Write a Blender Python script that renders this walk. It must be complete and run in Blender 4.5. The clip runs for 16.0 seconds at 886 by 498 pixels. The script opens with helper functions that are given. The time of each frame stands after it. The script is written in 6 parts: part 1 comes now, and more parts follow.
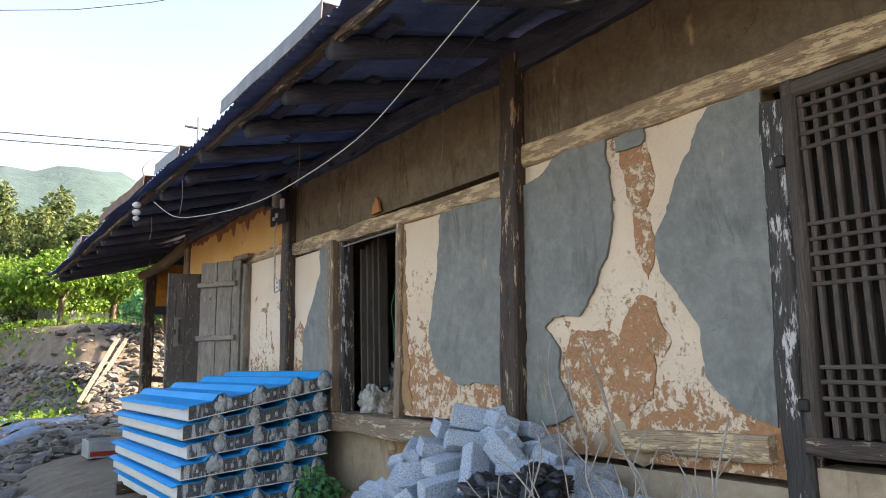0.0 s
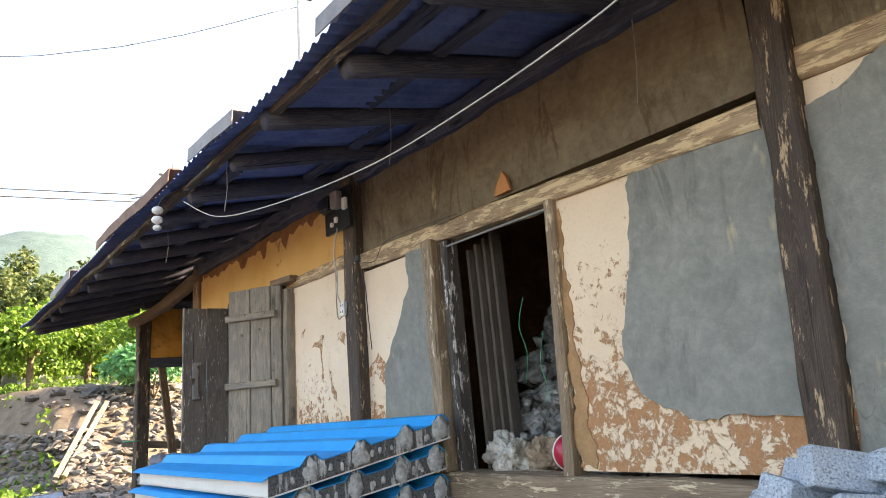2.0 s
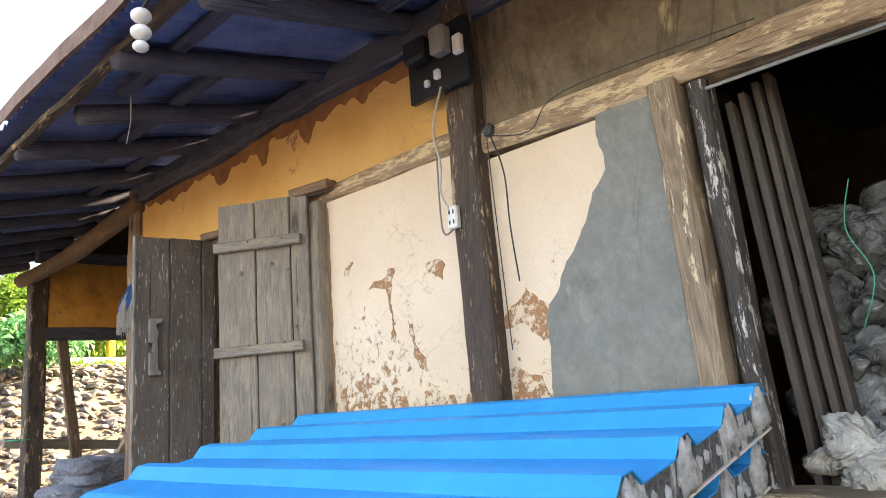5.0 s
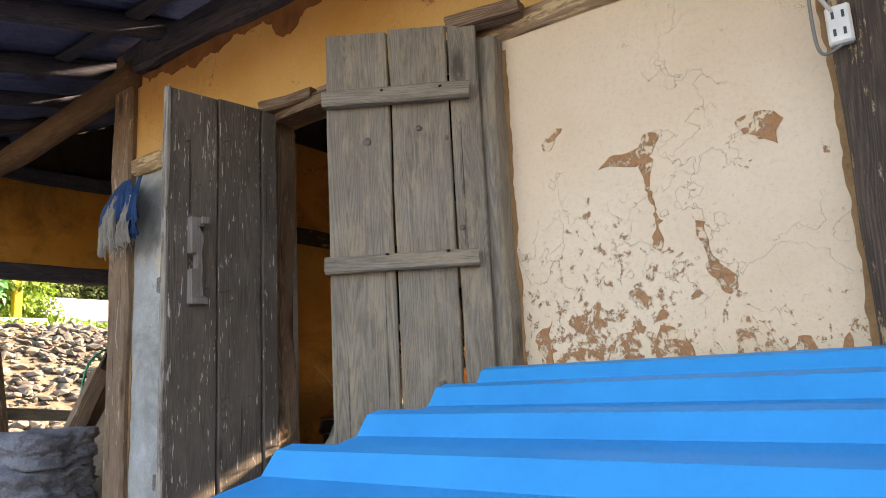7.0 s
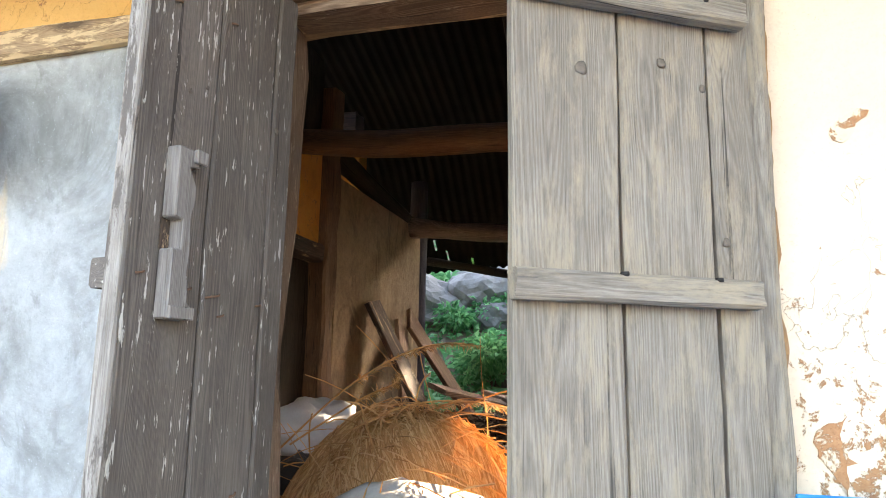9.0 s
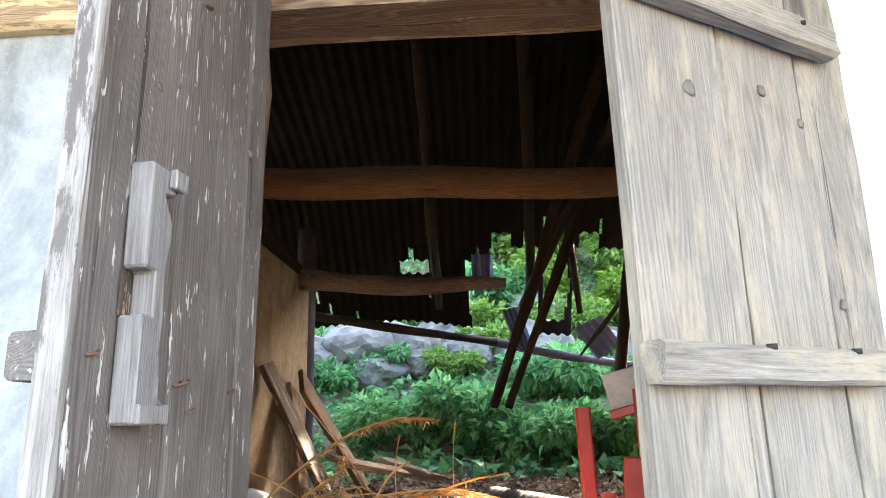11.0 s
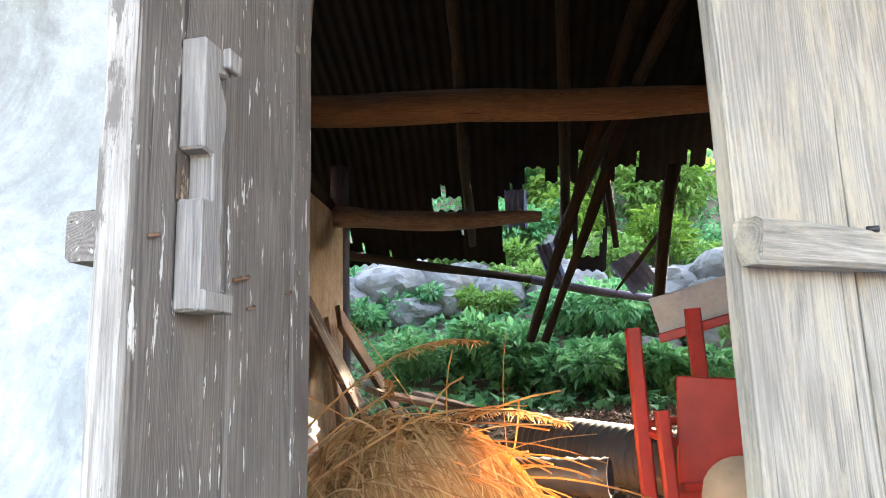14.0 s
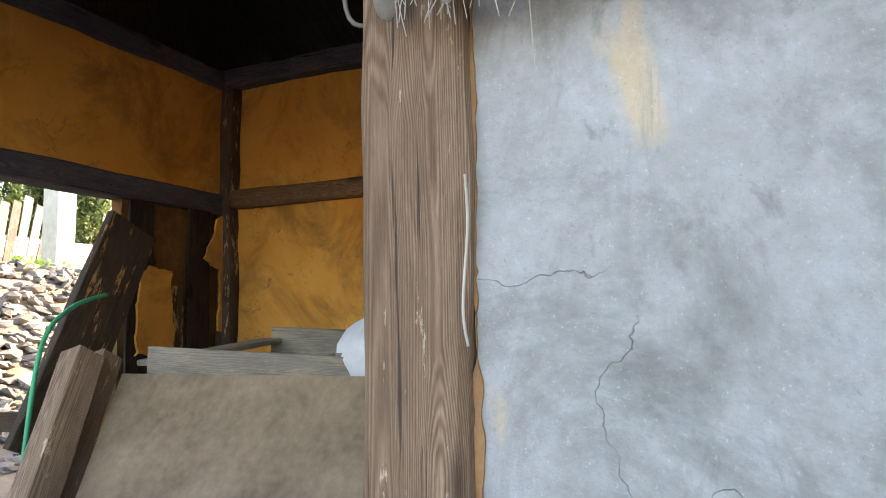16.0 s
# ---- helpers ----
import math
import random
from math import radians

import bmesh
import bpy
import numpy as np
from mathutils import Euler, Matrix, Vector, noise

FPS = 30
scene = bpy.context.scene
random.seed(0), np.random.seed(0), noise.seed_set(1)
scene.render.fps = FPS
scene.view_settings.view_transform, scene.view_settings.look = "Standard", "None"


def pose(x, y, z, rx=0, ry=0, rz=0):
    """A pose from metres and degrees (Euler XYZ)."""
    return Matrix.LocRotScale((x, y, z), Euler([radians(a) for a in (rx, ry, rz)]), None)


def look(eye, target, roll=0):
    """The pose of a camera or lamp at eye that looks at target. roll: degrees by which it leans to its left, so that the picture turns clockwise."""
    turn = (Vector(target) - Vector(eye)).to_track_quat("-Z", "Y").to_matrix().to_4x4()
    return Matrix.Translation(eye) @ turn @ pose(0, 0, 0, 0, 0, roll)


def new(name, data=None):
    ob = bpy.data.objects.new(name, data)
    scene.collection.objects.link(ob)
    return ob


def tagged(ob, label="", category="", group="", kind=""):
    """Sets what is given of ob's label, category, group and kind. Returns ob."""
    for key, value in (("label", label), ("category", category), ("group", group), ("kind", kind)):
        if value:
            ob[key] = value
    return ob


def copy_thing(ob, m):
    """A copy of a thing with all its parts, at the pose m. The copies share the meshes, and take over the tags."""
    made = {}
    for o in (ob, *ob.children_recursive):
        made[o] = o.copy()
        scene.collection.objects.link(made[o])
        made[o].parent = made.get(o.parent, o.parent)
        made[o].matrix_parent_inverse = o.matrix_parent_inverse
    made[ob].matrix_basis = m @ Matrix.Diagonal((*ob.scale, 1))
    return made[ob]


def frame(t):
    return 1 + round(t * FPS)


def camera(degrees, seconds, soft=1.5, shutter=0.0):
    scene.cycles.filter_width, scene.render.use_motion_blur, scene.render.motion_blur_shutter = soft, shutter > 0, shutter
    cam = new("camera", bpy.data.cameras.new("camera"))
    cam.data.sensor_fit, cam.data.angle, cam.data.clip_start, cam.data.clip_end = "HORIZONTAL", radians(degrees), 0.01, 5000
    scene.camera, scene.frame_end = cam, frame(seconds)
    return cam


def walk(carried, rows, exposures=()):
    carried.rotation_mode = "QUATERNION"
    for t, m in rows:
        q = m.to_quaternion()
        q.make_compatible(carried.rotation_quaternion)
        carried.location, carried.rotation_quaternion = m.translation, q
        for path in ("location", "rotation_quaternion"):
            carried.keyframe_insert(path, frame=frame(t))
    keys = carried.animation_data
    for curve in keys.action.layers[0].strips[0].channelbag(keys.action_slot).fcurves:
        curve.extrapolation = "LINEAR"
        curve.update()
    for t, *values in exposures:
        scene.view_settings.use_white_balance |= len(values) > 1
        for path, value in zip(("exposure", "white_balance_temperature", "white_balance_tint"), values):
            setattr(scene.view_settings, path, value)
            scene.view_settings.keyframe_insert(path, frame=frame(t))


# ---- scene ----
cam = camera(65.1, 16.0, soft=0.95)
METRES, EYE, TILT, LEAN, TURN = 8.6, 1.35, 0.0, 0.0, -35.6
ROWS = [
    (0.0, 0.0, 0.0, 0.0, 0.17, 9.47, 1.01),
    (0.5, -0.0292, 0.0377, -0.0028, -1.35, 10.3, 0.91),
    (1.0, -0.0534, 0.0752, -0.0033, 0.57, 8.84, 2.3),
    (1.5, -0.0818, 0.1198, -0.0016, 3.46, 9.87, 4.25),
    (2.0, -0.1074, 0.152, -0.0028, -1.78, 13.37, 4.08),
    (2.5, -0.1296, 0.191, -0.0021, -4.73, 12.05, 5.01),
    (3.0, -0.1493, 0.2346, 0.0039, -3.96, 14.08, 6.78),
    (5.5, -0.2525, 0.4138, 0.0002, -11.97, 10.87, 3.79),
    (6.0, -0.2782, 0.4569, 0.0004, -10.62, 8.36, 2.78),
    (6.5, -0.3031, 0.4944, -0.0009, -13.79, 8.37, 2.51),
    (7.0, -0.3138, 0.5462, -0.0037, -18.34, 10.07, 2.93),
    (7.5, -0.3324, 0.5933, 0.0037, -19.45, 10.61, 2.76),
    (8.0, -0.3494, 0.6296, 0.0107, -26.71, 9.6, 2.15),
    (10.5, -0.362, 0.7407, 0.0227, -48.15, 14.11, -0.72),
    (11.0, -0.3648, 0.743, 0.0258, -51.05, 14.47, 1.24),
    (11.5, -0.369, 0.7456, 0.0275, -52.21, 16.05, 1.24),
    (12.0, -0.3654, 0.7469, 0.0277, -52.51, 15.79, 2.0),
    (12.5, -0.3629, 0.7483, 0.0235, -52.19, 12.99, 2.28),
    (13.0, -0.3614, 0.7488, 0.0208, -51.77, 10.75, 2.61),
    (13.5, -0.3616, 0.75, 0.0202, -51.55, 10.6, 1.4),
    (14.0, -0.3629, 0.7527, 0.019, -48.76, 10.12, 1.63),
    (14.5, -0.3728, 0.7643, 0.0191, -40.52, 10.09, 2.32),
    (15.0, -0.3934, 0.7829, 0.0216, -37.93, 9.74, 1.35),
    (15.5, -0.4042, 0.8208, 0.0148, -36.2, 8.72, 0.3),
    (16.0, -0.4154, 0.8663, 0.0211, -30.72, 5.97, 0.88),
]
walk(cam, [(t, pose(0, 0, EYE, TILT, LEAN, TURN) @ pose(METRES * x, METRES * y, METRES * z, 90 + pitch, roll, yaw)) for t, x, y, z, yaw, pitch, roll in ROWS],
     [(0.0, 2.2, 7300, 17), (1.0, 2.6, 7400, 18), (1.5, 2.6, 7400, 18), (2.0, 2.6, 7800, 17), (2.5, 2.75, 8100, 18), (3.0, 2.75, 8100, 18), (5.5, 3.05, 8200, 19), (6.0, 2.65, 8200, 19), (7.0, 2.5, 8300, 20), (8.2, 3.25, 8000, 17), (10.5, 4.3, 7300, 16), (13.5, 4.4, 7300, 16), (14.5, 3.9, 7700, 16), (15.0, 3.1, 8000, 16), (15.5, 3.15, 7900, 16), (16.0, 3.1, 7700, 17)])

from mathutils.geometry import delaunay_2d_cdt

# ---- world, sun ----
SUN_AZ, SUN_EL = radians(-25.0), radians(24.0)
sun_dir = Vector((math.cos(SUN_AZ) * math.cos(SUN_EL), math.sin(SUN_AZ) * math.cos(SUN_EL), math.sin(SUN_EL)))
world = bpy.data.worlds.new("sky")
scene.world = world
world.use_nodes = True
wn = world.node_tree
sky = wn.nodes.new("ShaderNodeTexSky")
sky.sky_type = "NISHITA"
sky.sun_disc = False
sky.sun_elevation = SUN_EL
sky.sun_rotation = math.atan2(sun_dir.x, sun_dir.y)
sky.air_density, sky.dust_density = 1.0, 2.5
wn.links.new(sky.outputs[0], wn.nodes["Background"].inputs[0])
wn.nodes["Background"].inputs[1].default_value = 0.15
sun = new("sun", bpy.data.lights.new("sun", "SUN"))
sun.data.energy, sun.data.angle, sun.data.color = 4.5, radians(0.6), (1.0, 0.87, 0.68)
sun.matrix_basis = look(sun_dir * 40, (0, 0, 0))

# ---- materials ----
def ramp_node(nt, stops):
    r = nt.nodes.new("ShaderNodeValToRGB")
    e = r.color_ramp.elements
    while len(e) > 1:
        e.remove(e[0])
    for i, (p, c) in enumerate(stops):
        el = e[0] if i == 0 else e.new(p)
        el.position = p
        el.color = (*c, 1) if len(c) == 3 else c
    return r


def material(name, rough=0.85, metal=0.0):
    m = bpy.data.materials.new(name)
    m.use_nodes = True
    nt = m.node_tree
    b = nt.nodes["Principled BSDF"]
    b.inputs["Roughness"].default_value = rough
    b.inputs["Metallic"].default_value = metal
    return m, nt, b


def coords(nt, scale=(1, 1, 1), shift=True):
    tc = nt.nodes.new("ShaderNodeTexCoord")
    mp = nt.nodes.new("ShaderNodeMapping")
    mp.inputs["Scale"].default_value = scale
    nt.links.new(tc.outputs["Object"], mp.inputs["Vector"])
    if shift:
        oi = nt.nodes.new("ShaderNodeObjectInfo")
        ml = nt.nodes.new("ShaderNodeMath")
        ml.operation = "MULTIPLY"
        ml.inputs[1].default_value = 37.0
        nt.links.new(oi.outputs["Random"], ml.inputs[0])
        nt.links.new(ml.outputs[0], mp.inputs["Location"])
    return mp.outputs[0]


def noise_node(nt, vec, scale, detail=6, rough=0.6, dist=0.0):
    n = nt.nodes.new("ShaderNodeTexNoise")
    n.inputs["Scale"].default_value = scale
    n.inputs["Detail"].default_value = detail
    n.inputs["Roughness"].default_value = rough
    n.inputs["Distortion"].default_value = dist
    nt.links.new(vec, n.inputs["Vector"])
    return n.outputs["Fac"]


def mixed(nt, fac, a, b, mode="MIX"):
    x = nt.nodes.new("ShaderNodeMix")
    x.data_type, x.blend_type = "RGBA", mode
    if isinstance(fac, float):
        x.inputs[0].default_value = fac
    else:
        nt.links.new(fac, x.inputs[0])
    for s, v in ((x.inputs[6], a), (x.inputs[7], b)):
        if isinstance(v, tuple):
            s.default_value = (*v, 1)
        else:
            nt.links.new(v, s)
    return x.outputs[2]


def bump(nt, b, height, strength=0.5, dist=0.01):
    n = nt.nodes.new("ShaderNodeBump")
    n.inputs["Strength"].default_value = strength
    n.inputs["Distance"].default_value = dist
    nt.links.new(height, n.inputs["Height"])
    nt.links.new(n.outputs[0], b.inputs["Normal"])


def step(nt, v, lo, hi):
    r = nt.nodes.new("ShaderNodeMapRange")
    r.inputs["From Min"].default_value, r.inputs["From Max"].default_value = lo, hi
    r.clamp = True
    nt.links.new(v, r.inputs[0])
    return r.outputs[0]


def calc(nt, op, a, b):
    m = nt.nodes.new("ShaderNodeMath")
    m.operation = op
    m.use_clamp = True
    for s, v in ((m.inputs[0], a), (m.inputs[1], b)):
        if isinstance(v, (int, float)):
            s.default_value = v
        else:
            nt.links.new(v, s)
    return m.outputs[0]


def wood(name, dark, mid, light, pale=None, pale_lo=0.62, rough=0.8, streak=None, rings=110.0, soft=0.02, band=0.1):
    """Old timber, grain along the piece's own z: year rings cut lengthwise and bent round knots, fine fibre, drying cracks."""
    m, nt, b = material(name, rough)
    vk = nt.nodes.new("ShaderNodeTexVoronoi")
    vk.inputs["Scale"].default_value = 1.0
    nt.links.new(coords(nt, (5.5, 5.5, 2.0)), vk.inputs["Vector"])
    kd = vk.outputs["Distance"]
    low = noise_node(nt, coords(nt, (7, 7, 0.2)), 1.0, 2, 0.4, 0.05)
    low = calc(nt, "ADD", low, calc(nt, "MULTIPLY", step(nt, kd, 0.4, 0.05), 0.07))
    wave = nt.nodes.new("ShaderNodeMath")
    wave.operation = "SINE"
    mul = nt.nodes.new("ShaderNodeMath")
    mul.operation = "MULTIPLY"
    mul.inputs[1].default_value = rings * 4.2
    nt.links.new(low, mul.inputs[0])
    nt.links.new(mul.outputs[0], wave.inputs[0])
    ring = step(nt, wave.outputs[0], -1.0, 1.0)
    fib = noise_node(nt, coords(nt, (420, 420, 9.0)), 1.0, 4, 0.65)
    fine = noise_node(nt, coords(nt, (900, 900, 45.0)), 1.0, 3, 0.7)
    blotch = noise_node(nt, coords(nt, (20, 20, 5.0)), 1.0, 6, 0.7)
    g = calc(nt, "ADD", calc(nt, "MULTIPLY", ring, band), calc(nt, "MULTIPLY", fib, 0.52 - band))
    g = calc(nt, "ADD", g, calc(nt, "ADD", calc(nt, "MULTIPLY", fine, 0.22), calc(nt, "MULTIPLY", blotch, 0.26)))
    col = ramp_node(nt, [(0.34, dark), (0.5, mid), (0.66, light)])
    nt.links.new(g, col.inputs[0])
    big = noise_node(nt, coords(nt, (3.2, 3.2, 1.1)), 1.6, 7, 0.68)
    c = mixed(nt, calc(nt, "MULTIPLY", step(nt, big, 0.46, 0.68), 0.6), col.outputs[0], tuple(x * 0.5 + y * 0.5 for x, y in zip(dark, mid)))
    c = mixed(nt, calc(nt, "MULTIPLY", step(nt, big, 0.5, 0.34), 0.3), c, light)
    crack = noise_node(nt, coords(nt, (80, 80, 1.1)), 1.0, 3, 0.5)
    ckm = step(nt, crack, 0.67, 0.70)
    c = mixed(nt, calc(nt, "MULTIPLY", ckm, 0.8), c, tuple(x * 0.3 for x in dark))
    kn = calc(nt, "SUBTRACT", 1.0, step(nt, kd, 0.07, 0.15))
    c = mixed(nt, calc(nt, "MULTIPLY", kn, 0.75), c, tuple(x * 0.5 for x in dark))
    if streak:
        q = noise_node(nt, coords(nt, (70, 70, 9)), 1.6, 4, 0.62)
        more = noise_node(nt, coords(nt, (4, 4, 2)), 1.0, 3, 0.5)
        c = mixed(nt, step(nt, calc(nt, "ADD", q, calc(nt, "MULTIPLY", more, 0.14)), 0.70, 0.72), c, streak)
    if pale:
        p = noise_node(nt, coords(nt, (14, 14, 3.0)), 1.8, 9, 0.75)
        c = mixed(nt, step(nt, p, pale_lo - soft, pale_lo + soft), c, pale)
    nt.links.new(c, b.inputs["Base Color"])
    bump(nt, b, calc(nt, "SUBTRACT", g, calc(nt, "MULTIPLY", ckm, 0.6)), 0.6, 0.004)
    return m


def plain(name, c1, c2, scale=6.0, rough=0.8, metal=0.0, relief=0.3, depth=0.004):
    m, nt, b = material(name, rough, metal)
    v = coords(nt)
    n1 = noise_node(nt, v, scale, 7, 0.65)
    n2 = noise_node(nt, v, scale * 12, 4, 0.6)
    f = calc(nt, "ADD", calc(nt, "MULTIPLY", n1, 0.75), calc(nt, "MULTIPLY", n2, 0.25))
    col = ramp_node(nt, [(0.33, c1), (0.67, c2)])
    nt.links.new(f, col.inputs[0])
    nt.links.new(col.outputs[0], b.inputs["Base Color"])
    bump(nt, b, f, relief, depth)
    return m


def cracks(nt, vec, scale, width):
    vo = nt.nodes.new("ShaderNodeTexVoronoi")
    vo.feature = "DISTANCE_TO_EDGE"
    vo.inputs["Scale"].default_value = scale
    wob = nt.nodes.new("ShaderNodeTexNoise")
    wob.inputs["Scale"].default_value = scale * 2.5
    wob.inputs["Detail"].default_value = 5
    nt.links.new(vec, wob.inputs["Vector"])
    ad = nt.nodes.new("ShaderNodeVectorMath")
    ad.operation = "MULTIPLY_ADD"
    ad.inputs[1].default_value = (0.35, 0.35, 0.35)
    nt.links.new(wob.outputs["Color"], ad.inputs[0])
    nt.links.new(vec, ad.inputs[2])
    nt.links.new(ad.outputs[0], vo.inputs["Vector"])
    return step(nt, vo.outputs["Distance"], 0.0, width)


MUD = (0.34, 0.155, 0.07)
MUD2 = (0.47, 0.245, 0.115)


def lime(name, base, base2, wear_lo, wear_top=None, flake=10.0, crack=0.006, dirt=0.0):
    """Lime wash over clay, flaked off in spots; flakes gather low on the wall."""
    m, nt, b = material(name, 0.92)
    v = coords(nt, shift=False)
    n1 = noise_node(nt, v, 2.2, 6, 0.6)
    n2 = noise_node(nt, v, flake, 11, 0.78, 0.3)
    n3 = noise_node(nt, v, 70, 6, 0.7)
    paint = mixed(nt, step(nt, n1, 0.3, 0.7), base, base2)
    paint = mixed(nt, calc(nt, "MULTIPLY", step(nt, n3, 0.5, 0.72), 0.3), paint, tuple(x * 0.72 for x in base))
    speck = noise_node(nt, v, 190, 4, 0.75)
    paint = mixed(nt, calc(nt, "MULTIPLY", step(nt, speck, 0.6, 0.68), 0.5), paint, tuple(x * 0.6 for x in base))
    clay = mixed(nt, step(nt, n3, 0.3, 0.7), MUD, MUD2)
    clay = mixed(nt, calc(nt, "MULTIPLY", step(nt, speck, 0.56, 0.66), 0.6), clay, tuple(x * 0.45 for x in MUD))
    f = calc(nt, "ADD", calc(nt, "MULTIPLY", n2, 0.72), calc(nt, "MULTIPLY", n1, 0.28))
    if wear_top is not None:
        sp = nt.nodes.new("ShaderNodeSeparateXYZ")
        nt.links.new(v, sp.inputs[0])
        low = step(nt, sp.outputs[2], wear_top, wear_top - 0.75)
        f = calc(nt, "ADD", f, calc(nt, "MULTIPLY", low, 0.13))
    mask = step(nt, f, wear_lo, wear_lo + 0.012)
    c = mixed(nt, mask, paint, clay)
    if dirt:
        dn = noise_node(nt, v, 1.7, 8, 0.7, 0.8)
        c = mixed(nt, calc(nt, "MULTIPLY", step(nt, dn, 0.5, 0.66), dirt), c, (0.05, 0.025, 0.012))
    ck = cracks(nt, v, 4.5, crack)
    on = step(nt, noise_node(nt, v, 2.7, 3), 0.5, 0.56)
    ckm = calc(nt, "MULTIPLY", calc(nt, "SUBTRACT", 1.0, ck), on)
    c = mixed(nt, calc(nt, "MULTIPLY", ckm, 0.7), c, (0.2, 0.12, 0.06))
    nt.links.new(c, b.inputs["Base Color"])
    h = calc(nt, "ADD", calc(nt, "MULTIPLY", calc(nt, "SUBTRACT", 1.0, mask), 0.6), calc(nt, "MULTIPLY", n3, 0.25))
    h = calc(nt, "SUBTRACT", h, calc(nt, "MULTIPLY", ckm, 0.4))
    bump(nt, b, h, 0.7, 0.006)
    return m


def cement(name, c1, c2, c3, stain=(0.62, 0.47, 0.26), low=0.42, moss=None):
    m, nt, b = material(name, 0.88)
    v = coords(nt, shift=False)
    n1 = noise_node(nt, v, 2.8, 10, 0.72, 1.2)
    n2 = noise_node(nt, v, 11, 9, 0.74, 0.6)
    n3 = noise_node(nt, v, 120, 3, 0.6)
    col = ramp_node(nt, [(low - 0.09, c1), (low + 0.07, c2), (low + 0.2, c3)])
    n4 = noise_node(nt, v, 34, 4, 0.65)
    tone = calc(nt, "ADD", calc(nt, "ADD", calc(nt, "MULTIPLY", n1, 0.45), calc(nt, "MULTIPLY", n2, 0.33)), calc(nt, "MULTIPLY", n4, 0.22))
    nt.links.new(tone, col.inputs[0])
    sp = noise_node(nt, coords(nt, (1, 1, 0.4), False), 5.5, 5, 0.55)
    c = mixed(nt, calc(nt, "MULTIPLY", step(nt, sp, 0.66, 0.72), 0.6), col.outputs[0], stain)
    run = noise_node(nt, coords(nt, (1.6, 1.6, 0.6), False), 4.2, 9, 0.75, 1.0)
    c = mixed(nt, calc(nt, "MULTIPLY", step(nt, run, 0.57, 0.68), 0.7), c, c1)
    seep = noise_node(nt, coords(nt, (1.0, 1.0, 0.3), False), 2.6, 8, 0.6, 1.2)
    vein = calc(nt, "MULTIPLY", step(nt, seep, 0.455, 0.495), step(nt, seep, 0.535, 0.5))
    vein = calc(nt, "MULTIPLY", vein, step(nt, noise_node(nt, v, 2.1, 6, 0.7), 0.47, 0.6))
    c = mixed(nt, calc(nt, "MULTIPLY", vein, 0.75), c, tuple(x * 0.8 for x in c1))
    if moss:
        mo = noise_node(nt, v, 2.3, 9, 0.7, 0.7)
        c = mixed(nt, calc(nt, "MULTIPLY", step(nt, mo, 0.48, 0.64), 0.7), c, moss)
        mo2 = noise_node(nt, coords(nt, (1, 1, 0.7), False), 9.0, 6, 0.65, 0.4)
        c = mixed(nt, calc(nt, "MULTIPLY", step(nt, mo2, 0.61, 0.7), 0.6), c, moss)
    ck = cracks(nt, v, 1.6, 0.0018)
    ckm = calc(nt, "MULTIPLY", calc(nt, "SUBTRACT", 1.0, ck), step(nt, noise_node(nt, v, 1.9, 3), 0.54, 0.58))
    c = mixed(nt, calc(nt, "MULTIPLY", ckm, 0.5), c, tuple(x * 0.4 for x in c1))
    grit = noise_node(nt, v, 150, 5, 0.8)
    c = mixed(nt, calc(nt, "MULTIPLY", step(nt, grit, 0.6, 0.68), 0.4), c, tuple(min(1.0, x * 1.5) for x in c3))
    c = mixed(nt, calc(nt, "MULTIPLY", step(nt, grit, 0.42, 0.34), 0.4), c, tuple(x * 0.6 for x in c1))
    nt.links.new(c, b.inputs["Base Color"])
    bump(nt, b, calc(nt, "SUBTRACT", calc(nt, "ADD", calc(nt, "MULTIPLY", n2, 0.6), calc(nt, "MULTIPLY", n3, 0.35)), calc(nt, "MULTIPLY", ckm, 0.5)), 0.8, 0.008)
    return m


M_LIME = lime("cream lime wash", (0.72, 0.555, 0.39), (0.8, 0.655, 0.49), 0.662, 2.1, 21.0)
M_LIMEWORN = lime("flaked lime wash", (0.70, 0.53, 0.36), (0.78, 0.62, 0.45), 0.622, 2.15, 17.0)
M_OCHRE = lime("ochre clay wash", (0.62, 0.34, 0.10), (0.72, 0.44, 0.17), 0.60, None, 7.0)
M_OCHREIN = lime("ochre clay plaster", (0.62, 0.27, 0.045), (0.74, 0.38, 0.085), 0.6, None, 8.0, 0.02, 0.5)
M_GRIME = cement("grimy clay plaster", (0.15, 0.1, 0.058), (0.27, 0.195, 0.118), (0.37, 0.28, 0.175))
M_CEMENT = cement("grey cement plaster", (0.155, 0.155, 0.135), (0.215, 0.214, 0.188), (0.285, 0.28, 0.245))
M_CEMENTPALE = cement("pale cement plaster", (0.3, 0.31, 0.305), (0.4, 0.42, 0.425), (0.49, 0.53, 0.575), (0.66, 0.5, 0.27), 0.46, (0.15, 0.155, 0.145))
# Sooty plaster under the eave; also puts shade into the store's rear walls.
M_SOOTSHADE = cement("sooty and shade-dark plaster", (0.1, 0.073, 0.048), (0.165, 0.126, 0.084), (0.22, 0.175, 0.115))
M_SPECK = wood("paint specked timber", (0.02, 0.017, 0.015), (0.05, 0.042, 0.036), (0.1, 0.085, 0.07), (0.55, 0.52, 0.48), 0.57)
M_LIMEWORN2 = lime("split lime wash", (0.70, 0.53, 0.36), (0.78, 0.62, 0.45), 0.585, 1.7, 17.0)
# Charred clay; also puts the store room's shade into its side wall.
M_CLAYDARK = plain("charred and shade-dark clay", (0.03, 0.02, 0.012), (0.3, 0.14, 0.04), 3.0, 0.95, 0, 0.6, 0.01)
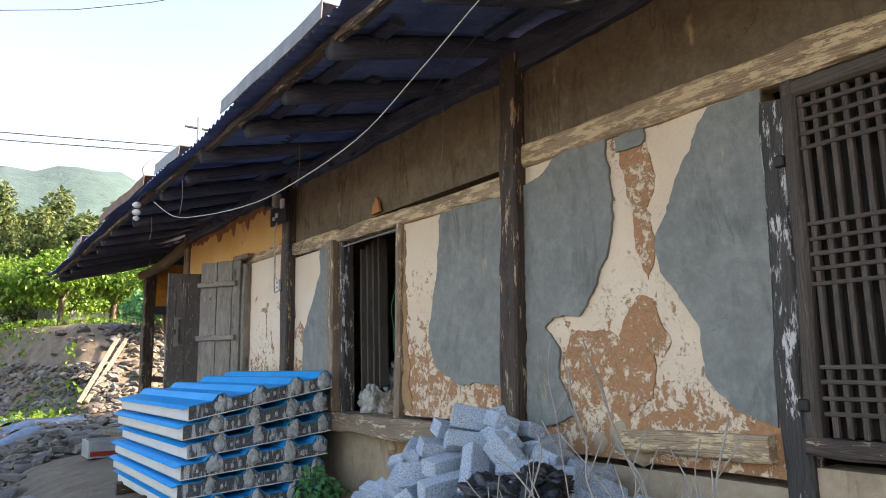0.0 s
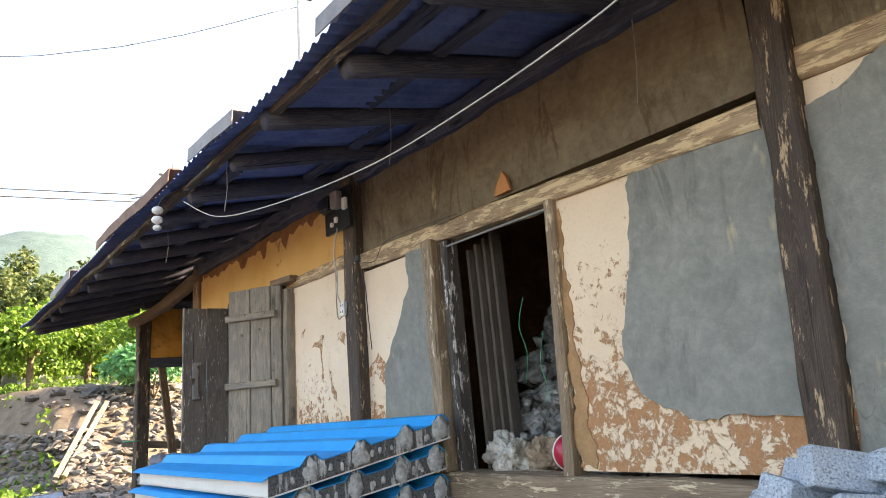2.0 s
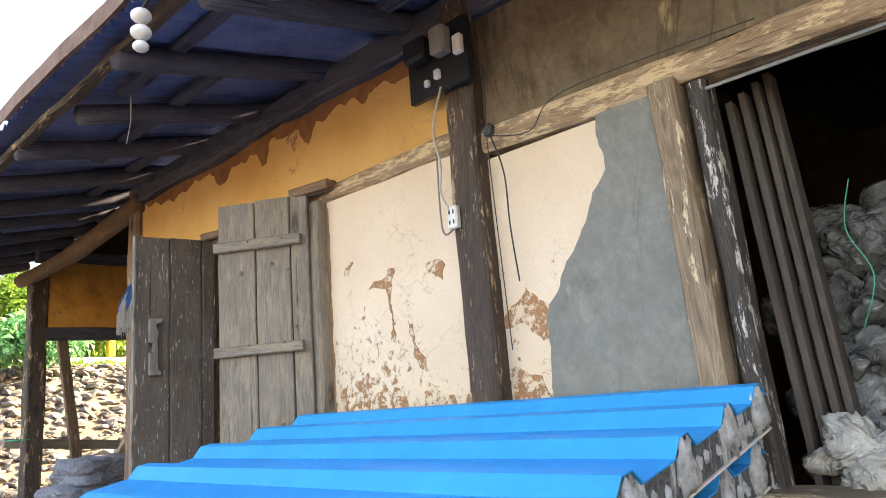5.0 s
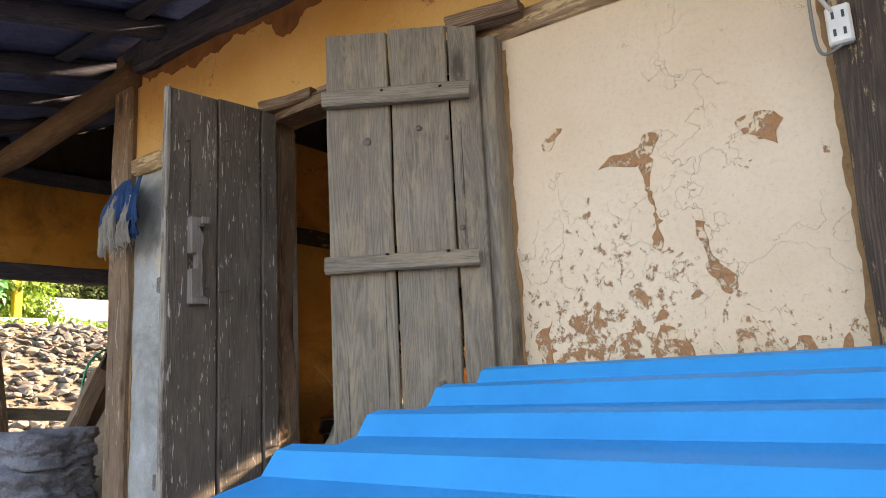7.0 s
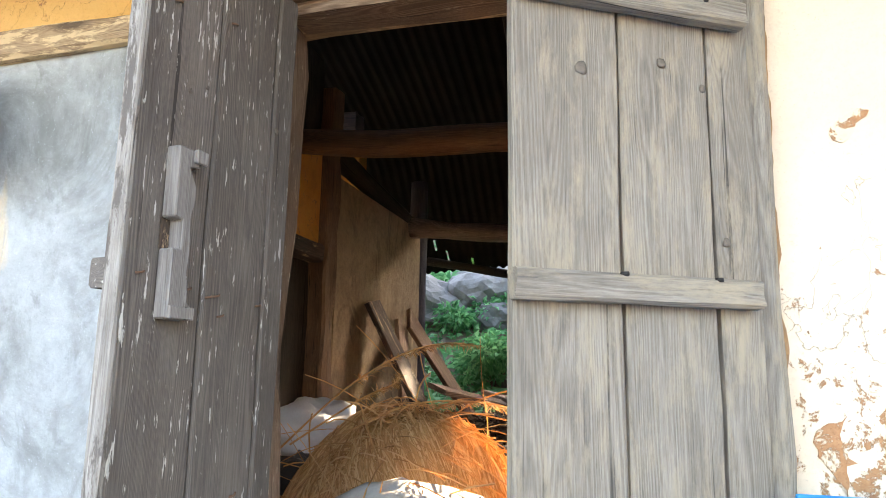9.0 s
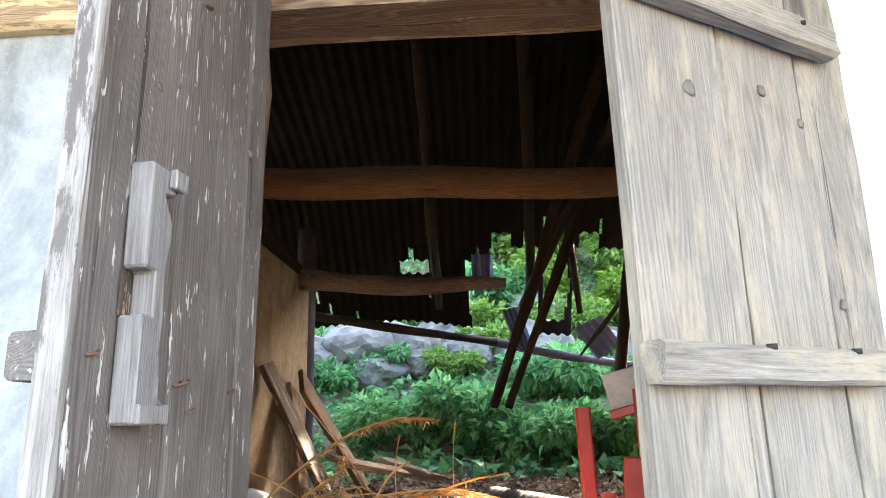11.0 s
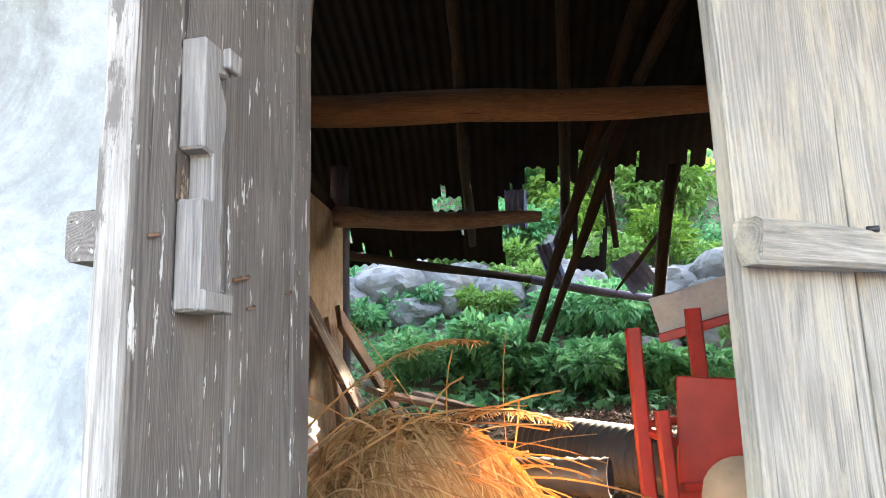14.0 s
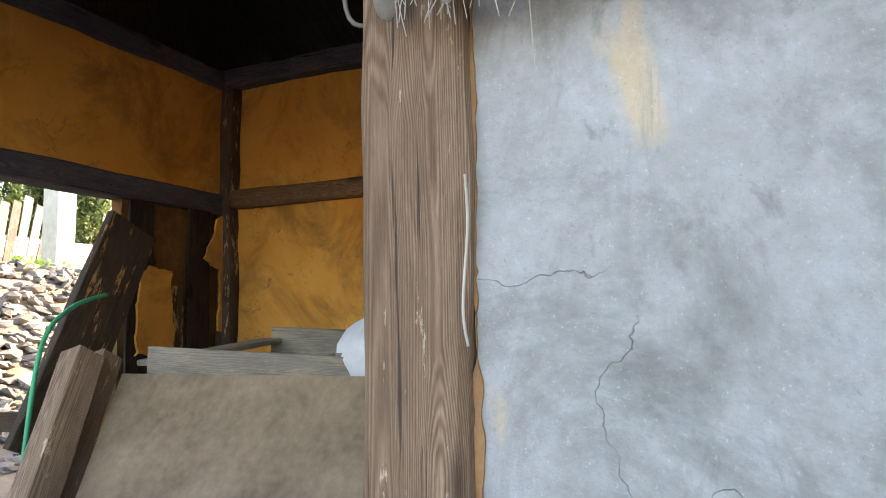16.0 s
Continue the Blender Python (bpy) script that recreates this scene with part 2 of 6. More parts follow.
M_CLAY = plain("bare clay", (0.24, 0.13, 0.06), (0.46, 0.27, 0.13), 9, 0.95, 0, 0.9, 0.015)
M_CLAYF = lime("flaked bare clay", (0.68, 0.51, 0.34), (0.76, 0.6, 0.43), 0.465, None, 17.0, 0.02)
M_CLAYSPOT = lime("thin flaked wash", (0.7, 0.53, 0.36), (0.78, 0.62, 0.45), 0.475, None, 22.0, 0.02)
M_DRIP = plain("dark clay runs", (0.16, 0.065, 0.025), (0.34, 0.15, 0.05), 9, 0.95, 0, 0.6, 0.01)
M_SHARD = plain("terracotta", (0.4, 0.15, 0.05), (0.5, 0.22, 0.08), 9, 0.9)
M_BASE = cement("clay base render", (0.3, 0.21, 0.13), (0.42, 0.31, 0.2), (0.48, 0.38, 0.26), (0.5, 0.3, 0.14))
M_POST = wood("dark weathered timber", (0.022, 0.015, 0.011), (0.06, 0.04, 0.029), (0.14, 0.098, 0.07), (0.42, 0.3, 0.18), 0.59)
M_POSTPALE = wood("lime stained timber", (0.1, 0.065, 0.04), (0.24, 0.17, 0.11), (0.4, 0.3, 0.2), (0.62, 0.5, 0.33), 0.58)
M_POSTBROWN = wood("brown worn timber", (0.085, 0.048, 0.028), (0.215, 0.135, 0.085), (0.38, 0.27, 0.185), (0.5, 0.4, 0.29), 0.62, rings=120.0, band=0.15)
M_RAIL = wood("plaster smeared rail", (0.12, 0.075, 0.045), (0.33, 0.22, 0.13), (0.5, 0.36, 0.22), (0.62, 0.46, 0.27), 0.52)
M_GREY = wood("silver grey boards", (0.095, 0.08, 0.064), (0.222, 0.188, 0.148), (0.35, 0.305, 0.246), (0.34, 0.275, 0.19), 0.58, soft=0.09)
M_GREYDARK = wood("dark grey boards", (0.06, 0.048, 0.04), (0.132, 0.109, 0.092), (0.225, 0.19, 0.163), None, 0.69, 0.8, (0.52, 0.49, 0.44))
M_EDGE = wood("bleached door edge", (0.12, 0.1, 0.085), (0.26, 0.23, 0.2), (0.43, 0.395, 0.355), (0.12, 0.1, 0.085), 0.56)
M_KNOT = plain("dark resinous knot", (0.07, 0.055, 0.042), (0.19, 0.155, 0.12), 60, 0.7, 0, 0.6, 0.003)
M_LATCH = wood("bleached carved wood", (0.1, 0.086, 0.076), (0.25, 0.225, 0.205), (0.38, 0.35, 0.32), (0.15, 0.13, 0.115), 0.62)
# Sooty timber; also the painted dark in the doorway and behind the lattice.
M_DARKWOOD = wood("soot and shade black timber", (0.012, 0.01, 0.009), (0.032, 0.026, 0.021), (0.075, 0.058, 0.044))
M_RAFTER = wood("sooty rafter", (0.03, 0.032, 0.05), (0.08, 0.08, 0.105), (0.16, 0.155, 0.17))
M_BROWNLOG = wood("brown log", (0.05, 0.028, 0.015), (0.14, 0.08, 0.042), (0.28, 0.17, 0.09))
M_LATTICE = wood("lattice timber", (0.03, 0.022, 0.017), (0.075, 0.055, 0.042), (0.15, 0.115, 0.09))
M_ROOFDARK = plain("sooty sheet roofing", (0.08, 0.105, 0.22), (0.18, 0.22, 0.4), 5, 0.8, 0.0, 0.3)
# Shaded copy of the roof sheet: soot plus the barn's inside dark in its colour.
M_ROOFBLACK = plain("sooty sheet, shade painted in", (0.008, 0.008, 0.008), (0.018, 0.016, 0.015), 5, 0.95, 0.0, 0.3)
M_RUST = plain("rusted sheet", (0.1, 0.045, 0.022), (0.24, 0.14, 0.09), 14, 0.75, 0.2)
for dull in (M_ROOFBLACK, M_ROOFDARK, M_DARKWOOD, M_RAFTER, M_SOOTSHADE):
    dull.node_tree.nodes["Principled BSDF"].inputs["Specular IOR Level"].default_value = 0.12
M_SHEET = plain("dull zinc flashing", (0.14, 0.13, 0.125), (0.26, 0.24, 0.22), 9, 0.6, 0.4)

# ---- building helpers ----
WORLD = {}


def thing(name, at=(0, 0, 0), label="", category="", group="", kind=""):
    ob = new(name)
    ob.empty_display_size = 0.1
    ob.matrix_basis = Matrix.Translation(at)
    WORLD[ob] = ob.matrix_basis.copy()
    return tagged(ob, label, category, group, kind)


def part(name, bm, mat, parent=None, label="", m=None, smooth=False):
    me = bm
    if isinstance(bm, bmesh.types.BMesh):
        me = bpy.data.meshes.new(name)
        bm.to_mesh(me)
        bm.free()
        if mat:
            me.materials.append(mat)
        if smooth:
            for p in me.polygons:
                p.use_smooth = True
    ob = new(name, me)
    ob.matrix_basis = m.copy() if m is not None else Matrix.Identity(4)
    WORLD[ob] = ob.matrix_basis.copy()
    if parent:
        ob.parent = parent
        ob.matrix_parent_inverse = WORLD[parent].inverted()
    return tagged(ob, label)


def box(x0, x1, y0, y1, z0, z1, bev=0.0, bm=None):
    own = bm is None
    bm = bm or bmesh.new()
    vs = bmesh.ops.create_cube(bm, size=1)["verts"]
    for v in vs:
        v.co = Vector(((x0 + x1) / 2 + v.co.x * (x1 - x0), (y0 + y1) / 2 + v.co.y * (y1 - y0), (z0 + z1) / 2 + v.co.z * (z1 - z0)))
    if bev and own:
        bmesh.ops.bevel(bm, geom=bm.edges[:], offset=bev, segments=1, affect="EDGES")
    return bm


def timber(length, w, h, wob=0.006, cham=0.012, seg=0.12, seed=0, taper=0.0, bow=(0, 0)):
    """A hewn timber along z from 0 to length, chamfered, uneven."""
    bm = bmesh.new()
    n = max(2, int(length / seg))
    rings = []
    for i in range(n + 1):
        t = i / n
        z = length * t
        s = 1 - taper * t
        a, b = w / 2 * s, h / 2 * s
        c = min(cham, a * 0.4, b * 0.4)
        pts = [(-a + c, -b), (0, -b), (a - c, -b), (a, -b + c), (a, 0), (a, b - c), (a - c, b), (0, b), (-a + c, b), (-a, b - c), (-a, 0), (-a, -b + c)]
        ox, oy = bow[0] * math.sin(math.pi * t), bow[1] * math.sin(math.pi * t)
        ring = []
        for k, (x, y) in enumerate(pts):
            d = noise.noise_vector(Vector((x * 6 + seed * 7.3, y * 6 + seed * 1.7, z * 2.6 + seed))) * wob
            d2 = noise.noise_vector(Vector((k * 3.1 + seed, seed * 2.2, z * 9))) * wob * 0.5
            ring.append(bm.verts.new((x + ox + d.x + d2.x, y + oy + d.y + d2.y, z + (d.z if 0 < i < n else d2.z))))
        rings.append(ring)
    k = len(rings[0])
    for r0, r1 in zip(rings, rings[1:]):
        for j in range(k):
            bm.faces.new((r0[j], r0[(j + 1) % k], r1[(j + 1) % k], r1[j]))
    bm.faces.new(rings[0][::-1])
    bm.faces.new(rings[-1])
    return bm


def log(length, r0, r1, wob=0.012, sides=12, seg=0.14, seed=0, bow=(0, 0)):
    bm = bmesh.new()
    n = max(2, int(length / seg))
    rings = []
    for i in range(n + 1):
        t = i / n
        r = r0 + (r1 - r0) * t
        ring = []
        for k in range(sides):
            a = 2 * math.pi * k / sides
            q = noise.noise(Vector((math.cos(a) * 0.9 + seed * 3.3, math.sin(a) * 0.9, length * t * 2.0 + seed)))
            rr = r + q * wob
            d = noise.noise_vector(Vector((seed * 5.1, 2.2, length * t * 1.1))) * wob * 1.2
            ring.append(bm.verts.new((math.cos(a) * rr + d.x + bow[0] * math.sin(math.pi * t), math.sin(a) * rr + d.y + bow[1] * math.sin(math.pi * t), length * t)))
        rings.append(ring)
    for a, b in zip(rings, rings[1:]):
        for j in range(sides):
            bm.faces.new((a[j], a[(j + 1) % sides], b[(j + 1) % sides], b[j]))
    bm.faces.new(rings[0][::-1])
    bm.faces.new(rings[-1])
    return bm


def along(p0, p1, roll=0.0):
    """A frame at p0 whose z runs to p1."""
    p0, p1 = Vector(p0), Vector(p1)
    z = (p1 - p0).normalized()
    ref = Vector((1, 0, 0)) if abs(z.x) < 0.9 else Vector((0, 1, 0))
    y = z.cross(ref).normalized()
    x = y.cross(z)
    r = Matrix((x, y, z)).transposed().to_4x4()
    return Matrix.Translation(p0) @ r @ Matrix.Rotation(radians(roll), 4, "Z")


def span(p0, p1):
    return (Vector(p1) - Vector(p0)).length


def beam(name, p0, p1, w, h, mat, parent=None, label="", seed=0, wob=0.006, smooth=False, **kw):
    return part(name, timber(span(p0, p1), w, h, wob, seed=seed, **kw), mat, parent, label, along(p0, p1), smooth)


def pole(name, p0, p1, r0, r1, mat, parent=None, label="", seed=0, **kw):
    return part(name, log(span(p0, p1), r0, r1, seed=seed, **kw), mat, parent, label, along(p0, p1), True)


def tube(name, pts, r, mat, parent=None, label=""):
    """A cable or wire through points, swept as a mesh."""
    ps = [Vector(p) for p in pts]
    path = []
    for i in range(len(ps) - 1):
        a, b = ps[i], ps[i + 1]
        pa, pb = ps[max(0, i - 1)], ps[min(len(ps) - 1, i + 2)]
        k = 6 if len(ps) > 2 else 1
        for j in range(k):
            t = j / k
            path.append(0.5 * (2 * a + (b - pa) * t + (2 * pa - 5 * a + 4 * b - pb) * t * t + (3 * a - pa - 3 * b + pb) * t * t * t))
    path.append(ps[-1])
    bm = bmesh.new()
    rings, side = [], None
    for i, p in enumerate(path):
        d = (path[min(i + 1, len(path) - 1)] - path[max(0, i - 1)]).normalized()
        side = d.orthogonal().normalized() if side is None else (side - d * side.dot(d)).normalized()
        up = d.cross(side)
        rings.append([bm.verts.new(p + (side * math.cos(q) + up * math.sin(q)) * r) for q in [math.pi * j / 3 for j in range(6)]])
    for a, b in zip(rings, rings[1:]):
        for j in range(6):
            bm.faces.new((a[j], a[(j + 1) % 6], b[(j + 1) % 6], b[j]))
    bm.faces.new(rings[0][::-1])
    bm.faces.new(rings[-1])
    return part(name, bm, mat, parent, label, smooth=True)


def ragged(points, step_len=0.03, amp=0.012, seed=0, hold=()):
    """Closed outline through points with torn edges; sides whose index is in hold stay straight."""
    out = []
    n = len(points)
    for i in range(n):
        a, b = Vector(points[i]), Vector(points[(i + 1) % n])
        k = max(1, int((b - a).length / step_len))
        d = (b - a).normalized() if (b - a).length > 0 else Vector((1, 0))
        nrm = Vector((-d.y, d.x))
        for j in range(k):
            p = a.lerp(b, j / k)
            if i not in hold and j > 0:
                q = noise.noise(Vector((p.x * 9 + seed * 11, p.y * 9, seed))) + 0.6 * noise.noise(Vector((p.x * 28, p.y * 28 + seed, seed)))
                p = p + nrm * q * amp * 1.6
            out.append((p.x, p.y))
    return out


def slab(outline, x_front, x_back):
    """A flat coat on the front wall: outline in (y, z), from x_back out to x_front."""
    n = len(outline)
    pts, _, tris, _, _, _ = delaunay_2d_cdt([Vector(p) for p in outline], [], [list(range(n))], 1, 1e-5)
    bm = bmesh.new()
    f = [bm.verts.new((x_front, p.x, p.y)) for p in pts]
    for t in tris:
        a, b, c = (f[i] for i in t)
        if (b.co.y - a.co.y) * (c.co.z - a.co.z) - (b.co.z - a.co.z) * (c.co.y - a.co.y) > 0:
            b, c = c, b
        bm.faces.new((a, b, c))
    rim = [e for e in bm.edges if len(e.link_faces) == 1]
    low = {v: bm.verts.new((x_back, v.co.y, v.co.z)) for e in rim for v in e.verts}
    for e in rim:
        lp = e.link_loops[0]
        v0, v1 = lp.vert, lp.link_loop_next.vert
        bm.faces.new((v1, v0, low[v0], low[v1]))
    return bm


def stone_blob(s, seed):
    bm = bmesh.new()
    bmesh.ops.create_icosphere(bm, subdivisions=2, radius=s)
    for v in bm.verts:
        v.co *= 1 + 0.4 * noise.noise(v.co * 12 + Vector((seed, 0, seed)))
        v.co.x *= 0.5
    return bm


def stone_verts(sx, sy, sz, seed, sub=1):
    bm = bmesh.new()
    bmesh.ops.create_icosphere(bm, subdivisions=sub, radius=1)
    for v in bm.verts:
        q = noise.noise(v.co * 0.9 + Vector((seed * 3.7, seed, 0)))
        d = 1 + 0.5 * q
        v.co = Vector((v.co.x * sx * d, v.co.y * sy * d, max(-0.75, min(0.8, v.co.z * d)) * sz))
    return bm


# ---- the lie of the land ----
def smooth01(v):
    v = max(0.0, min(1.0, v))
    return v * v * (3 - 2 * v)


def bank_start(x):
    return 14.0 + max(0.0, min(5.0, (2.4 - x) * 2.2))


def ground_z(x, y):
    yard = 0.42 * smooth01((x - 0.1) / 1.3)
    bank = 2.05 * smooth01((y - bank_start(x)) / 4.6) + 0.012 * max(0.0, y - 22)
    back = 0.75 * smooth01((x - 3.4) / 2.2) + 1.1 * smooth01((x - 6.4) / 2.6) + 3.6 * smooth01((x - 9.0) / 6.0)
    side = smooth01((12.0 - y) / 2.5) if x < 40 else 1.0
    return yard + max(bank, back * side if y > 5.6 else back * smooth01((x - 5.8) / 0.6)) + 0.03 * noise.noise(Vector((x * 1.3, y * 1.3, 0)))

# ---- setting: ground ----
M_SOIL = plain("stony soil", (0.095, 0.068, 0.045), (0.24, 0.19, 0.135), 3.5, 0.95, 0, 0.9, 0.03)


def grid_ground():
    xs = [-400, -150, -60, -30, -15] + [-8 + 0.5 * i for i in range(60)] + [24, 30, 45, 80, 150, 400]
    ys = [-200, -60, -20] + [-8 + 0.5 * i for i in range(72)] + [30, 34, 40, 50, 65, 100, 200, 500]
    bm = bmesh.new()
    g = [[bm.verts.new((x, y, ground_z(x, y))) for y in ys] for x in xs]
    for i in range(len(xs) - 1):
        for j in range(len(ys) - 1):
            bm.faces.new((g[i][j], g[i + 1][j], g[i + 1][j + 1], g[i][j + 1]))
    return bm


tagged(part("ground", grid_ground(), M_SOIL, smooth=True), "stony brown yard earth rising towards a bank", "ground", kind="structure")

# ---- setting: front wall of the farmhouse, along y ----
XW = 2.33                      # face of the wash on the front wall
Y_B, Y_A, Y_C, Y_D, Y_E = 1.26, 2.61, 5.44, 8.55, 11.1
Y_P = 8.2                      # partition inside the barn
Z_SILL, Z_RAIL, Z_RAIL2, Z_PLATE = 1.05, 2.25, 2.36, 2.83
WIN = (3.74, 4.50)
DOOR = (6.50, 7.42)
wall = thing("wall_front", (XW, 3, 0.4), "clay front wall with flaked cream wash and grey cement patches", "wall", kind="structure")
T = 0.14


def wall_box(y0, y1, z0, z1, mat, name="wall_panel", x=XW):
    return part(name, box(x, x + T, y0, y1, z0, z1), mat, wall)


wall_box(-4.0, -0.35, 0.2, 2.9, M_CEMENT)
wall_box(-0.35, Y_B - 0.06, 0.2, 1.0, M_BASE)
wall_box(Y_B + 0.03, Y_A - 0.02, Z_SILL - 0.1, Z_RAIL + 0.08, M_LIMEWORN2)
wall_box(Y_A + 0.06, WIN[0] - 0.05, Z_SILL, Z_RAIL, M_LIMEWORN)
wall_box(WIN[1] + 0.13, Y_C - 0.06, Z_SILL, Z_RAIL, M_LIME)
wall_box(Y_C + 0.06, DOOR[0] - 0.1, 0.3, Z_RAIL + 0.09, M_LIME)
wall_box(DOOR[1] + 0.085, Y_D - 0.07, 0.3, Z_RAIL + 0.09, M_CEMENTPALE)
wall_box(Y_B - 0.06, Y_C - 0.06, 0.2, Z_SILL - 0.13, M_BASE, x=XW + 0.02)
wall_box(Y_C + 0.06, Y_D - 0.06, Z_RAIL2 + 0.04, Z_PLATE + 0.1, M_OCHRE)
wall_box(-0.35, Y_A - 0.06, Z_RAIL2 + 0.05, Z_PLATE + 0.1, M_SOOTSHADE)
wall_box(Y_A + 0.06, Y_C - 0.06, Z_RAIL2, Z_PLATE + 0.1, M_SOOTSHADE)

# frame timbers of the front wall
beam("post", (XW + 0.03, Y_B + 0.02, 0.35), (XW + 0.03, Y_B - 0.04, Z_RAIL), 0.11, 0.09, M_SPECK, wall, "split lime-stained post", seed=1, wob=0.02)
beam("post", (XW, Y_A + 0.06, 0.35), (XW, Y_A - 0.05, Z_PLATE + 0.1), 0.15, 0.125, M_POST, wall, seed=2, wob=0.014)
beam("post", (XW, Y_C, 0.35), (XW, Y_C, Z_PLATE + 0.1), 0.15, 0.145, M_POST, wall, seed=3, wob=0.012)
beam("post", (XW + 0.03, Y_D + 0.015, 0.35), (XW + 0.03, Y_D + 0.015, Z_PLATE + 0.15), 0.13, 0.165, M_POSTBROWN, wall, seed=4, wob=0.01)
beam("wall_plate", (XW + 0.03, -4, Z_PLATE + 0.09), (XW + 0.03, Y_D, Z_PLATE + 0.09), 0.18, 0.14, M_RAFTER, wall, seed=5, wob=0.03)
beam("rail", (XW + 0.03, -0.35, 2.35), (XW + 0.03, Y_A - 0.07, 2.385), 0.11, 0.12, M_RAIL, wall, seed=6, wob=0.014)
beam("rail", (XW + 0.03, Y_A + 0.07, 2.265), (XW + 0.03, Y_C - 0.07, 2.325), 0.12, 0.10, M_RAIL, wall, seed=7, wob=0.014)
beam("rail", (XW + 0.03, Y_C + 0.07, 2.37), (XW + 0.03, Y_D - 0.08, 2.37), 0.12, 0.085, M_RAIL, wall, seed=8, wob=0.012)
beam("sill_beam", (XW + 0.01, Y_B + 0.07, Z_SILL), (XW + 0.01, 1.95, Z_SILL - 0.01), 0.13, 0.085, M_RAIL, wall, seed=9, wob=0.014)
beam("sill_beam", (XW - 0.01, Y_A + 0.07, Z_SILL - 0.09), (XW - 0.01, Y_C - 0.07, Z_SILL - 0.07), 0.16, 0.13, M_POSTPALE, wall, seed=10, wob=0.012)
beam("jamb", (XW + 0.02, WIN[0] + 0.01, Z_SILL - 0.02), (XW + 0.02, WIN[0] - 0.04, Z_RAIL), 0.11, 0.055, M_POSTPALE, wall, seed=11)
beam("jamb", (XW + 0.03, WIN[1] - 0.01, Z_SILL - 0.02), (XW + 0.03, WIN[1] + 0.02, Z_RAIL), 0.10, 0.06, M_SPECK, wall, "paint-specked window jamb", seed=12)
beam("jamb", (XW, WIN[1] + 0.085, Z_SILL - 0.02), (XW, WIN[1] + 0.11, Z_RAIL + 0.02), 0.14, 0.09, M_POSTPALE, wall, seed=13, wob=0.012)
beam("jamb", (XW, DOOR[0] - 0.05, 0.4), (XW, DOOR[0] - 0.05, Z_RAIL + 0.08), 0.14, 0.10, M_GREY, wall, seed=14, wob=0.012)
beam("jamb", (XW + 0.01, DOOR[1] + 0.066, 0.4), (XW + 0.01, DOOR[1] + 0.066, Z_RAIL + 0.08), 0.12, 0.12, M_POSTBROWN, wall, seed=15, wob=0.022)
beam("lintel", (XW - 0.01, DOOR[0] - 0.02, 2.343), (XW - 0.01, DOOR[1] + 0.0, 2.345), 0.13, 0.052, M_POSTBROWN, wall, seed=16, wob=0.012)
beam("threshold", (XW, DOOR[0], 0.62), (XW, DOOR[1] - 0.04, 0.62), 0.14, 0.14, M_POST, wall, seed=17)
for k, (yy, zz) in enumerate(((6.42, 2.385), (7.31, 2.36))):
    beam("door_pivot", (XW - 0.10, yy + 0.11, zz), (XW - 0.045, yy - 0.12, zz + 0.01), 0.075, 0.045, M_POSTBROWN, wall, seed=18 + k, wob=0.012)

# torn grey cement coats
coat = [([(Y_B + 0.05, 1.12), (Y_B + 0.02, 1.7), (Y_B, 2.31), (1.47, 2.31), (1.54, 2.215), (1.69, 1.96), (1.756, 1.835), (1.74, 1.7), (1.668, 1.608), (1.58, 1.471), (1.572, 1.293), (1.467, 1.184)], (0, 1, 2)),
        ([(Y_A - 0.05, 1.02), (2.24, 1.12), (2.338, 1.279), (2.33, 1.42), (2.417, 1.516), (2.36, 1.56), (2.196, 1.555), (2.08, 1.69), (2.012, 1.813), (1.968, 1.968), (1.98, 2.15), (1.99, 2.332), (2.1, 2.36), (2.3, 2.32), (2.38, 2.27), (2.53, 2.235)], ()),
        ([(1.78, 2.26), (1.93, 2.25), (1.95, 2.32), (1.78, 2.32)], ()),
        ([(Y_A + 0.09, 1.25), (Y_A + 0.03, Z_RAIL), (3.26, Z_RAIL), (3.275, 2.05), (3.30, 1.891), (3.35, 1.7), (3.403, 1.484), (3.328, 1.345), (3.137, 1.244), (2.857, 1.245)], (0, 1)),
        ([(WIN[1] + 0.11, Z_SILL), (5.19, Z_SILL), (5.171, 1.34), (5.154, 1.619), (5.003, 1.842), (4.93, 1.97), (4.863, 2.09), (4.883, 2.27), (WIN[1] + 0.13, 2.27)], (0, 7, 8))]
for k, (pts, hold) in enumerate(coat):
    part("cement_coat", slab(ragged(pts, 0.02, 0.01, k, hold), XW - 0.016, XW - 0.001), M_CEMENT, wall, "torn grey cement plaster")
gashes = [[(1.78, 2.27), (1.93, 2.27), (1.90, 2.12), (1.86, 1.95), (1.79, 1.98), (1.74, 2.1)],
          [(1.86, 1.98), (1.79, 1.96), (1.76, 1.8), (1.81, 1.68), (1.86, 1.8)],
          [(1.86, 1.62), (1.80, 1.6), (1.72, 1.42), (1.76, 1.36), (2.0, 1.42), (1.95, 1.52)],
          [(2.25, 1.5), (2.05, 1.48), (1.80, 1.38), (1.82, 1.2), (1.95, 1.13), (2.2, 1.18), (2.3, 1.32)],
          [(1.29, 1.09), (1.29, 1.15), (1.36, 1.17), (1.42, 1.09)]]
drip = [(5.55, 2.86)]
for i in range(48):
    drip.append((5.56 + i * 0.06, 2.80 - 0.02 * math.sin(i * 0.5) - (0.05 + 0.05 * math.sin(i * 1.7) if i % 7 in (2, 3) and i < 34 else 0.0) - 0.015 * (i % 3)))
drip.append((8.46, 2.86))
part("soot_drip", slab(ragged(drip, 0.012, 0.014, 66, (len(drip) - 1,)), XW - 0.003, XW + 0.01), M_DRIP, wall, "dark brown clay runs under the plate")
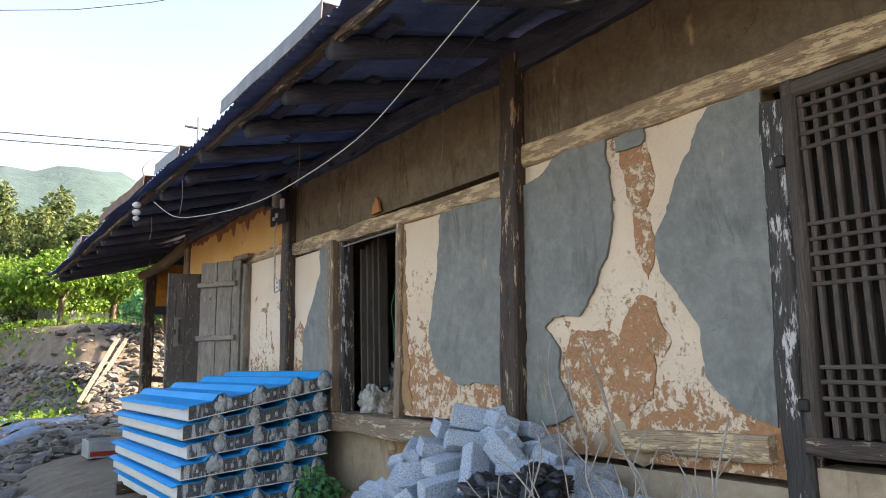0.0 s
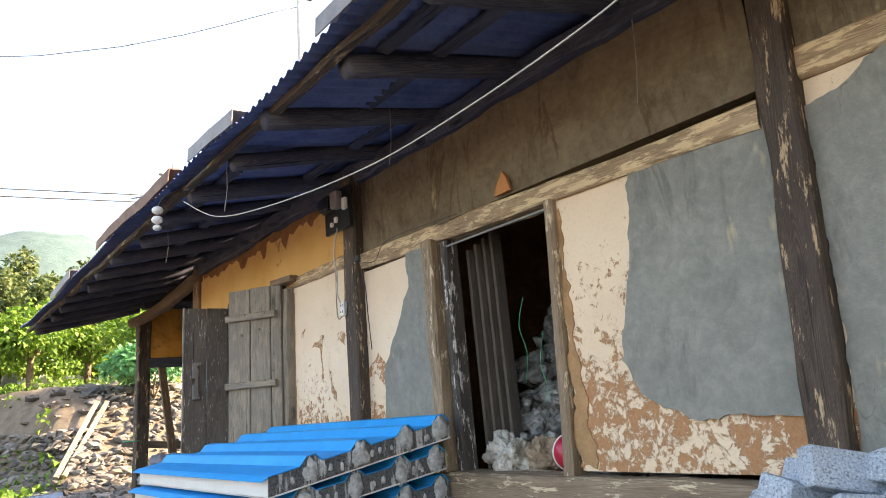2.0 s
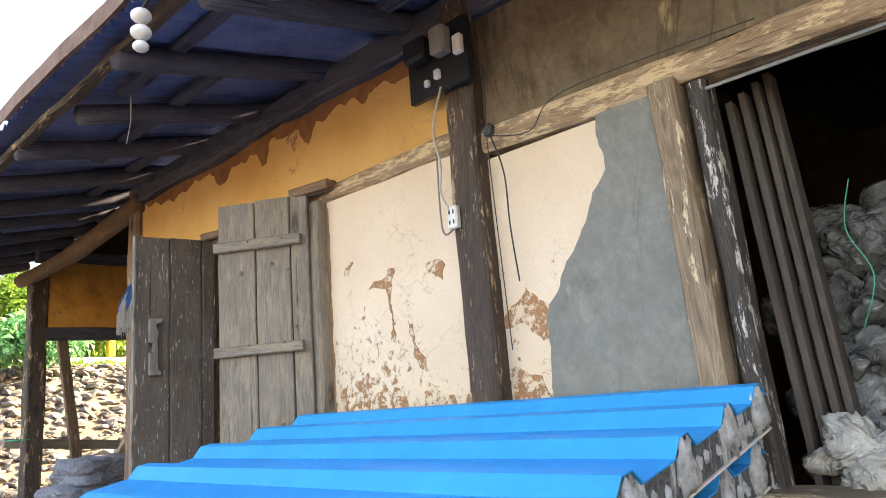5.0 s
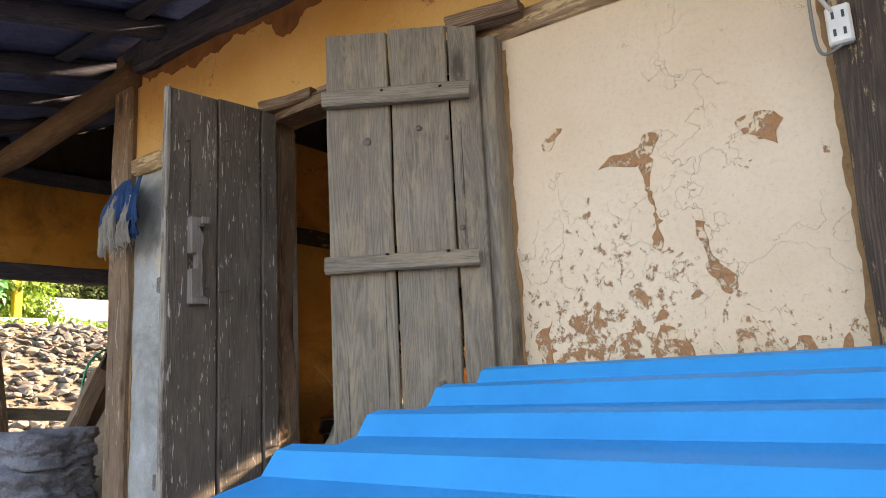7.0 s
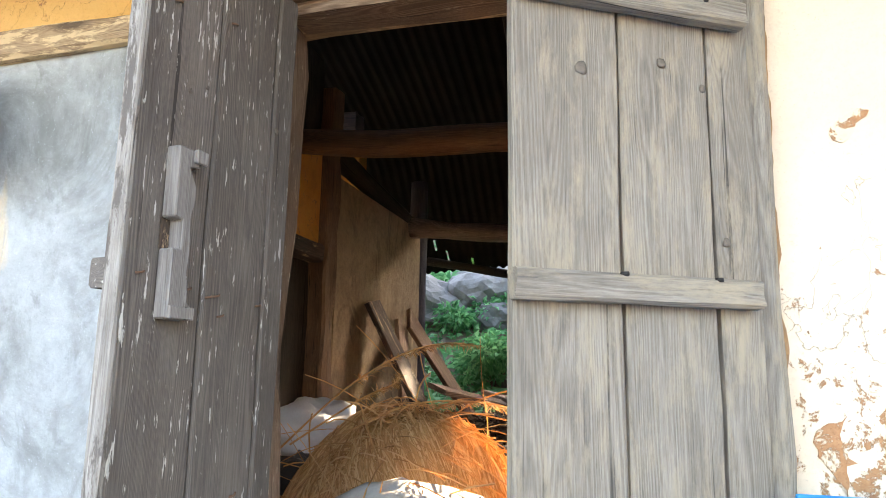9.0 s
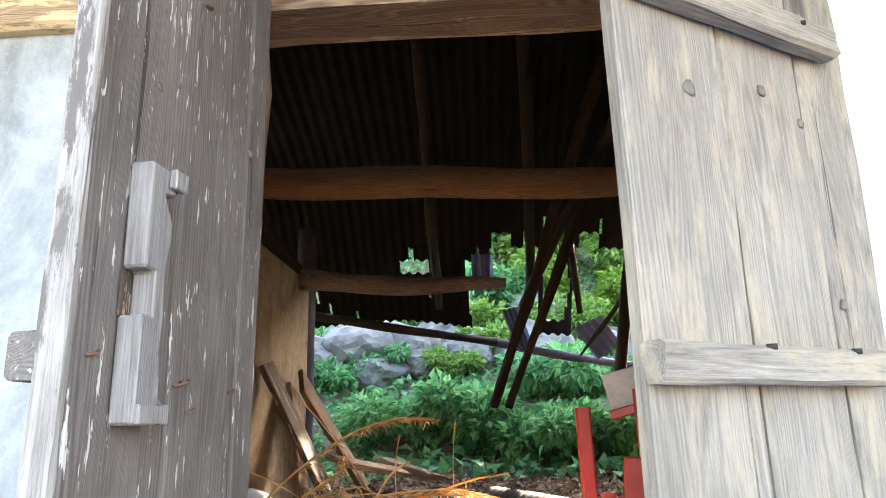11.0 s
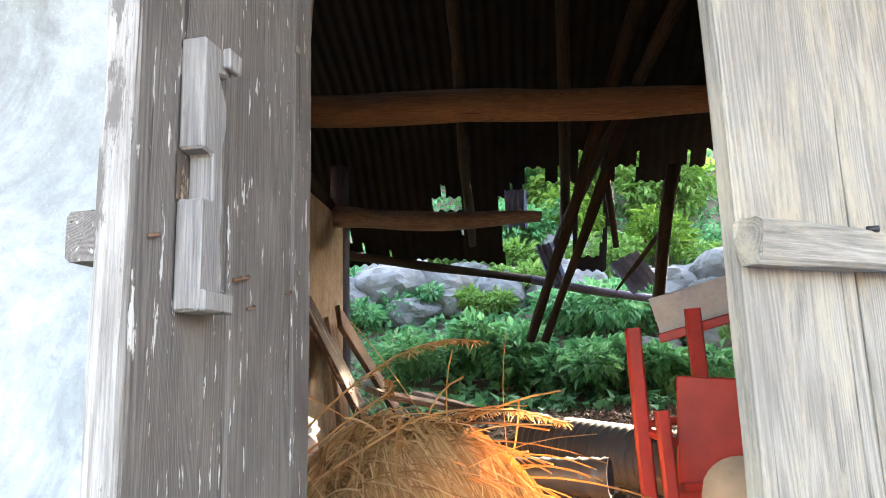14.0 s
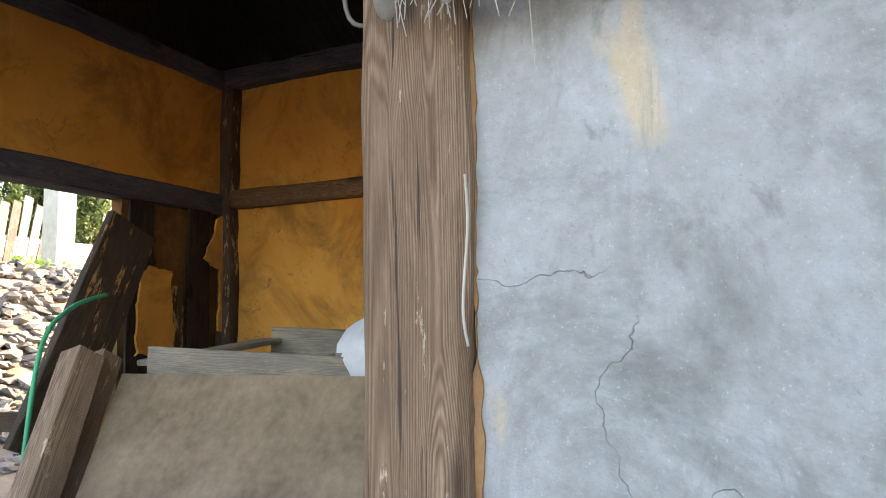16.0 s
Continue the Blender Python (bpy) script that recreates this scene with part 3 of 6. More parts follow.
part("clay_gash", slab(ragged([(3.62, 0.92), (3.95, 0.9), (3.9, 0.78), (3.75, 0.72), (3.6, 0.8)], 0.02, 0.012, 67, ()), XW + 0.014, XW + 0.03), M_CLAY, wall, "broken clay base")
for k, (yy, zz, s) in enumerate(((2.0, 1.04, 0.07), (2.12, 1.0, 0.05), (1.9, 0.98, 0.06), (3.85, 0.86, 0.05))):
    part("wall_stone", stone_blob(s, k), M_BASE, wall, m=pose(XW + 0.01, yy, zz))
part("tile_shard", slab(ragged([(3.93, 2.37), (4.05, 2.37), (4.02, 2.43), (3.98, 2.48), (3.95, 2.42)], 0.02, 0.006, 68, ()), XW - 0.03, XW - 0.012), M_SHARD, wall, "terracotta shard stuck above the rail")
for k, pts in enumerate(gashes):
    part("clay_gash", slab(ragged(pts, 0.014, 0.011, 40 + k, ()), XW - 0.004 - 0.001 * k, XW + 0.01), M_CLAYF, wall, "bare brown clay")
edges = [[(3.61, 1.06), (3.70, 1.06), (3.69, 1.7), (3.69, 2.2), (3.66, 2.2), (3.65, 1.7)],
         [(5.5, 0.9), (5.54, 0.9), (5.53, 1.6), (5.535, 2.3), (5.5, 2.3), (5.5, 1.6)],
         [(6.382, 0.9), (6.41, 0.9), (6.41, 1.6), (6.41, 2.3), (6.388, 2.3), (6.39, 1.6)],
         [(8.474, 0.7), (8.484, 0.7), (8.484, 2.3), (8.473, 2.3), (8.476, 1.6)]]
for k, pts in enumerate(edges):
    part("clay_edge", slab(ragged(pts, 0.01, 0.018 if k == 0 else 0.006, 50 + k, ()), XW - 0.005, XW + 0.01), M_CLAY, wall)
flakes = [[(6.13, 1.85), (6.07, 1.885), (6.0, 1.89), (5.965, 1.925), (5.95, 1.92), (5.975, 1.86), (5.975, 1.76), (5.955, 1.68), (5.97, 1.6), (5.985, 1.63), (5.98, 1.7), (5.995, 1.77), (6.0, 1.845), (6.06, 1.85)],
          [(5.75, 1.9), (5.68, 1.91), (5.64, 1.88), (5.66, 1.82), (5.7, 1.84), (5.74, 1.86)],
          [(6.01, 1.33), (5.99, 1.41), (5.93, 1.39), (5.9, 1.3), (5.86, 1.36), (5.82, 1.31), (5.79, 1.42), (5.74, 1.4), (5.72, 1.3), (5.66, 1.36), (5.6, 1.3), (5.57, 1.36), (5.56, 1.22), (6.02, 1.2)],
          [(5.88, 1.68), (5.85, 1.66), (5.83, 1.56), (5.79, 1.5), (5.81, 1.47), (5.86, 1.54)],
          [(6.3, 1.44), (6.34, 1.42), (6.35, 1.38), (6.31, 1.3), (6.29, 1.36)],
          [(6.27, 1.94), (6.22, 2.0), (6.25, 2.0), (6.29, 1.96)],
          [(5.42, 1.85), (5.36, 1.84), (5.34, 1.79), (5.39, 1.77)],
          [(5.25, 1.72), (5.18, 1.66), (5.12, 1.55), (5.2, 1.52), (5.27, 1.6), (5.37, 1.58), (5.33, 1.66)],
          [(5.42, 1.4), (5.33, 1.44), (5.22, 1.4), (5.18, 1.28), (5.3, 1.2), (5.42, 1.22)]]
for k, pts in enumerate(flakes):
    part("bare_clay", slab(ragged(pts, 0.01, 0.013, 90 + k, ()), XW - 0.003, XW + 0.01), M_CLAYSPOT, wall, "bare brown clay where the wash has flaked")
part("plaster_patch", slab(ragged([(7.55, 1.0), (7.605, 1.0), (7.615, 1.25), (7.60, 1.35), (7.55, 1.37)], 0.015, 0.008, 77, ()), XW - 0.006, XW + 0.01), M_CLAYSPOT, wall, "flaked cream plaster patch")

# ---- setting: inner walls ----
inner = thing("wall_barn", (4, Y_P, 0.4), "ochre clay partition of the barn with a dark doorway", "wall", kind="structure")
part("wall_panel", box(2.5, 3.98, Y_P - 0.05, Y_P + 0.06, 2.12, 2.6), M_OCHREIN, inner)
part("sooty_panel", box(2.5, 4.02, Y_P - 0.02, Y_P + 0.04, 2.6, 3.1), M_DARKWOOD, inner, "near-black boards")
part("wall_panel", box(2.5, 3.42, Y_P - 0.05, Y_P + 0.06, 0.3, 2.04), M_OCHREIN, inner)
# Black panel stands in for the unlit depth of the doorway.
part("dark_boards", box(3.42, 4.06, Y_P + 0.02, Y_P + 0.05, 0.3, 2.04), M_DARKWOOD, inner)
part("wall_panel", box(4.2, 5.62, Y_P - 0.05, Y_P + 0.06, 0.3, 2.52), M_GRIME, inner, "grimy clay plaster")
beam("rail", (2.5, Y_P, 2.08), (4.05, Y_P, 2.08), 0.13, 0.09, M_POST, inner, seed=25)
beam("post", (4.12, Y_P - 0.01, 0.4), (4.08, Y_P - 0.01, 2.95), 0.13, 0.13, M_BROWNLOG, inner, seed=26, wob=0.02)
pole("post", (5.68, Y_P - 0.02, 0.8), (5.68, Y_P - 0.02, 2.9), 0.06, 0.06, M_RAFTER, inner, seed=27)
pole("plate", (4.1, Y_P, 2.68), (5.75, Y_P, 2.52), 0.06, 0.06, M_DARKWOOD, inner, seed=28)
# The store room's walls are coloured dark to stand for its lack of light.
south = thing("wall_store", (4, Y_C, 0.4), "clay wall between store and barn, coloured dark for the unlit room", "wall", kind="structure")
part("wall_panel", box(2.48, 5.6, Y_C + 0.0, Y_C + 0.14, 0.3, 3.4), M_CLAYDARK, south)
rear = thing("wall_rear", (5.7, 1, 0.4), "clay rear wall of the store room, coloured dark for the unlit room", "wall", kind="structure")
part("wall_panel", box(5.6, 5.74, -4, Y_C + 0.14, 0.3, 2.9), M_SOOTSHADE, rear)
part("wall_panel", box(2.48, 5.6, -4.0, -3.86, 0.3, 3.4), M_SOOTSHADE, rear)
shed = thing("wall_shed", (4.8, 10, 0.4), "ochre clay wall at the back of the open shed", "wall", kind="structure")
X_S = 4.8
part("wall_panel", box(X_S, X_S + 0.12, 8.3, Y_E + 0.06, 0.3, 2.24), M_OCHREIN, shed)
part("wall_panel", box(X_S, X_S + 0.12, 8.3, Y_E + 0.06, 2.34, 3.0), M_OCHREIN, shed)
beam("rail", (X_S, 8.3, 2.29), (X_S, Y_E - 0.1, 2.29), 0.14, 0.11, M_BROWNLOG, shed, seed=81)
beam("plate", (X_S - 0.02, 8.3, 3.05), (X_S - 0.02, Y_E, 3.05), 0.14, 0.12, M_RAFTER, shed, seed=82, wob=0.02)
beam("post", (X_S - 0.04, Y_E - 0.08, 0.4), (X_S - 0.04, Y_E - 0.08, 3.1), 0.1, 0.1, M_POST, shed, seed=83, wob=0.015)
part("wall_panel", box(4.02, X_S, Y_E - 0.02, Y_E + 0.05, 0.3, 2.2), M_CLAYDARK, shed, "charred and shade-dark clay panel")
part("gable_boards", box(2.3, 5.7, Y_E + 0.08, Y_E + 0.12, 3.02, 3.95), M_DARKWOOD, shed)
for k, (xa, xb) in enumerate(((4.03, 4.2), (4.22, 4.42), (4.45, 4.62))):
    beam("plank", ((xa + xb) / 2, Y_E - 0.06, 0.9), ((xa + xb) / 2, Y_E - 0.06, (2.18, 1.75, 2.2)[k]), xb - xa, 0.02, M_DARKWOOD if k != 1 else M_POST, shed, seed=84 + k)
for k, pts in enumerate((((4.08, 1.38), (4.1, 1.8), (4.16, 1.85), (4.31, 1.83), (4.33, 1.6), (4.34, 1.38)), ((4.56, 1.92), (4.6, 2.0), (4.66, 2.16), (4.75, 2.19), (4.75, 1.46), (4.68, 1.5), (4.7, 1.86), (4.62, 1.88)))):
    bm = bmesh.new()
    rim = ragged(pts, 0.02, 0.012, 130 + k, ())
    front = [bm.verts.new((x, Y_E - 0.085, z)) for x, z in rim]
    back = [bm.verts.new((x, Y_E - 0.07, z)) for x, z in rim]
    bm.faces.new(front)
    for a in range(len(rim)):
        bm.faces.new((front[a], back[a], back[(a + 1) % len(rim)], front[(a + 1) % len(rim)]))
    bmesh.ops.recalc_face_normals(bm, faces=bm.faces[:])
    part("clay_patch", bm, M_OCHREIN, shed, "ochre clay left on the charred boards")
endw = thing("wall_end", (3.6, Y_E, 0.4), "ochre clay panel over the open end of the shed", "wall", kind="structure")
part("wall_panel", box(2.55, X_S, Y_E - 0.05, Y_E + 0.07, 2.25, 2.98), M_OCHREIN, endw)
beam("plate", (2.45, Y_E, 3.0), (X_S, Y_E, 3.04), 0.14, 0.12, M_RAFTER, endw, seed=24, wob=0.02)
beam("rail", (2.5, Y_E, 2.24), (X_S, Y_E, 2.26), 0.14, 0.12, M_RAFTER, endw, seed=21)
beam("post", (2.47, Y_E, 0.5), (2.47, Y_E, 2.8), 0.15, 0.15, M_POST, endw, seed=22, wob=0.01)
pole("beam", (XW, Y_D - 0.1, 2.86), (2.40, Y_E + 0.3, 2.80), 0.075, 0.065, M_BROWNLOG, endw, seed=23, bow=(0.0, 0.06))

# ---- setting: roof ----
EAVE_X, EAVE_Z, SLOPE = 1.19, 2.76, 0.22
RIDGE = (4.3, 3.95)


def front_z(x):
    if x < 2.4:
        return EAVE_Z + (x - EAVE_X) * SLOPE
    z0 = EAVE_Z + (2.4 - EAVE_X) * SLOPE
    return z0 + (x - 2.4) * (RIDGE[1] - z0) / (RIDGE[0] - 2.4)


def corrugated(us, ys, zf, hole=None, amp=0.012, pitch=0.075):
    """Corrugated sheet: us across the slope (x), wave along y."""
    bm = bmesh.new()
    g = [[bm.verts.new((x, y, zf(x, y) + amp * math.cos(2 * math.pi * y / pitch))) for y in ys] for x in us]
    for i in range(len(us) - 1):
        for j in range(len(ys) - 1):
            if hole and hole((us[i] + us[i + 1]) / 2, (ys[j] + ys[j + 1]) / 2):
                continue
            bm.faces.new((g[i][j], g[i][j + 1], g[i + 1][j + 1], g[i + 1][j]))
    for v in [v for v in bm.verts if not v.link_faces]:
        bm.verts.remove(v)
    return bm


roof = thing("roof", (4, 4, 3), "sagging corrugated sheet roof, dark with soot and painted shade, on old log rafters", "roof", kind="structure")
ys = [-5 + 0.01875 * i for i in range(int((12.1 + 5) / 0.01875) + 1)]
sag = lambda y: 0.02 * math.sin(y * 1.1) + 0.012 * math.sin(y * 3.7 + 1)
part("front_sheet", corrugated([EAVE_X, 1.6, 2.0, 2.4, 2.9, 3.6, RIDGE[0]], ys, lambda x, y: front_z(x) + 0.03 + sag(y)), M_ROOFDARK, roof, smooth=True)


def rear_z(x, y):
    d = x - RIDGE[0]
    fall = RIDGE[1] - d * 0.44 - max(0.0, d - 1.75) * 0.62 - 0.10 * max(0.0, 7.6 - y) * max(0.0, min(1.0, d - 1.5))
    return fall - 0.06 * noise.noise(Vector((x, y * 0.7, 3)))


def rear_hole(x, y):
    if y < 4.6 or y > 8.4 or x < 5.6:
        return False
    q = noise.noise(Vector((x * 3.2, y * 3.1, 8.1))) * 0.10 + 0.05 * noise.noise(Vector((x * 9, y * 12, 1)))
    u = x + q
    for y0, y1, x0, x1 in ((5.72, 6.3, 6.26, 6.85), (6.34, 6.52, 6.24, 6.72), (6.58, 6.93, 6.25, 6.8), (6.98, 7.12, 6.32, 6.62), (7.42, 7.62, 6.33, 6.44), (6.02, 6.1, 6.14, 6.19), (4.95, 5.78, 6.2, 6.95), (6.62, 7.12, 6.58, 6.8)):
        if y0 + q * 0.6 < y < y1 - q * 0.5 and x0 < u < x1:
            return True
    return noise.noise(Vector((x * 14, y * 20, 4))) > 0.56 and x > 6.05 and y > 5.6


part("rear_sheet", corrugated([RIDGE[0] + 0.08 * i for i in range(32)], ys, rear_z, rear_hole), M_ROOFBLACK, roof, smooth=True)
for i, y in enumerate([-3.6 + 0.62 * k for k in range(26)]):
    pole("rafter", (EAVE_X + 0.12 + 0.05 * math.sin(i * 2.3), y, front_z(EAVE_X + 0.15) - 0.06), (2.6, y + 0.04 * math.sin(i), front_z(2.6) - 0.06), 0.05, 0.055, M_RAFTER, roof, seed=30 + i)
beam("eave_batten", (EAVE_X + 0.1, -4.5, EAVE_Z - 0.0), (EAVE_X + 0.1, 12.0, EAVE_Z - 0.0), 0.05, 0.035, M_POST, roof, seed=60, wob=0.015)
pole("tie_beam", (3.66, Y_C, 2.42), (3.66, Y_P, 2.53), 0.055, 0.055, M_BROWNLOG, roof, seed=61, wob=0.03)

# ---- things: barn doors ----
def leaf(name, hinge, free, z0, z1, mats, planks, label, flip=1):
    d = thing(name, (hinge[0], hinge[1], z0), label, "door")
    h, f = Vector((*hinge, z0)), Vector((*free, z0))
    w = (f - h).length
    ux = (f - h).normalized()
    uz = Vector((0, 0, 1))
    uy = uz.cross(ux)
    m = Matrix((ux, uy, uz)).transposed().to_4x4()
    m.translation = h
    at = 0.0
    for i, p in enumerate(planks):
        pw = p * w
        bm = timber(z1 - z0 + 0.012 * math.sin(i * 3), pw - 0.007, 0.03, 0.004, 0.005, 0.1, seed=70 + i + len(name))
        part("plank", bm, mats[i % len(mats)], d, m=m @ Matrix.Translation((at + pw / 2, 0, 0)))
        at += pw
    return d, m, w


ld, ml, wl = leaf("barn_door", (2.27, 7.395), (1.84, 7.446), 0.62, 2.335, [M_GREYDARK], (0.17, 0.41, 0.42), "dark grey plank door leaf standing open with a carved wooden latch")
rd, mr, wr = leaf("barn_door", (2.25, 6.44), (1.995, 6.842), 0.62, 2.37, [M_GREY], (0.2, 0.385, 0.415), "silver grey plank door leaf with two nailed battens, ajar")
for zz in (1.02, 1.53):
    part("batten", timber(wr - 0.03, 0.05, 0.035, 0.006, 0.006, 0.05, seed=int(zz * 10)), M_GREY, rd, m=mr @ Matrix.Translation((0.035, 0.032, zz)) @ Matrix.Rotation(radians(90), 4, "Y"))

# ---- things: sandwich panels ----
M_BLUE, nt, b = material("blue coated steel", 0.42, 0.0)
n = noise_node(nt, coords(nt), 5, 5)
c = mixed(nt, step(nt, n, 0.3, 0.75), (0.0, 0.29, 0.66), (0.0, 0.34, 0.74))
nt.links.new(c, b.inputs["Base Color"])
b.inputs["Specular IOR Level"].default_value = 0.06
M_FOAM, nt, b = material("dirty foam edge", 0.95)
f1 = noise_node(nt, coords(nt, (26, 26, 5), False), 1.0, 6, 0.6)
f2 = noise_node(nt, coords(nt, (90, 90, 90), False), 1.0, 4, 0.7)
fg = mixed(nt, step(nt, f2, 0.35, 0.7), (0.05, 0.05, 0.052), (0.19, 0.19, 0.185))
fw = mixed(nt, step(nt, f2, 0.3, 0.6), (0.34, 0.34, 0.33), (0.62, 0.62, 0.6))
nt.links.new(mixed(nt, step(nt, f1, 0.52, 0.6), fg, fw), b.inputs["Base Color"])
bump(nt, b, f2, 1.0, 0.01)
M_FOAMW = plain("crumbled white foam", (0.2, 0.2, 0.195), (0.68, 0.68, 0.66), 35, 0.95, 0, 1.0, 0.01)
M_WHITE = plain("white steel skin", (0.62, 0.6, 0.54), (0.72, 0.7, 0.64), 5, 0.5)
PX0, PX1, PY0, PY1 = 1.25, 2.21, 4.43, 6.37


def profile(w):
    """Ridge profile across a panel: (x, height)."""
    pts = []
    for c in (0.2 * w, 0.46 * w, 0.72 * w, w - 0.06):
        pts += [(c - 0.055, 0.0), (c - 0.02, 0.035), (c + 0.02, 0.035), (c + 0.055, 0.0)]
    return [(-0.035, -0.012), (0.0, 0.0)] + pts + [(w, 0.0)]


def foam_blob(a, c, seed):
    """A torn lump of foam, wider at its foot, pitted."""
    bm = bmesh.new()
    bmesh.ops.create_icosphere(bm, subdivisions=3, radius=1)
    for v in bm.verts:
        d = 1 + 0.45 * noise.noise(v.co * 1.6 + Vector((seed, 2, 0))) + 0.3 * noise.noise(v.co * 5 + Vector((0, seed, 1)))
        v.co = Vector((v.co.x * a * d * (1.1 - 0.35 * v.co.z), v.co.y * 0.014 * d, v.co.z * c * d))
    return bm


def sandwich_panel(x0, y0, z_left, z_right, y1):
    w = PX1 - PX0
    p = thing("sandwich_panel", (x0, y0, z_left - 0.09), "blue ribbed roof panel with grimy grey foam core", "roof panel", "stack of roof panels")
    pr = profile(w)
    zof = lambda x: z_left + (z_right - z_left) * x / w
    bm = bmesh.new()
    rows = []
    for yy in (y0 - 0.0, y1 + 0.05):
        rows.append([bm.verts.new((x0 + x, yy, zof(x) + h)) for x, h in pr])
        rows.append([bm.verts.new((x0 + x, yy, zof(x) + h - 0.004)) for x, h in pr])
    for i in range(len(pr) - 1):
        bm.faces.new((rows[0][i], rows[0][i + 1], rows[2][i + 1], rows[2][i]))
        bm.faces.new((rows[1][i], rows[3][i], rows[3][i + 1], rows[1][i + 1]))
        bm.faces.new((rows[0][i], rows[1][i], rows[1][i + 1], rows[0][i + 1]))
        bm.faces.new((rows[2][i], rows[2][i + 1], rows[3][i + 1], rows[3][i]))
    bm.faces.new((rows[0][0], rows[2][0], rows[3][0], rows[1][0]))
    bm.faces.new((rows[0][-1], rows[1][-1], rows[3][-1], rows[2][-1]))
    part("steel_skin", bm, M_BLUE, p)
    bm = bmesh.new()
    q = pr[1:]
    r0 = [bm.verts.new((x0 + x, y0 + 0.006, zof(x) + h - 0.006)) for x, h in q]
    r1 = [bm.verts.new((x0 + x, y1, zof(x) + h - 0.006)) for x, h in q]
    b0 = [bm.verts.new((x0 + x, y0 + 0.006, zof(x) - 0.085)) for x, h in q]
    b1 = [bm.verts.new((x0 + x, y1, zof(x) - 0.085)) for x, h in q]
    for i in range(len(q) - 1):
        bm.faces.new((r0[i], b0[i], b0[i + 1], r0[i + 1]))
        bm.faces.new((r1[i], r1[i + 1], b1[i + 1], b1[i]))
        bm.faces.new((r0[i], r0[i + 1], r1[i + 1], r1[i]))
    bm.faces.new((r0[0], r1[0], b1[0], b0[0]))
    bm.faces.new((r0[-1], b0[-1], b1[-1], r1[-1]))
    part("foam_core", bm, M_FOAM, p)
    rng = random.Random(int(z_left * 1000))
    for c in (0.2 * w, 0.46 * w, 0.72 * w, w - 0.06):
        part("foam_lump", foam_blob(0.036 * rng.uniform(0.8, 1.2), 0.058 * rng.uniform(0.8, 1.15), rng.randrange(90)), M_FOAMW, p, "crumbling white foam", m=Matrix.Translation((x0 + c, y0 + 0.004, zof(c) - 0.022 - 0.012 * rng.random())), smooth=True)
        for q in (-0.09, 0.075, 0.11):
            part("foam_lump", stone_verts(0.010 * rng.uniform(0.7, 1.5), 0.009, 0.024 * rng.uniform(0.7, 1.3), rng.randrange(90), 1), M_FOAMW, p, m=Matrix.Translation((x0 + min(w - 0.03, c + q + rng.uniform(-0.015, 0.015)), y0 + 0.005, zof(c + q) - 0.04 - 0.02 * rng.random())), smooth=True)
    bm = bmesh.new()
    a = [bm.verts.new((x0 + x - (0.004 if x == 0 else 0), yy, zof(x) - 0.085 - d)) for d in (0, 0.006) for yy in (y0, y1) for x in (0, w)]
    bm.faces.new((a[0], a[1], a[3], a[2]))
    bm.faces.new((a[4], a[6], a[7], a[5]))
    for i, j in ((0, 1), (1, 3), (3, 2), (2, 0)):
        bm.faces.new((a[i], a[j], a[j + 4], a[i + 4]))
    part("underside_skin", bm, M_WHITE, p)
    bm = box(x0 - 0.004, x0 - 0.001, y0 + 0.01, y1, z_left - 0.088, z_left - 0.006)
    part("side_strip", bm, M_WHITE, p)
    return p


for i in range(6):
    j = 5 - i
    sandwich_panel(PX0 + (0, -0.03, 0.02, -0.04, -0.05, 0.0)[j] * 0.8, PY0 + (0, 0.02, 0.05, 0.0, 0.03, 0)[j], 1.128 - 0.115 * j, 1.298 - 0.146 * j, PY1)


# ---- more materials ----
def flat(name, c, rough=0.5, metal=0.0):
    m, nt, b = material(name, rough, metal)
    n = noise_node(nt, coords(nt), 14, 5)
    nt.links.new(mixed(nt, step(nt, n, 0.3, 0.7), tuple(x * 0.8 for x in c), tuple(min(1.0, x * 1.12) for x in c)), b.inputs["Base Color"])
    return m


def leafy(name, c1, c2, c3, rough=0.6):
    m, nt, b = material(name, rough)
    g = nt.nodes.new("ShaderNodeNewGeometry")
    col = ramp_node(nt, [(0.0, c1), (0.55, c2), (1.0, c3)])
    nt.links.new(g.outputs["Random Per Island"], col.inputs[0])
    nt.links.new(col.outputs[0], b.inputs["Base Color"])
    tr = nt.nodes.new("ShaderNodeBsdfTranslucent")
    nt.links.new(col.outputs[0], tr.inputs[0])
    mx = nt.nodes.new("ShaderNodeMixShader")
    mx.inputs[0].default_value = 0.4
    nt.links.new(b.outputs[0], mx.inputs[1])
    nt.links.new(tr.outputs[0], mx.inputs[2])
    nt.links.new(mx.outputs[0], nt.nodes["Material Output"].inputs[0])
    return m


M_BLACK = flat("black plastic", (0.015, 0.015, 0.016), 0.35)
M_IRON = flat("dark iron", (0.03, 0.027, 0.025), 0.6, 0.5)
M_WHITEPL = flat("white plastic", (0.72, 0.7, 0.66), 0.4)
M_CORD = flat("grey cord", (0.22, 0.2, 0.18), 0.6)
M_CORDW = flat("pale cord", (0.5, 0.47, 0.42), 0.6)
M_WIRE = flat("black wire", (0.03, 0.03, 0.03), 0.6)
M_RED = flat("red paint", (0.36, 0.028, 0.018), 0.45)
M_REDBALL = flat("red rubber", (0.5, 0.02, 0.05), 0.3)
M_BEIGE = flat("beige seat cloth", (0.5, 0.38, 0.25), 0.9)
M_GREENROPE = flat("green cord", (0.02, 0.4, 0.2), 0.5)
M_FELT = plain("grey felt blanket", (0.14, 0.145, 0.175), (0.34, 0.35, 0.4), 60, 1.0, 0, 1.0, 0.015)
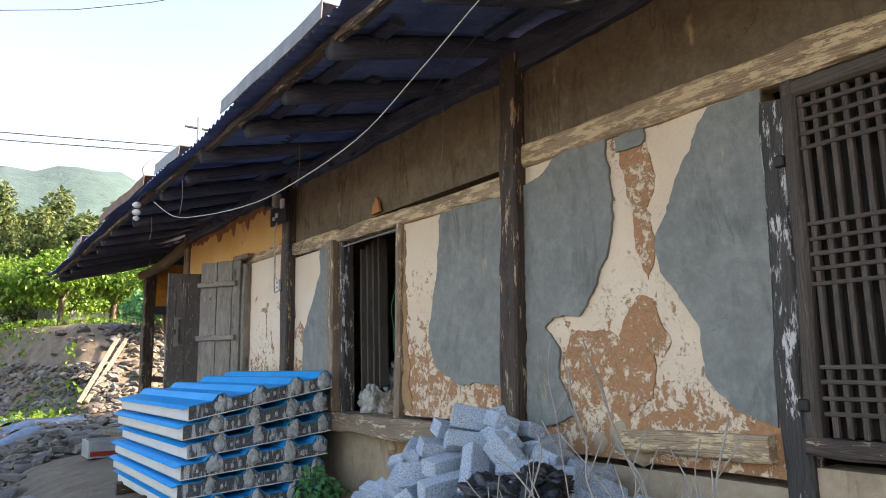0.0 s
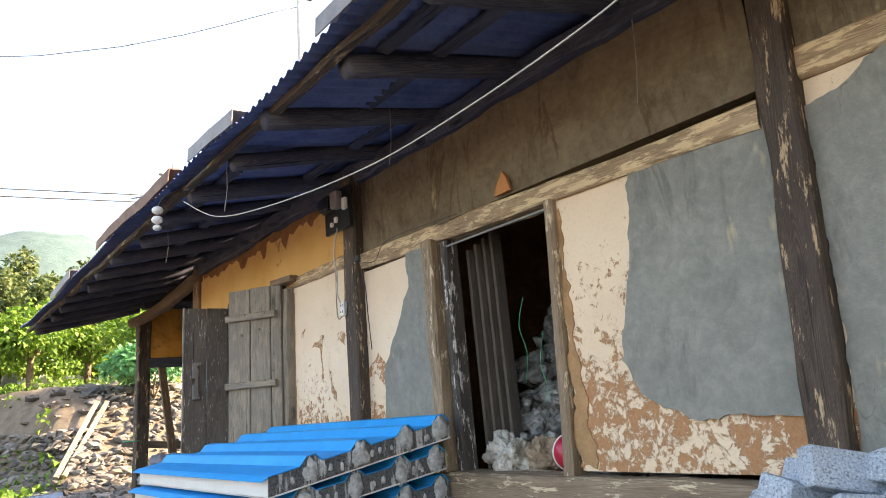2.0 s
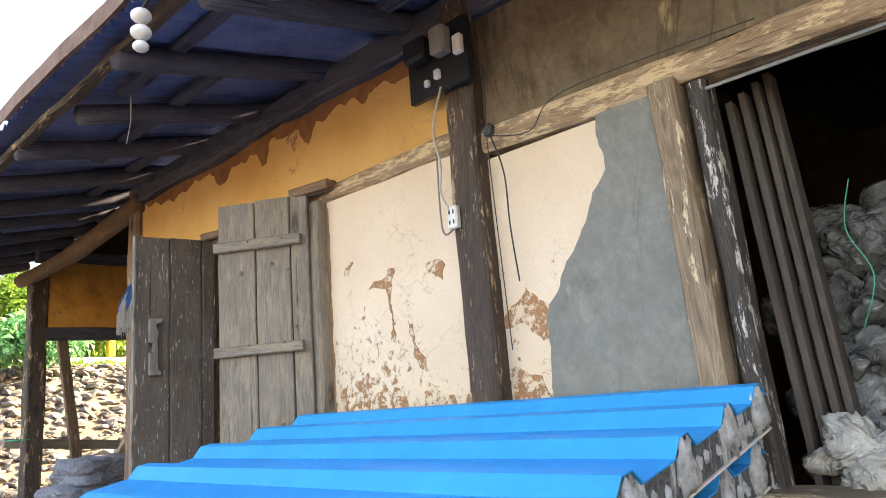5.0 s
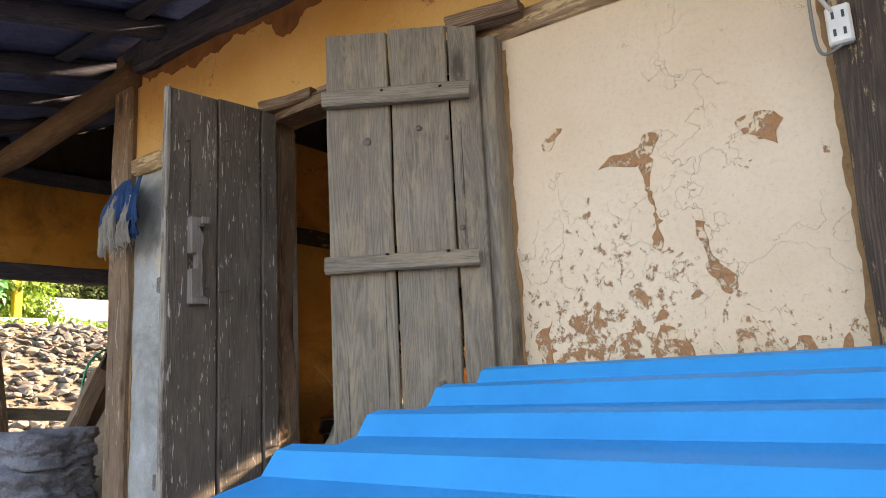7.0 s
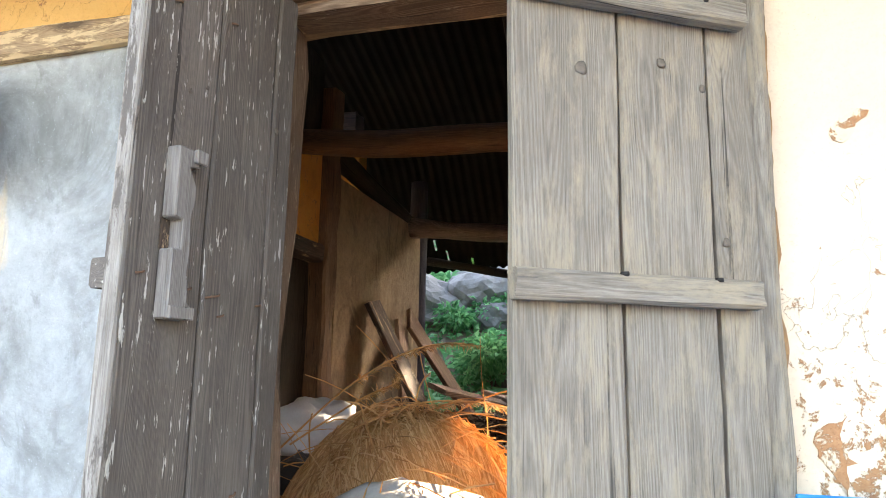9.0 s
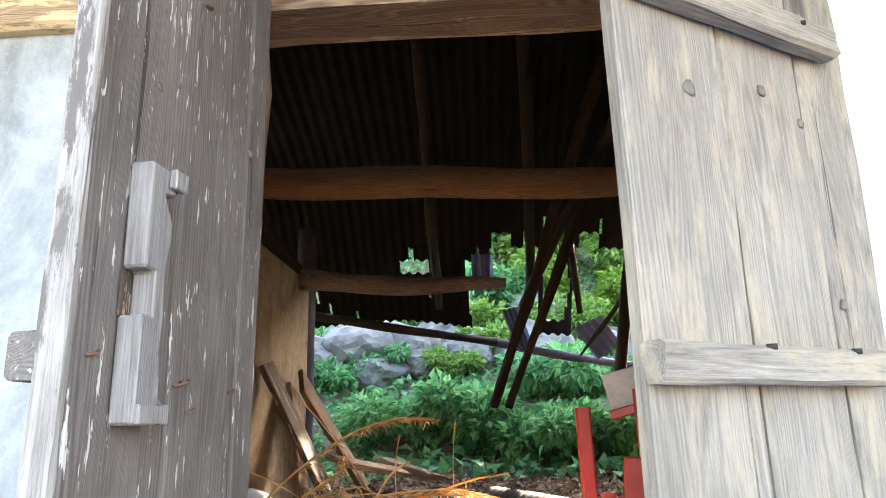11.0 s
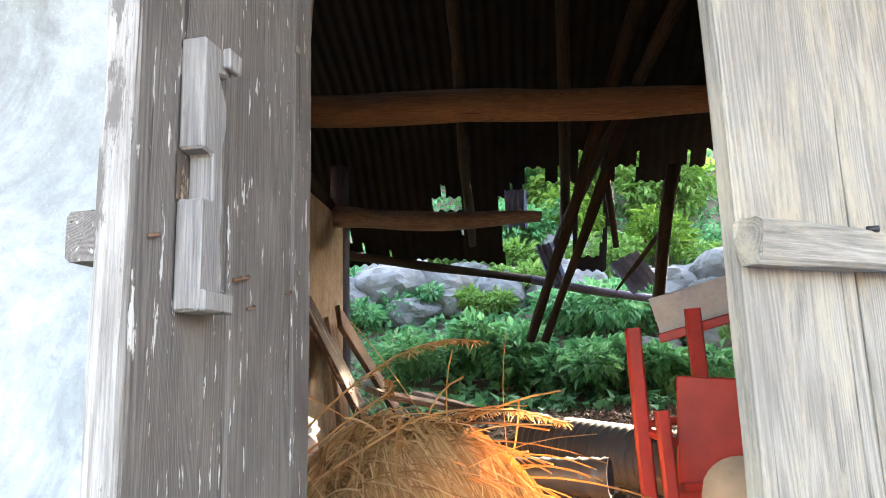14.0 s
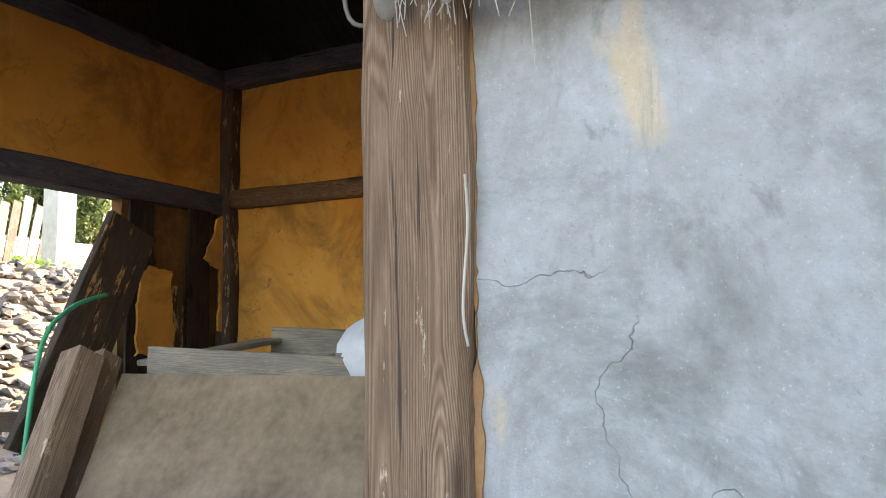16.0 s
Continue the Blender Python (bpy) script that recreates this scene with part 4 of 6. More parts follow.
M_TARP = plain("grey sack cloth", (0.3, 0.29, 0.265), (0.48, 0.46, 0.42), 7, 0.8, 0, 0.5, 0.01)
M_SACKW = plain("white woven sack", (0.5, 0.52, 0.54), (0.66, 0.68, 0.7), 9, 0.6, 0, 0.4, 0.006)
M_BAGBLACK = plain("black bin liner", (0.008, 0.008, 0.009), (0.02, 0.02, 0.022), 8, 0.28, 0, 0.7, 0.02)
M_STRAW = leafy("dry brown stalks", (0.44, 0.22, 0.075), (0.66, 0.38, 0.16), (0.78, 0.54, 0.28), 0.8)
M_STRAWD = plain("matted dry stalks", (0.14, 0.06, 0.018), (0.34, 0.16, 0.05), 26, 0.95, 0, 1.0, 0.02)
M_LEAF = leafy("orchard leaves", (0.07, 0.16, 0.015), (0.13, 0.25, 0.025), (0.22, 0.34, 0.05))
M_LEAFD = leafy("shrub leaves", (0.055, 0.21, 0.08), (0.12, 0.36, 0.14), (0.24, 0.5, 0.22))
M_FERN = leafy("pale shrub leaves", (0.08, 0.19, 0.03), (0.14, 0.28, 0.05), (0.24, 0.38, 0.1))
M_PINE = leafy("forest foliage", (0.04, 0.075, 0.022), (0.1, 0.15, 0.045), (0.19, 0.215, 0.085))
M_BARK = plain("bark", (0.08, 0.055, 0.035), (0.2, 0.15, 0.1), 12, 0.95, 0, 0.9, 0.02)
M_TWIG = plain("pale dead twig", (0.26, 0.22, 0.18), (0.42, 0.37, 0.31), 12, 0.9)
M_CONC = plain("concrete", (0.4, 0.39, 0.36), (0.58, 0.57, 0.53), 6, 0.9)
M_YELLOW = flat("yellow paint", (0.8, 0.55, 0.02), 0.5)
M_MULCH = flat("blue grey mulch film", (0.12, 0.17, 0.25), 0.25)
M_ALU = flat("aluminium", (0.55, 0.57, 0.6), 0.35, 0.7)
M_BOARDIN = wood("dusty brown board", (0.035, 0.028, 0.022), (0.075, 0.06, 0.048), (0.13, 0.105, 0.085))
M_PLYF = plain("stained plywood", (0.12, 0.08, 0.045), (0.36, 0.265, 0.175), 3, 0.85, 0, 0.3)
M_CLAYWOOD = wood("charred and shade-dark clay-stained plank", (0.015, 0.011, 0.008), (0.05, 0.035, 0.022), (0.12, 0.08, 0.05), (0.5, 0.26, 0.1), 0.6)
M_LOGGREY = wood("grey broken log", (0.05, 0.04, 0.035), (0.16, 0.135, 0.115), (0.36, 0.32, 0.28))
M_LITTER = leafy("leaf litter", (0.05, 0.033, 0.022), (0.13, 0.088, 0.058), (0.3, 0.23, 0.17), 0.9)


def stone_material(name, stops):
    m, nt, b = material(name, 0.92)
    g = nt.nodes.new("ShaderNodeNewGeometry")
    oi = nt.nodes.new("ShaderNodeObjectInfo")
    r = calc(nt, "FRACT", calc(nt, "ADD", g.outputs["Random Per Island"], oi.outputs["Random"]), 0.0)
    for n_ in nt.nodes:
        if n_.type == "MATH" and n_.operation == "ADD":
            n_.use_clamp = False
    col = ramp_node(nt, stops)
    nt.links.new(r, col.inputs[0])
    n1 = noise_node(nt, coords(nt), 7, 7, 0.65)
    c = mixed(nt, step(nt, n1, 0.35, 0.7), col.outputs[0], (0.13, 0.12, 0.105))
    nt.links.new(c, b.inputs["Base Color"])
    bump(nt, b, n1, 0.8, 0.02)
    return m


M_STONE = stone_material("field stone", [(0.0, (0.075, 0.072, 0.07)), (0.35, (0.13, 0.125, 0.116)), (0.6, (0.19, 0.16, 0.13)), (0.8, (0.27, 0.255, 0.235)), (1.0, (0.17, 0.12, 0.095))])
M_ROCK = stone_material("pale rock", [(0.0, (0.17, 0.165, 0.152)), (0.5, (0.23, 0.22, 0.2)), (1.0, (0.3, 0.285, 0.26))])


STONES = []
for k in range(10):
    random.seed(100 + k)
    bm = stone_verts(1, random.uniform(0.6, 0.95), random.uniform(0.3, 0.6), k)
    me = bpy.data.meshes.new("stone")
    bm.to_mesh(me)
    bm.free()
    me.materials.append(M_STONE)
    STONES.append(me)


def append_mesh(bm, me, m):
    n = len(bm.verts)
    vs = [bm.verts.new(m @ v.co) for v in me.vertices]
    for p in me.polygons:
        bm.faces.new([vs[i] for i in p.vertices])


def merged(name, items, mat, label="", category="", kind="stuff"):
    """Many small meshes in one object: items are (mesh, matrix)."""
    vs, fs = [], []
    for me, m in items:
        n = len(vs)
        vs += [tuple(m @ v.co) for v in me.vertices]
        fs += [[i + n for i in p.vertices] for p in me.polygons]
    out = bpy.data.meshes.new(name)
    out.from_pydata(vs, [], fs)
    out.materials.append(mat)
    return tagged(part(name, out, None), label, category, kind=kind)


def srt(x, y, z, s, rx=0, ry=0, rz=0, s2=None):
    return pose(x, y, z, rx, ry, rz) @ Matrix.Diagonal((s, s, s2 or s, 1))


# ---- rubble bank and stony yard ----
random.seed(11)
bank_items, yard_items = [], []
k = 0
while len(bank_items) < 8200:
    x = random.uniform(-7, 11)
    y = bank_start(x) + random.uniform(-0.6, 2.4 if x < 3.0 else 4.4)
    s = random.choice((0.035, 0.045, 0.06, 0.08, 0.1, 0.14)) * random.uniform(0.8, 1.2)
    if x > 4.9 and y < 12.5:
        continue
    bank_items.append((random.choice(STONES), srt(x, y, ground_z(x, y) + s * 0.25, s, random.gauss(0, 18), random.gauss(0, 18), random.uniform(0, 360))))
merged("rubble_bank", bank_items, M_STONE, "bank of loose grey and brown field stones", "rubble")
for k in range(3200):
    x, y = random.uniform(-3.0, 3.2), random.uniform(6.4, 14.5)
    if 0.75 < x and y < 9.3:
        continue
    s = random.choice((0.02, 0.03, 0.04, 0.06, 0.09, 0.13)) * random.uniform(0.8, 1.2)
    yard_items.append((random.choice(STONES), srt(x, y, ground_z(x, y) + s * 0.2, s, random.gauss(0, 14), random.gauss(0, 14), random.uniform(0, 360))))
merged("stony_rubble", yard_items, M_STONE, "scatter of flat broken stones over the yard", "rubble")
for k in range(130):
    x, y = random.uniform(0.0, 2.6), random.uniform(6.6, 12.2)
    s = random.uniform(0.07, 0.16)
    if x > 0.75 and y < 9.3 or x > 2.0 and y < 10.9:
        continue
    ob = part("stone", STONES[k % 10], None, m=srt(x, y, ground_z(x, y) + s * 0.25, s, random.gauss(0, 10), random.gauss(0, 10), random.uniform(0, 360)))
    tagged(ob, "flat grey field stone lying in the yard", "stone", "yard stones")
for k in range(120):
    x = random.uniform(1.6, 5.0)
    y = bank_start(x) + random.uniform(0.2, 4.0)
    s = random.uniform(0.07, 0.16)
    ob = part("stone", STONES[k % 10], None, m=srt(x, y, ground_z(x, y) + s * 0.3, s, random.gauss(0, 12), random.gauss(0, 12), random.uniform(0, 360)))
    tagged(ob, "large rough stone on the rubble bank", "stone", "bank stones")
# footing stone under the end post
tagged(part("footing_stone", stone_verts(0.2, 0.2, 0.14, 5, 2), M_STONE, m=pose(2.45, Y_E, 0.46)), "rough grey footing stone under the corner post", "stone")

# ---- foliage ----
def leaves(n, place, size, seed, bend=0.25, wide=0.55):
    """n leaf blades; place(rng) gives a point and an outward direction."""
    rng = random.Random(seed)
    vs, fs = [], []
    for _ in range(n):
        p, d = place(rng)
        s = size * rng.uniform(0.6, 1.3)
        d = (d + Vector((rng.gauss(0, 0.5), rng.gauss(0, 0.5), rng.gauss(-0.15, 0.4)))).normalized()
        side = d.cross(Vector((rng.gauss(0, 0.4), rng.gauss(0, 0.4), 1))).normalized() * s * wide / 2
        up = side.cross(d).normalized() * s * bend
        i = len(vs)
        vs += [tuple(p), tuple(p + d * s * 0.5 + side + up), tuple(p + d * s - up * 0.4), tuple(p + d * s * 0.5 - side + up)]
        fs.append((i, i + 1, i + 2, i + 3))
    me = bpy.data.meshes.new("leaves")
    me.from_pydata(vs, [], fs)
    return me


def lump_crown(centres, rng_shell=0.75):
    def place(rng):
        c, r = rng.choice(centres)
        d = Vector((rng.gauss(0, 1), rng.gauss(0, 1), rng.gauss(0, 0.8))).normalized()
        rr = r * rng.uniform(rng_shell, 1.0) ** 0.6
        return Vector(c) + Vector((d.x * rr, d.y * rr, d.z * rr * 0.8)), d
    return place


def tree(name, height, spread, leaf_n, leaf_size, mat, label, seed, trunk_r=0.09, trunk_h=0.9):
    rng = random.Random(seed)
    t = thing(name, (0, 0, 0), label, "tree")
    bm = log(trunk_h, trunk_r, trunk_r * 0.75, 0.02, 9, 0.2, seed, (rng.uniform(-0.08, 0.08), 0))
    centres = []
    trunk = part("trunk", bm, M_BARK, t, smooth=True)
    for i in range(7):
        a = i * 2.4 + rng.random()
        r = spread * rng.uniform(0.35, 0.75)
        tip = Vector((math.cos(a) * r, math.sin(a) * r, height * rng.uniform(0.55, 0.88)))
        pole("limb", (0, 0, trunk_h * 0.92), tip, trunk_r * 0.55, trunk_r * 0.15, M_BARK, t, seed=seed + i, sides=6)
        centres.append((tip, spread * rng.uniform(0.28, 0.45)))
        centres.append((tip * 0.75 + Vector((rng.gauss(0, 0.2), rng.gauss(0, 0.2), 0.3)), spread * rng.uniform(0.22, 0.4)))
    me = leaves(leaf_n, lump_crown(centres, 0.35), leaf_size, seed)
    me.materials.append(mat)
    part("crown", me, None, t)
    return t


random.seed(21)
base = [tree("fruit_tree", 2.3, 1.5, 2600, 0.17, M_LEAF, "small spreading fruit tree with bright green leaves", 5),
        tree("fruit_tree", 2.1, 1.6, 2600, 0.17, M_LEAF, "small spreading fruit tree with bright green leaves", 6)]
spots = [(0.6, 22.5), (2.5, 21.3), (4.0, 22.4), (-1.2, 24.0), (-3.2, 25), (5.6, 20.0), (0.8, 26), (3.2, 27), (-5.5, 27), (7.4, 23.5), (-2.0, 29), (5.4, 28), (-8, 29), (9.5, 27), (1.2, 31)]
for i, (x, y) in enumerate(spots):
    m = pose(x, y, ground_z(x, y) - 0.05, 0, 0, i * 77) @ Matrix.Scale(random.uniform(0.9, 1.15), 4)
    if i < 2:
        ob = base[i]
        ob.matrix_basis = m
    else:
        ob = copy_thing(base[i % 2], Matrix.Identity(4))
        ob.matrix_basis = m
    tagged(ob, group="orchard trees")
bush = tree("shrub", 1.5, 1.1, 2600, 0.15, M_LEAFD, "dark green bushy shrub on the bank", 9, 0.04, 0.2)
bush.matrix_basis = pose(4.3, 17.2, ground_z(4.3, 17.2) - 0.1)

fbase = []
for i in range(3):
    rng = random.Random(40 + i)
    h = (9.5, 8.0, 11.0)[i]
    cs = []
    for j in range(26):
        z = h * (0.22 + 0.76 * j / 25)
        rr = (1 - (z / h) ** 1.5) * 2.2 + 0.45
        a = j * 2.4
        cs.append((Vector((math.cos(a) * rr * rng.uniform(0.3, 0.8), math.sin(a) * rr * rng.uniform(0.3, 0.8), z)), rng.uniform(0.6, 1.15)))
    t = thing("forest_tree", (0, 0, 0), "tall mixed forest tree on the far slope", "tree", "far forest trees")
    part("trunk", log(h * 0.8, 0.16, 0.06, 0.04, 7, 0.8, i), M_BARK, t, smooth=True)
    me = leaves(2200, lump_crown(cs, 0.3), 0.5, 50 + i)
    me.materials.append(M_PINE)
    part("crown", me, None, t)
    fbase.append(t)
random.seed(31)
for i in range(96):
    x = -8 + (i % 32) * 1.5 + random.uniform(-0.7, 0.7)
    y = 46 + (i // 32) * 7 + random.uniform(-3, 3)
    m = pose(x, y, ground_z(x, y) + (i // 32) * 1.5 - 0.2, 0, 0, random.uniform(0, 360)) @ Matrix.Scale(random.uniform(0.55, 0.85), 4)
    ob = fbase[i] if i < 3 else copy_thing(fbase[i % 3], Matrix.Identity(4))
    ob.matrix_basis = m

# wooded hills far off, the distance haze mixed into their colour as blue
M_HILL, nt, b = material("haze-tinted wooded hill", 1.0)
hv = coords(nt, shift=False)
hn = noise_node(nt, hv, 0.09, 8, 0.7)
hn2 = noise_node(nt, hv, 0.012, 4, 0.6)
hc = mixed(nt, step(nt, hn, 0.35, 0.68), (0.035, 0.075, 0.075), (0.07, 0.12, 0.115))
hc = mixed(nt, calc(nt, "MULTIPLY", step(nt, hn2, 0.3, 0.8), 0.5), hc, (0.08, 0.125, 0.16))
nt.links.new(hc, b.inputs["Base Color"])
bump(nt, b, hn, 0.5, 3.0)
bm = bmesh.new()
rows = []
for i in range(90):
    x = -420 + i * 10
    top = 61 + 35 * math.exp(-((x - 60) / 110) ** 2) + 12 * math.sin(x * 0.017 + 1) + 5 * noise.noise(Vector((x * 0.05, 0, 0)))
    rows.append([bm.verts.new((x, 260 + 15 * j + 4 * noise.noise(Vector((x * 0.03, j, 5))), 2 + top * smooth01(j / 10) + (2.2 * noise.noise(Vector((x * 0.21, j * 1.3, 9))) if j else 0))) for j in range(12)])
for a, c in zip(rows, rows[1:]):
    for j in range(11):
        bm.faces.new((a[j], c[j], c[j + 1], a[j + 1]))
tagged(part("backdrop", bm, M_HILL, smooth=True), "green wooded hills beyond the valley, tinted blue for haze", "hill", kind="structure")

# ---- vegetable patch, bank top, far side ----
for k, (x0, y0, x1, y1, w) in enumerate(((-1.5, 13.6, 2.2, 14.6, 0.55), (-2.0, 15.2, 1.4, 16.2, 0.5), (-1.2, 12.3, 1.3, 12.6, 0.5))):
    bm = bmesh.new()
    n = 40
    rr = []
    for i in range(n + 1):
        t = i / n
        x, y = x0 + (x1 - x0) * t, y0 + (y1 - y0) * t
        rr.append([bm.verts.new((x, y + w * (v - 0.5), ground_z(x, y) + 0.03 + 0.1 * math.sin(math.pi * v) + 0.03 * noise.noise(Vector((x * 5, v * 6, k))))) for v in [j / 8 for j in range(9)]])
    for a, c in zip(rr, rr[1:]):
        for j in range(8):
            bm.faces.new((a[j], c[j], c[j + 1], a[j + 1]))
    tagged(part("mulch_film", bm, M_MULCH, smooth=True), "wrinkled blue-grey plastic mulch film on a garden bed", "mulch film")


def strip_place(x0, x1, y0, y1):
    def place(rng):
        x, y = rng.uniform(x0, x1), rng.uniform(y0, y1)
        return Vector((x, y, ground_z(x, y) + rng.uniform(0, 0.12))), Vector((rng.gauss(0, 0.4), rng.gauss(0, 0.4), 1))
    return place


for nm, args, cnt, lab in (("seedlings", (-2.5, 2.3, 14.8, 17.2), 900, "row of small green seedlings in bare soil"), ("weeds", (-8, 10, 18.5, 24), 5000, "low green weeds along the orchard edge")):
    me = leaves(cnt, strip_place(*args), 0.14, 3)
    me.materials.append(M_LEAF)
    tagged(part(nm, me, None), lab, "weeds", kind="stuff")
for k in range(2):
    tagged(beam("plank", (3.2 + 0.14 * k, 17.0, 2.15 - 0.1 * k), (2.2 + 0.12 * k, 15.2, 0.75), 0.09, 0.04, M_GREY, None, seed=90 + k), "pale grey plank propped against the rubble bank", "plank")
kerb = tagged(part("kerb", box(4.5, 30, 21.6, 21.85, 2.2, 2.95, 0.02), M_CONC), "low concrete kerb wall along the lane", "kerb", kind="structure")
tagged(part("concrete_post", box(10.1, 10.5, 19.6, 20.0, 2.0, 4.4, 0.02), M_CONC), "square pale concrete post on the bank", "post")
tagged(part("yellow_post", box(7.6, 7.78, 22.5, 22.68, 2.2, 4.3, 0.02), M_YELLOW), "yellow painted post beside the lane", "post")
house = thing("greenhouse", (14, 30, 2.5), "low pale polytunnel greenhouse beyond the lane", "greenhouse")
bm = bmesh.new()
arc = [[bm.verts.new((x, 30 + 2.6 * math.cos(a), 2.4 + 2.1 * math.sin(a))) for a in [math.pi * j / 12 for j in range(13)]] for x in (3, 9, 15, 21, 27)]
for a, c in zip(arc, arc[1:]):
    for j in range(12):
        bm.faces.new((a[j], c[j], c[j + 1], a[j + 1]))
part("cover", bm, M_SACKW, house, smooth=True)
for x in (3, 9, 15, 21, 27):
    tube("hoop", [(x, 30 + 2.63 * math.cos(math.pi * j / 8), 2.4 + 2.13 * math.sin(math.pi * j / 8)) for j in range(9)], 0.03, M_ALU, house)
for k in range(9):
    tagged(beam("board", (9.6 + 0.22 * k, 21.2, 2.6), (9.9 + 0.25 * k, 21.5, 4.1 + 0.1 * math.sin(k * 2)), 0.18, 0.03, (M_POST, M_GREY, M_GREYDARK)[k % 3], None, seed=95 + k), "weathered board leaning on the kerb wall", "board", "boards on the kerb")

# ---- utility poles and lines ----
def utility_pole(at, h, label):
    p = thing("utility_pole", at, label, "utility pole")
    x, y, z = at
    part("shaft", log(h, 0.16, 0.1, 0.0, 12, 2.0), M_CONC, p, m=Matrix.Translation(at), smooth=True)
    beam("crossarm", (x - 0.6, y, z + h - 0.5), (x + 0.6, y, z + h - 0.5), 0.08, 0.08, M_IRON, p)
    for dx in (-0.5, 0, 0.5):
        pole("insulator", (x + dx, y, z + h - 0.46), (x + dx, y, z + h - 0.3), 0.04, 0.03, M_WHITEPL, p, sides=8)
    return p


utility_pole((8.3, 29.7, 2.4), 9.8, "grey concrete utility pole with crossarm and insulators")
utility_pole((12.4, 26.1, 2.4), 17.6, "tall slim concrete utility pole")
lines = thing("power_lines", (8, 29.7, 10), "thin black power lines strung from the pole", "power line")
for (za, zb) in ((10.8, 9.2), (10.5, 8.8)):
    tube("line", [(8.05, 29.7, za), (-6, 30, za - 1.0), (-25, 30, zb)], 0.022, M_WIRE, lines)
tube("line", [(8.05, 29.7, 11.0), (3.0, 14, 5.4), (1.25, 5.5, 2.7)], 0.008, M_WIRE, lines)
tube("line", [(12.4, 26.1, 19.0), (0, 28, 14.0), (-25, 30, 11.5)], 0.015, M_WIRE, lines)

# ---- eave details ----
for k, (y0, y1, tilt, mt, lab) in enumerate(((2.45, 3.74, 0.045, M_SHEET, "bent zinc flashing strip on the eave"), (4.6, 5.25, 0.045, M_SHEET, "bent zinc flashing strip on the eave"), (5.6, 7.5, 0.05, M_RUST, "rusty flashing strip on the eave"), (8.6, 9.6, 0.05, M_SHEET, "bent zinc flashing strip on the eave"), (1.2, 2.0, 0.06, M_RUST, "rusty flashing strip on the eave"))):
    bm = bmesh.new()
    n = 14
    rows = []
    for i in range(n + 1):
        y = y0 + (y1 - y0) * i / n
        w = 0.012 * noise.noise(Vector((y * 3, k, 0)))
        z = EAVE_Z + 0.05 + sag(y)
        rows.append([bm.verts.new(c) for c in ((EAVE_X + 0.14, y, z + tilt + w), (EAVE_X - 0.03, y, z + tilt * 0.8 + w), (EAVE_X - 0.035, y, z - 0.045 + w), (EAVE_X - 0.03, y, z - 0.045 + w), (EAVE_X - 0.025, y, z + tilt * 0.8 - 0.006 + w), (EAVE_X + 0.14, y, z + tilt - 0.006 + w))])
    for a, c in zip(rows, rows[1:]):
        for j in range(6):
            bm.faces.new((a[j], a[(j + 1) % 6], c[(j + 1) % 6], c[j]))
    bm.faces.new(rows[0])
    bm.faces.new(rows[-1][::-1])
    part("flashing", bm, mt, roof, lab)
for k, y in enumerate((-1.5, 0.2, 1.6, 2.9, 3.6, 4.9, 5.9, 7.0, 8.2, 9.4, 10.4, 11.4)):
    beam("purlin", (1.5 + 0.3 * (k % 3), y - 0.5, front_z(1.5 + 0.3 * (k % 3)) - 0.0), (1.5 + 0.3 * (k % 3), y + 0.9, front_z(1.5 + 0.3 * (k % 3)) - 0.0), 0.07, 0.025, M_RAFTER, roof, seed=k)
cable = thing("eave_cable", (1.5, 3, 2.6), "pale sagging cable strung under the eave", "cable")
tube("cable", [(1.22, 5.5, 2.62), (1.3, 5.2, 2.46), (1.37, 4.72, 2.385), (1.4, 4.0, 2.31), (1.4, 3.4, 2.285), (1.4, 2.6, 2.33), (1.4, 2.1, 2.46), (1.42, 1.74, 2.60), (1.45, 1.2, 2.79)], 0.003, M_CORDW, cable)
tube("cable", [(1.45, 0.6, 2.82), (1.7, 1.9, 2.76), (1.85, 2.6, 2.70), (2.1, 3.1, 2.78)], 0.003, M_WIRE, cable)
ins = thing("insulator", (1.16, 5.8, 2.6), "white ceramic insulator hung from the eave", "insulator")
for k, z in enumerate((2.66, 2.60, 2.55)):
    bm = bmesh.new()
    bmesh.ops.create_uvsphere(bm, u_segments=14, v_segments=8, radius=0.034 if k < 2 else 0.026)
    for v in bm.verts:
        v.co.z *= 0.75
    part("disc", bm, M_WHITEPL, ins, m=Matrix.Translation((1.17, 5.85, z)), smooth=True)
tube("hanger", [(1.17, 5.85, 2.68), (1.2, 5.8, 2.74), (1.27, 5.7, 2.76)], 0.006, M_IRON, ins)
for k, (y, x, z, dz) in enumerate(((5.1, 1.32, 2.72, 0.25), (4.35, 1.9, 2.88, 0.3), (3.05, 2.2, 2.8, 0.35), (6.6, 1.45, 2.74, 0.22))):
    tagged(tube("hanging_wire", [(x, y, z), (x + 0.01, y + 0.015, z - dz * 0.5), (x, y + 0.03, z - dz)], 0.0025, M_CORD), "short thin wire dangling from a rafter", "wire")

# ---- meter board, outlet and cords on the post ----
board = thing("meter_board", (2.2, 5.5, 2.69), "black meter board with switches and a knife fuse", "meter board")
part("backboard", box(2.215, 2.245, 5.33, 5.66, 2.55, 2.83, 0.004), M_BLACK, board)
part("fuse_box", box(2.14, 2.213, 5.50, 5.62, 2.69, 2.79, 0.012), M_BLACK, board)
part("meter", box(2.15, 2.213, 5.40, 5.48, 2.68, 2.80, 0.012), M_CORD, board)
part("switch", box(2.185, 2.213, 5.34, 5.385, 2.66, 2.74, 0.006), M_WHITEPL, board, "white plastic switch")
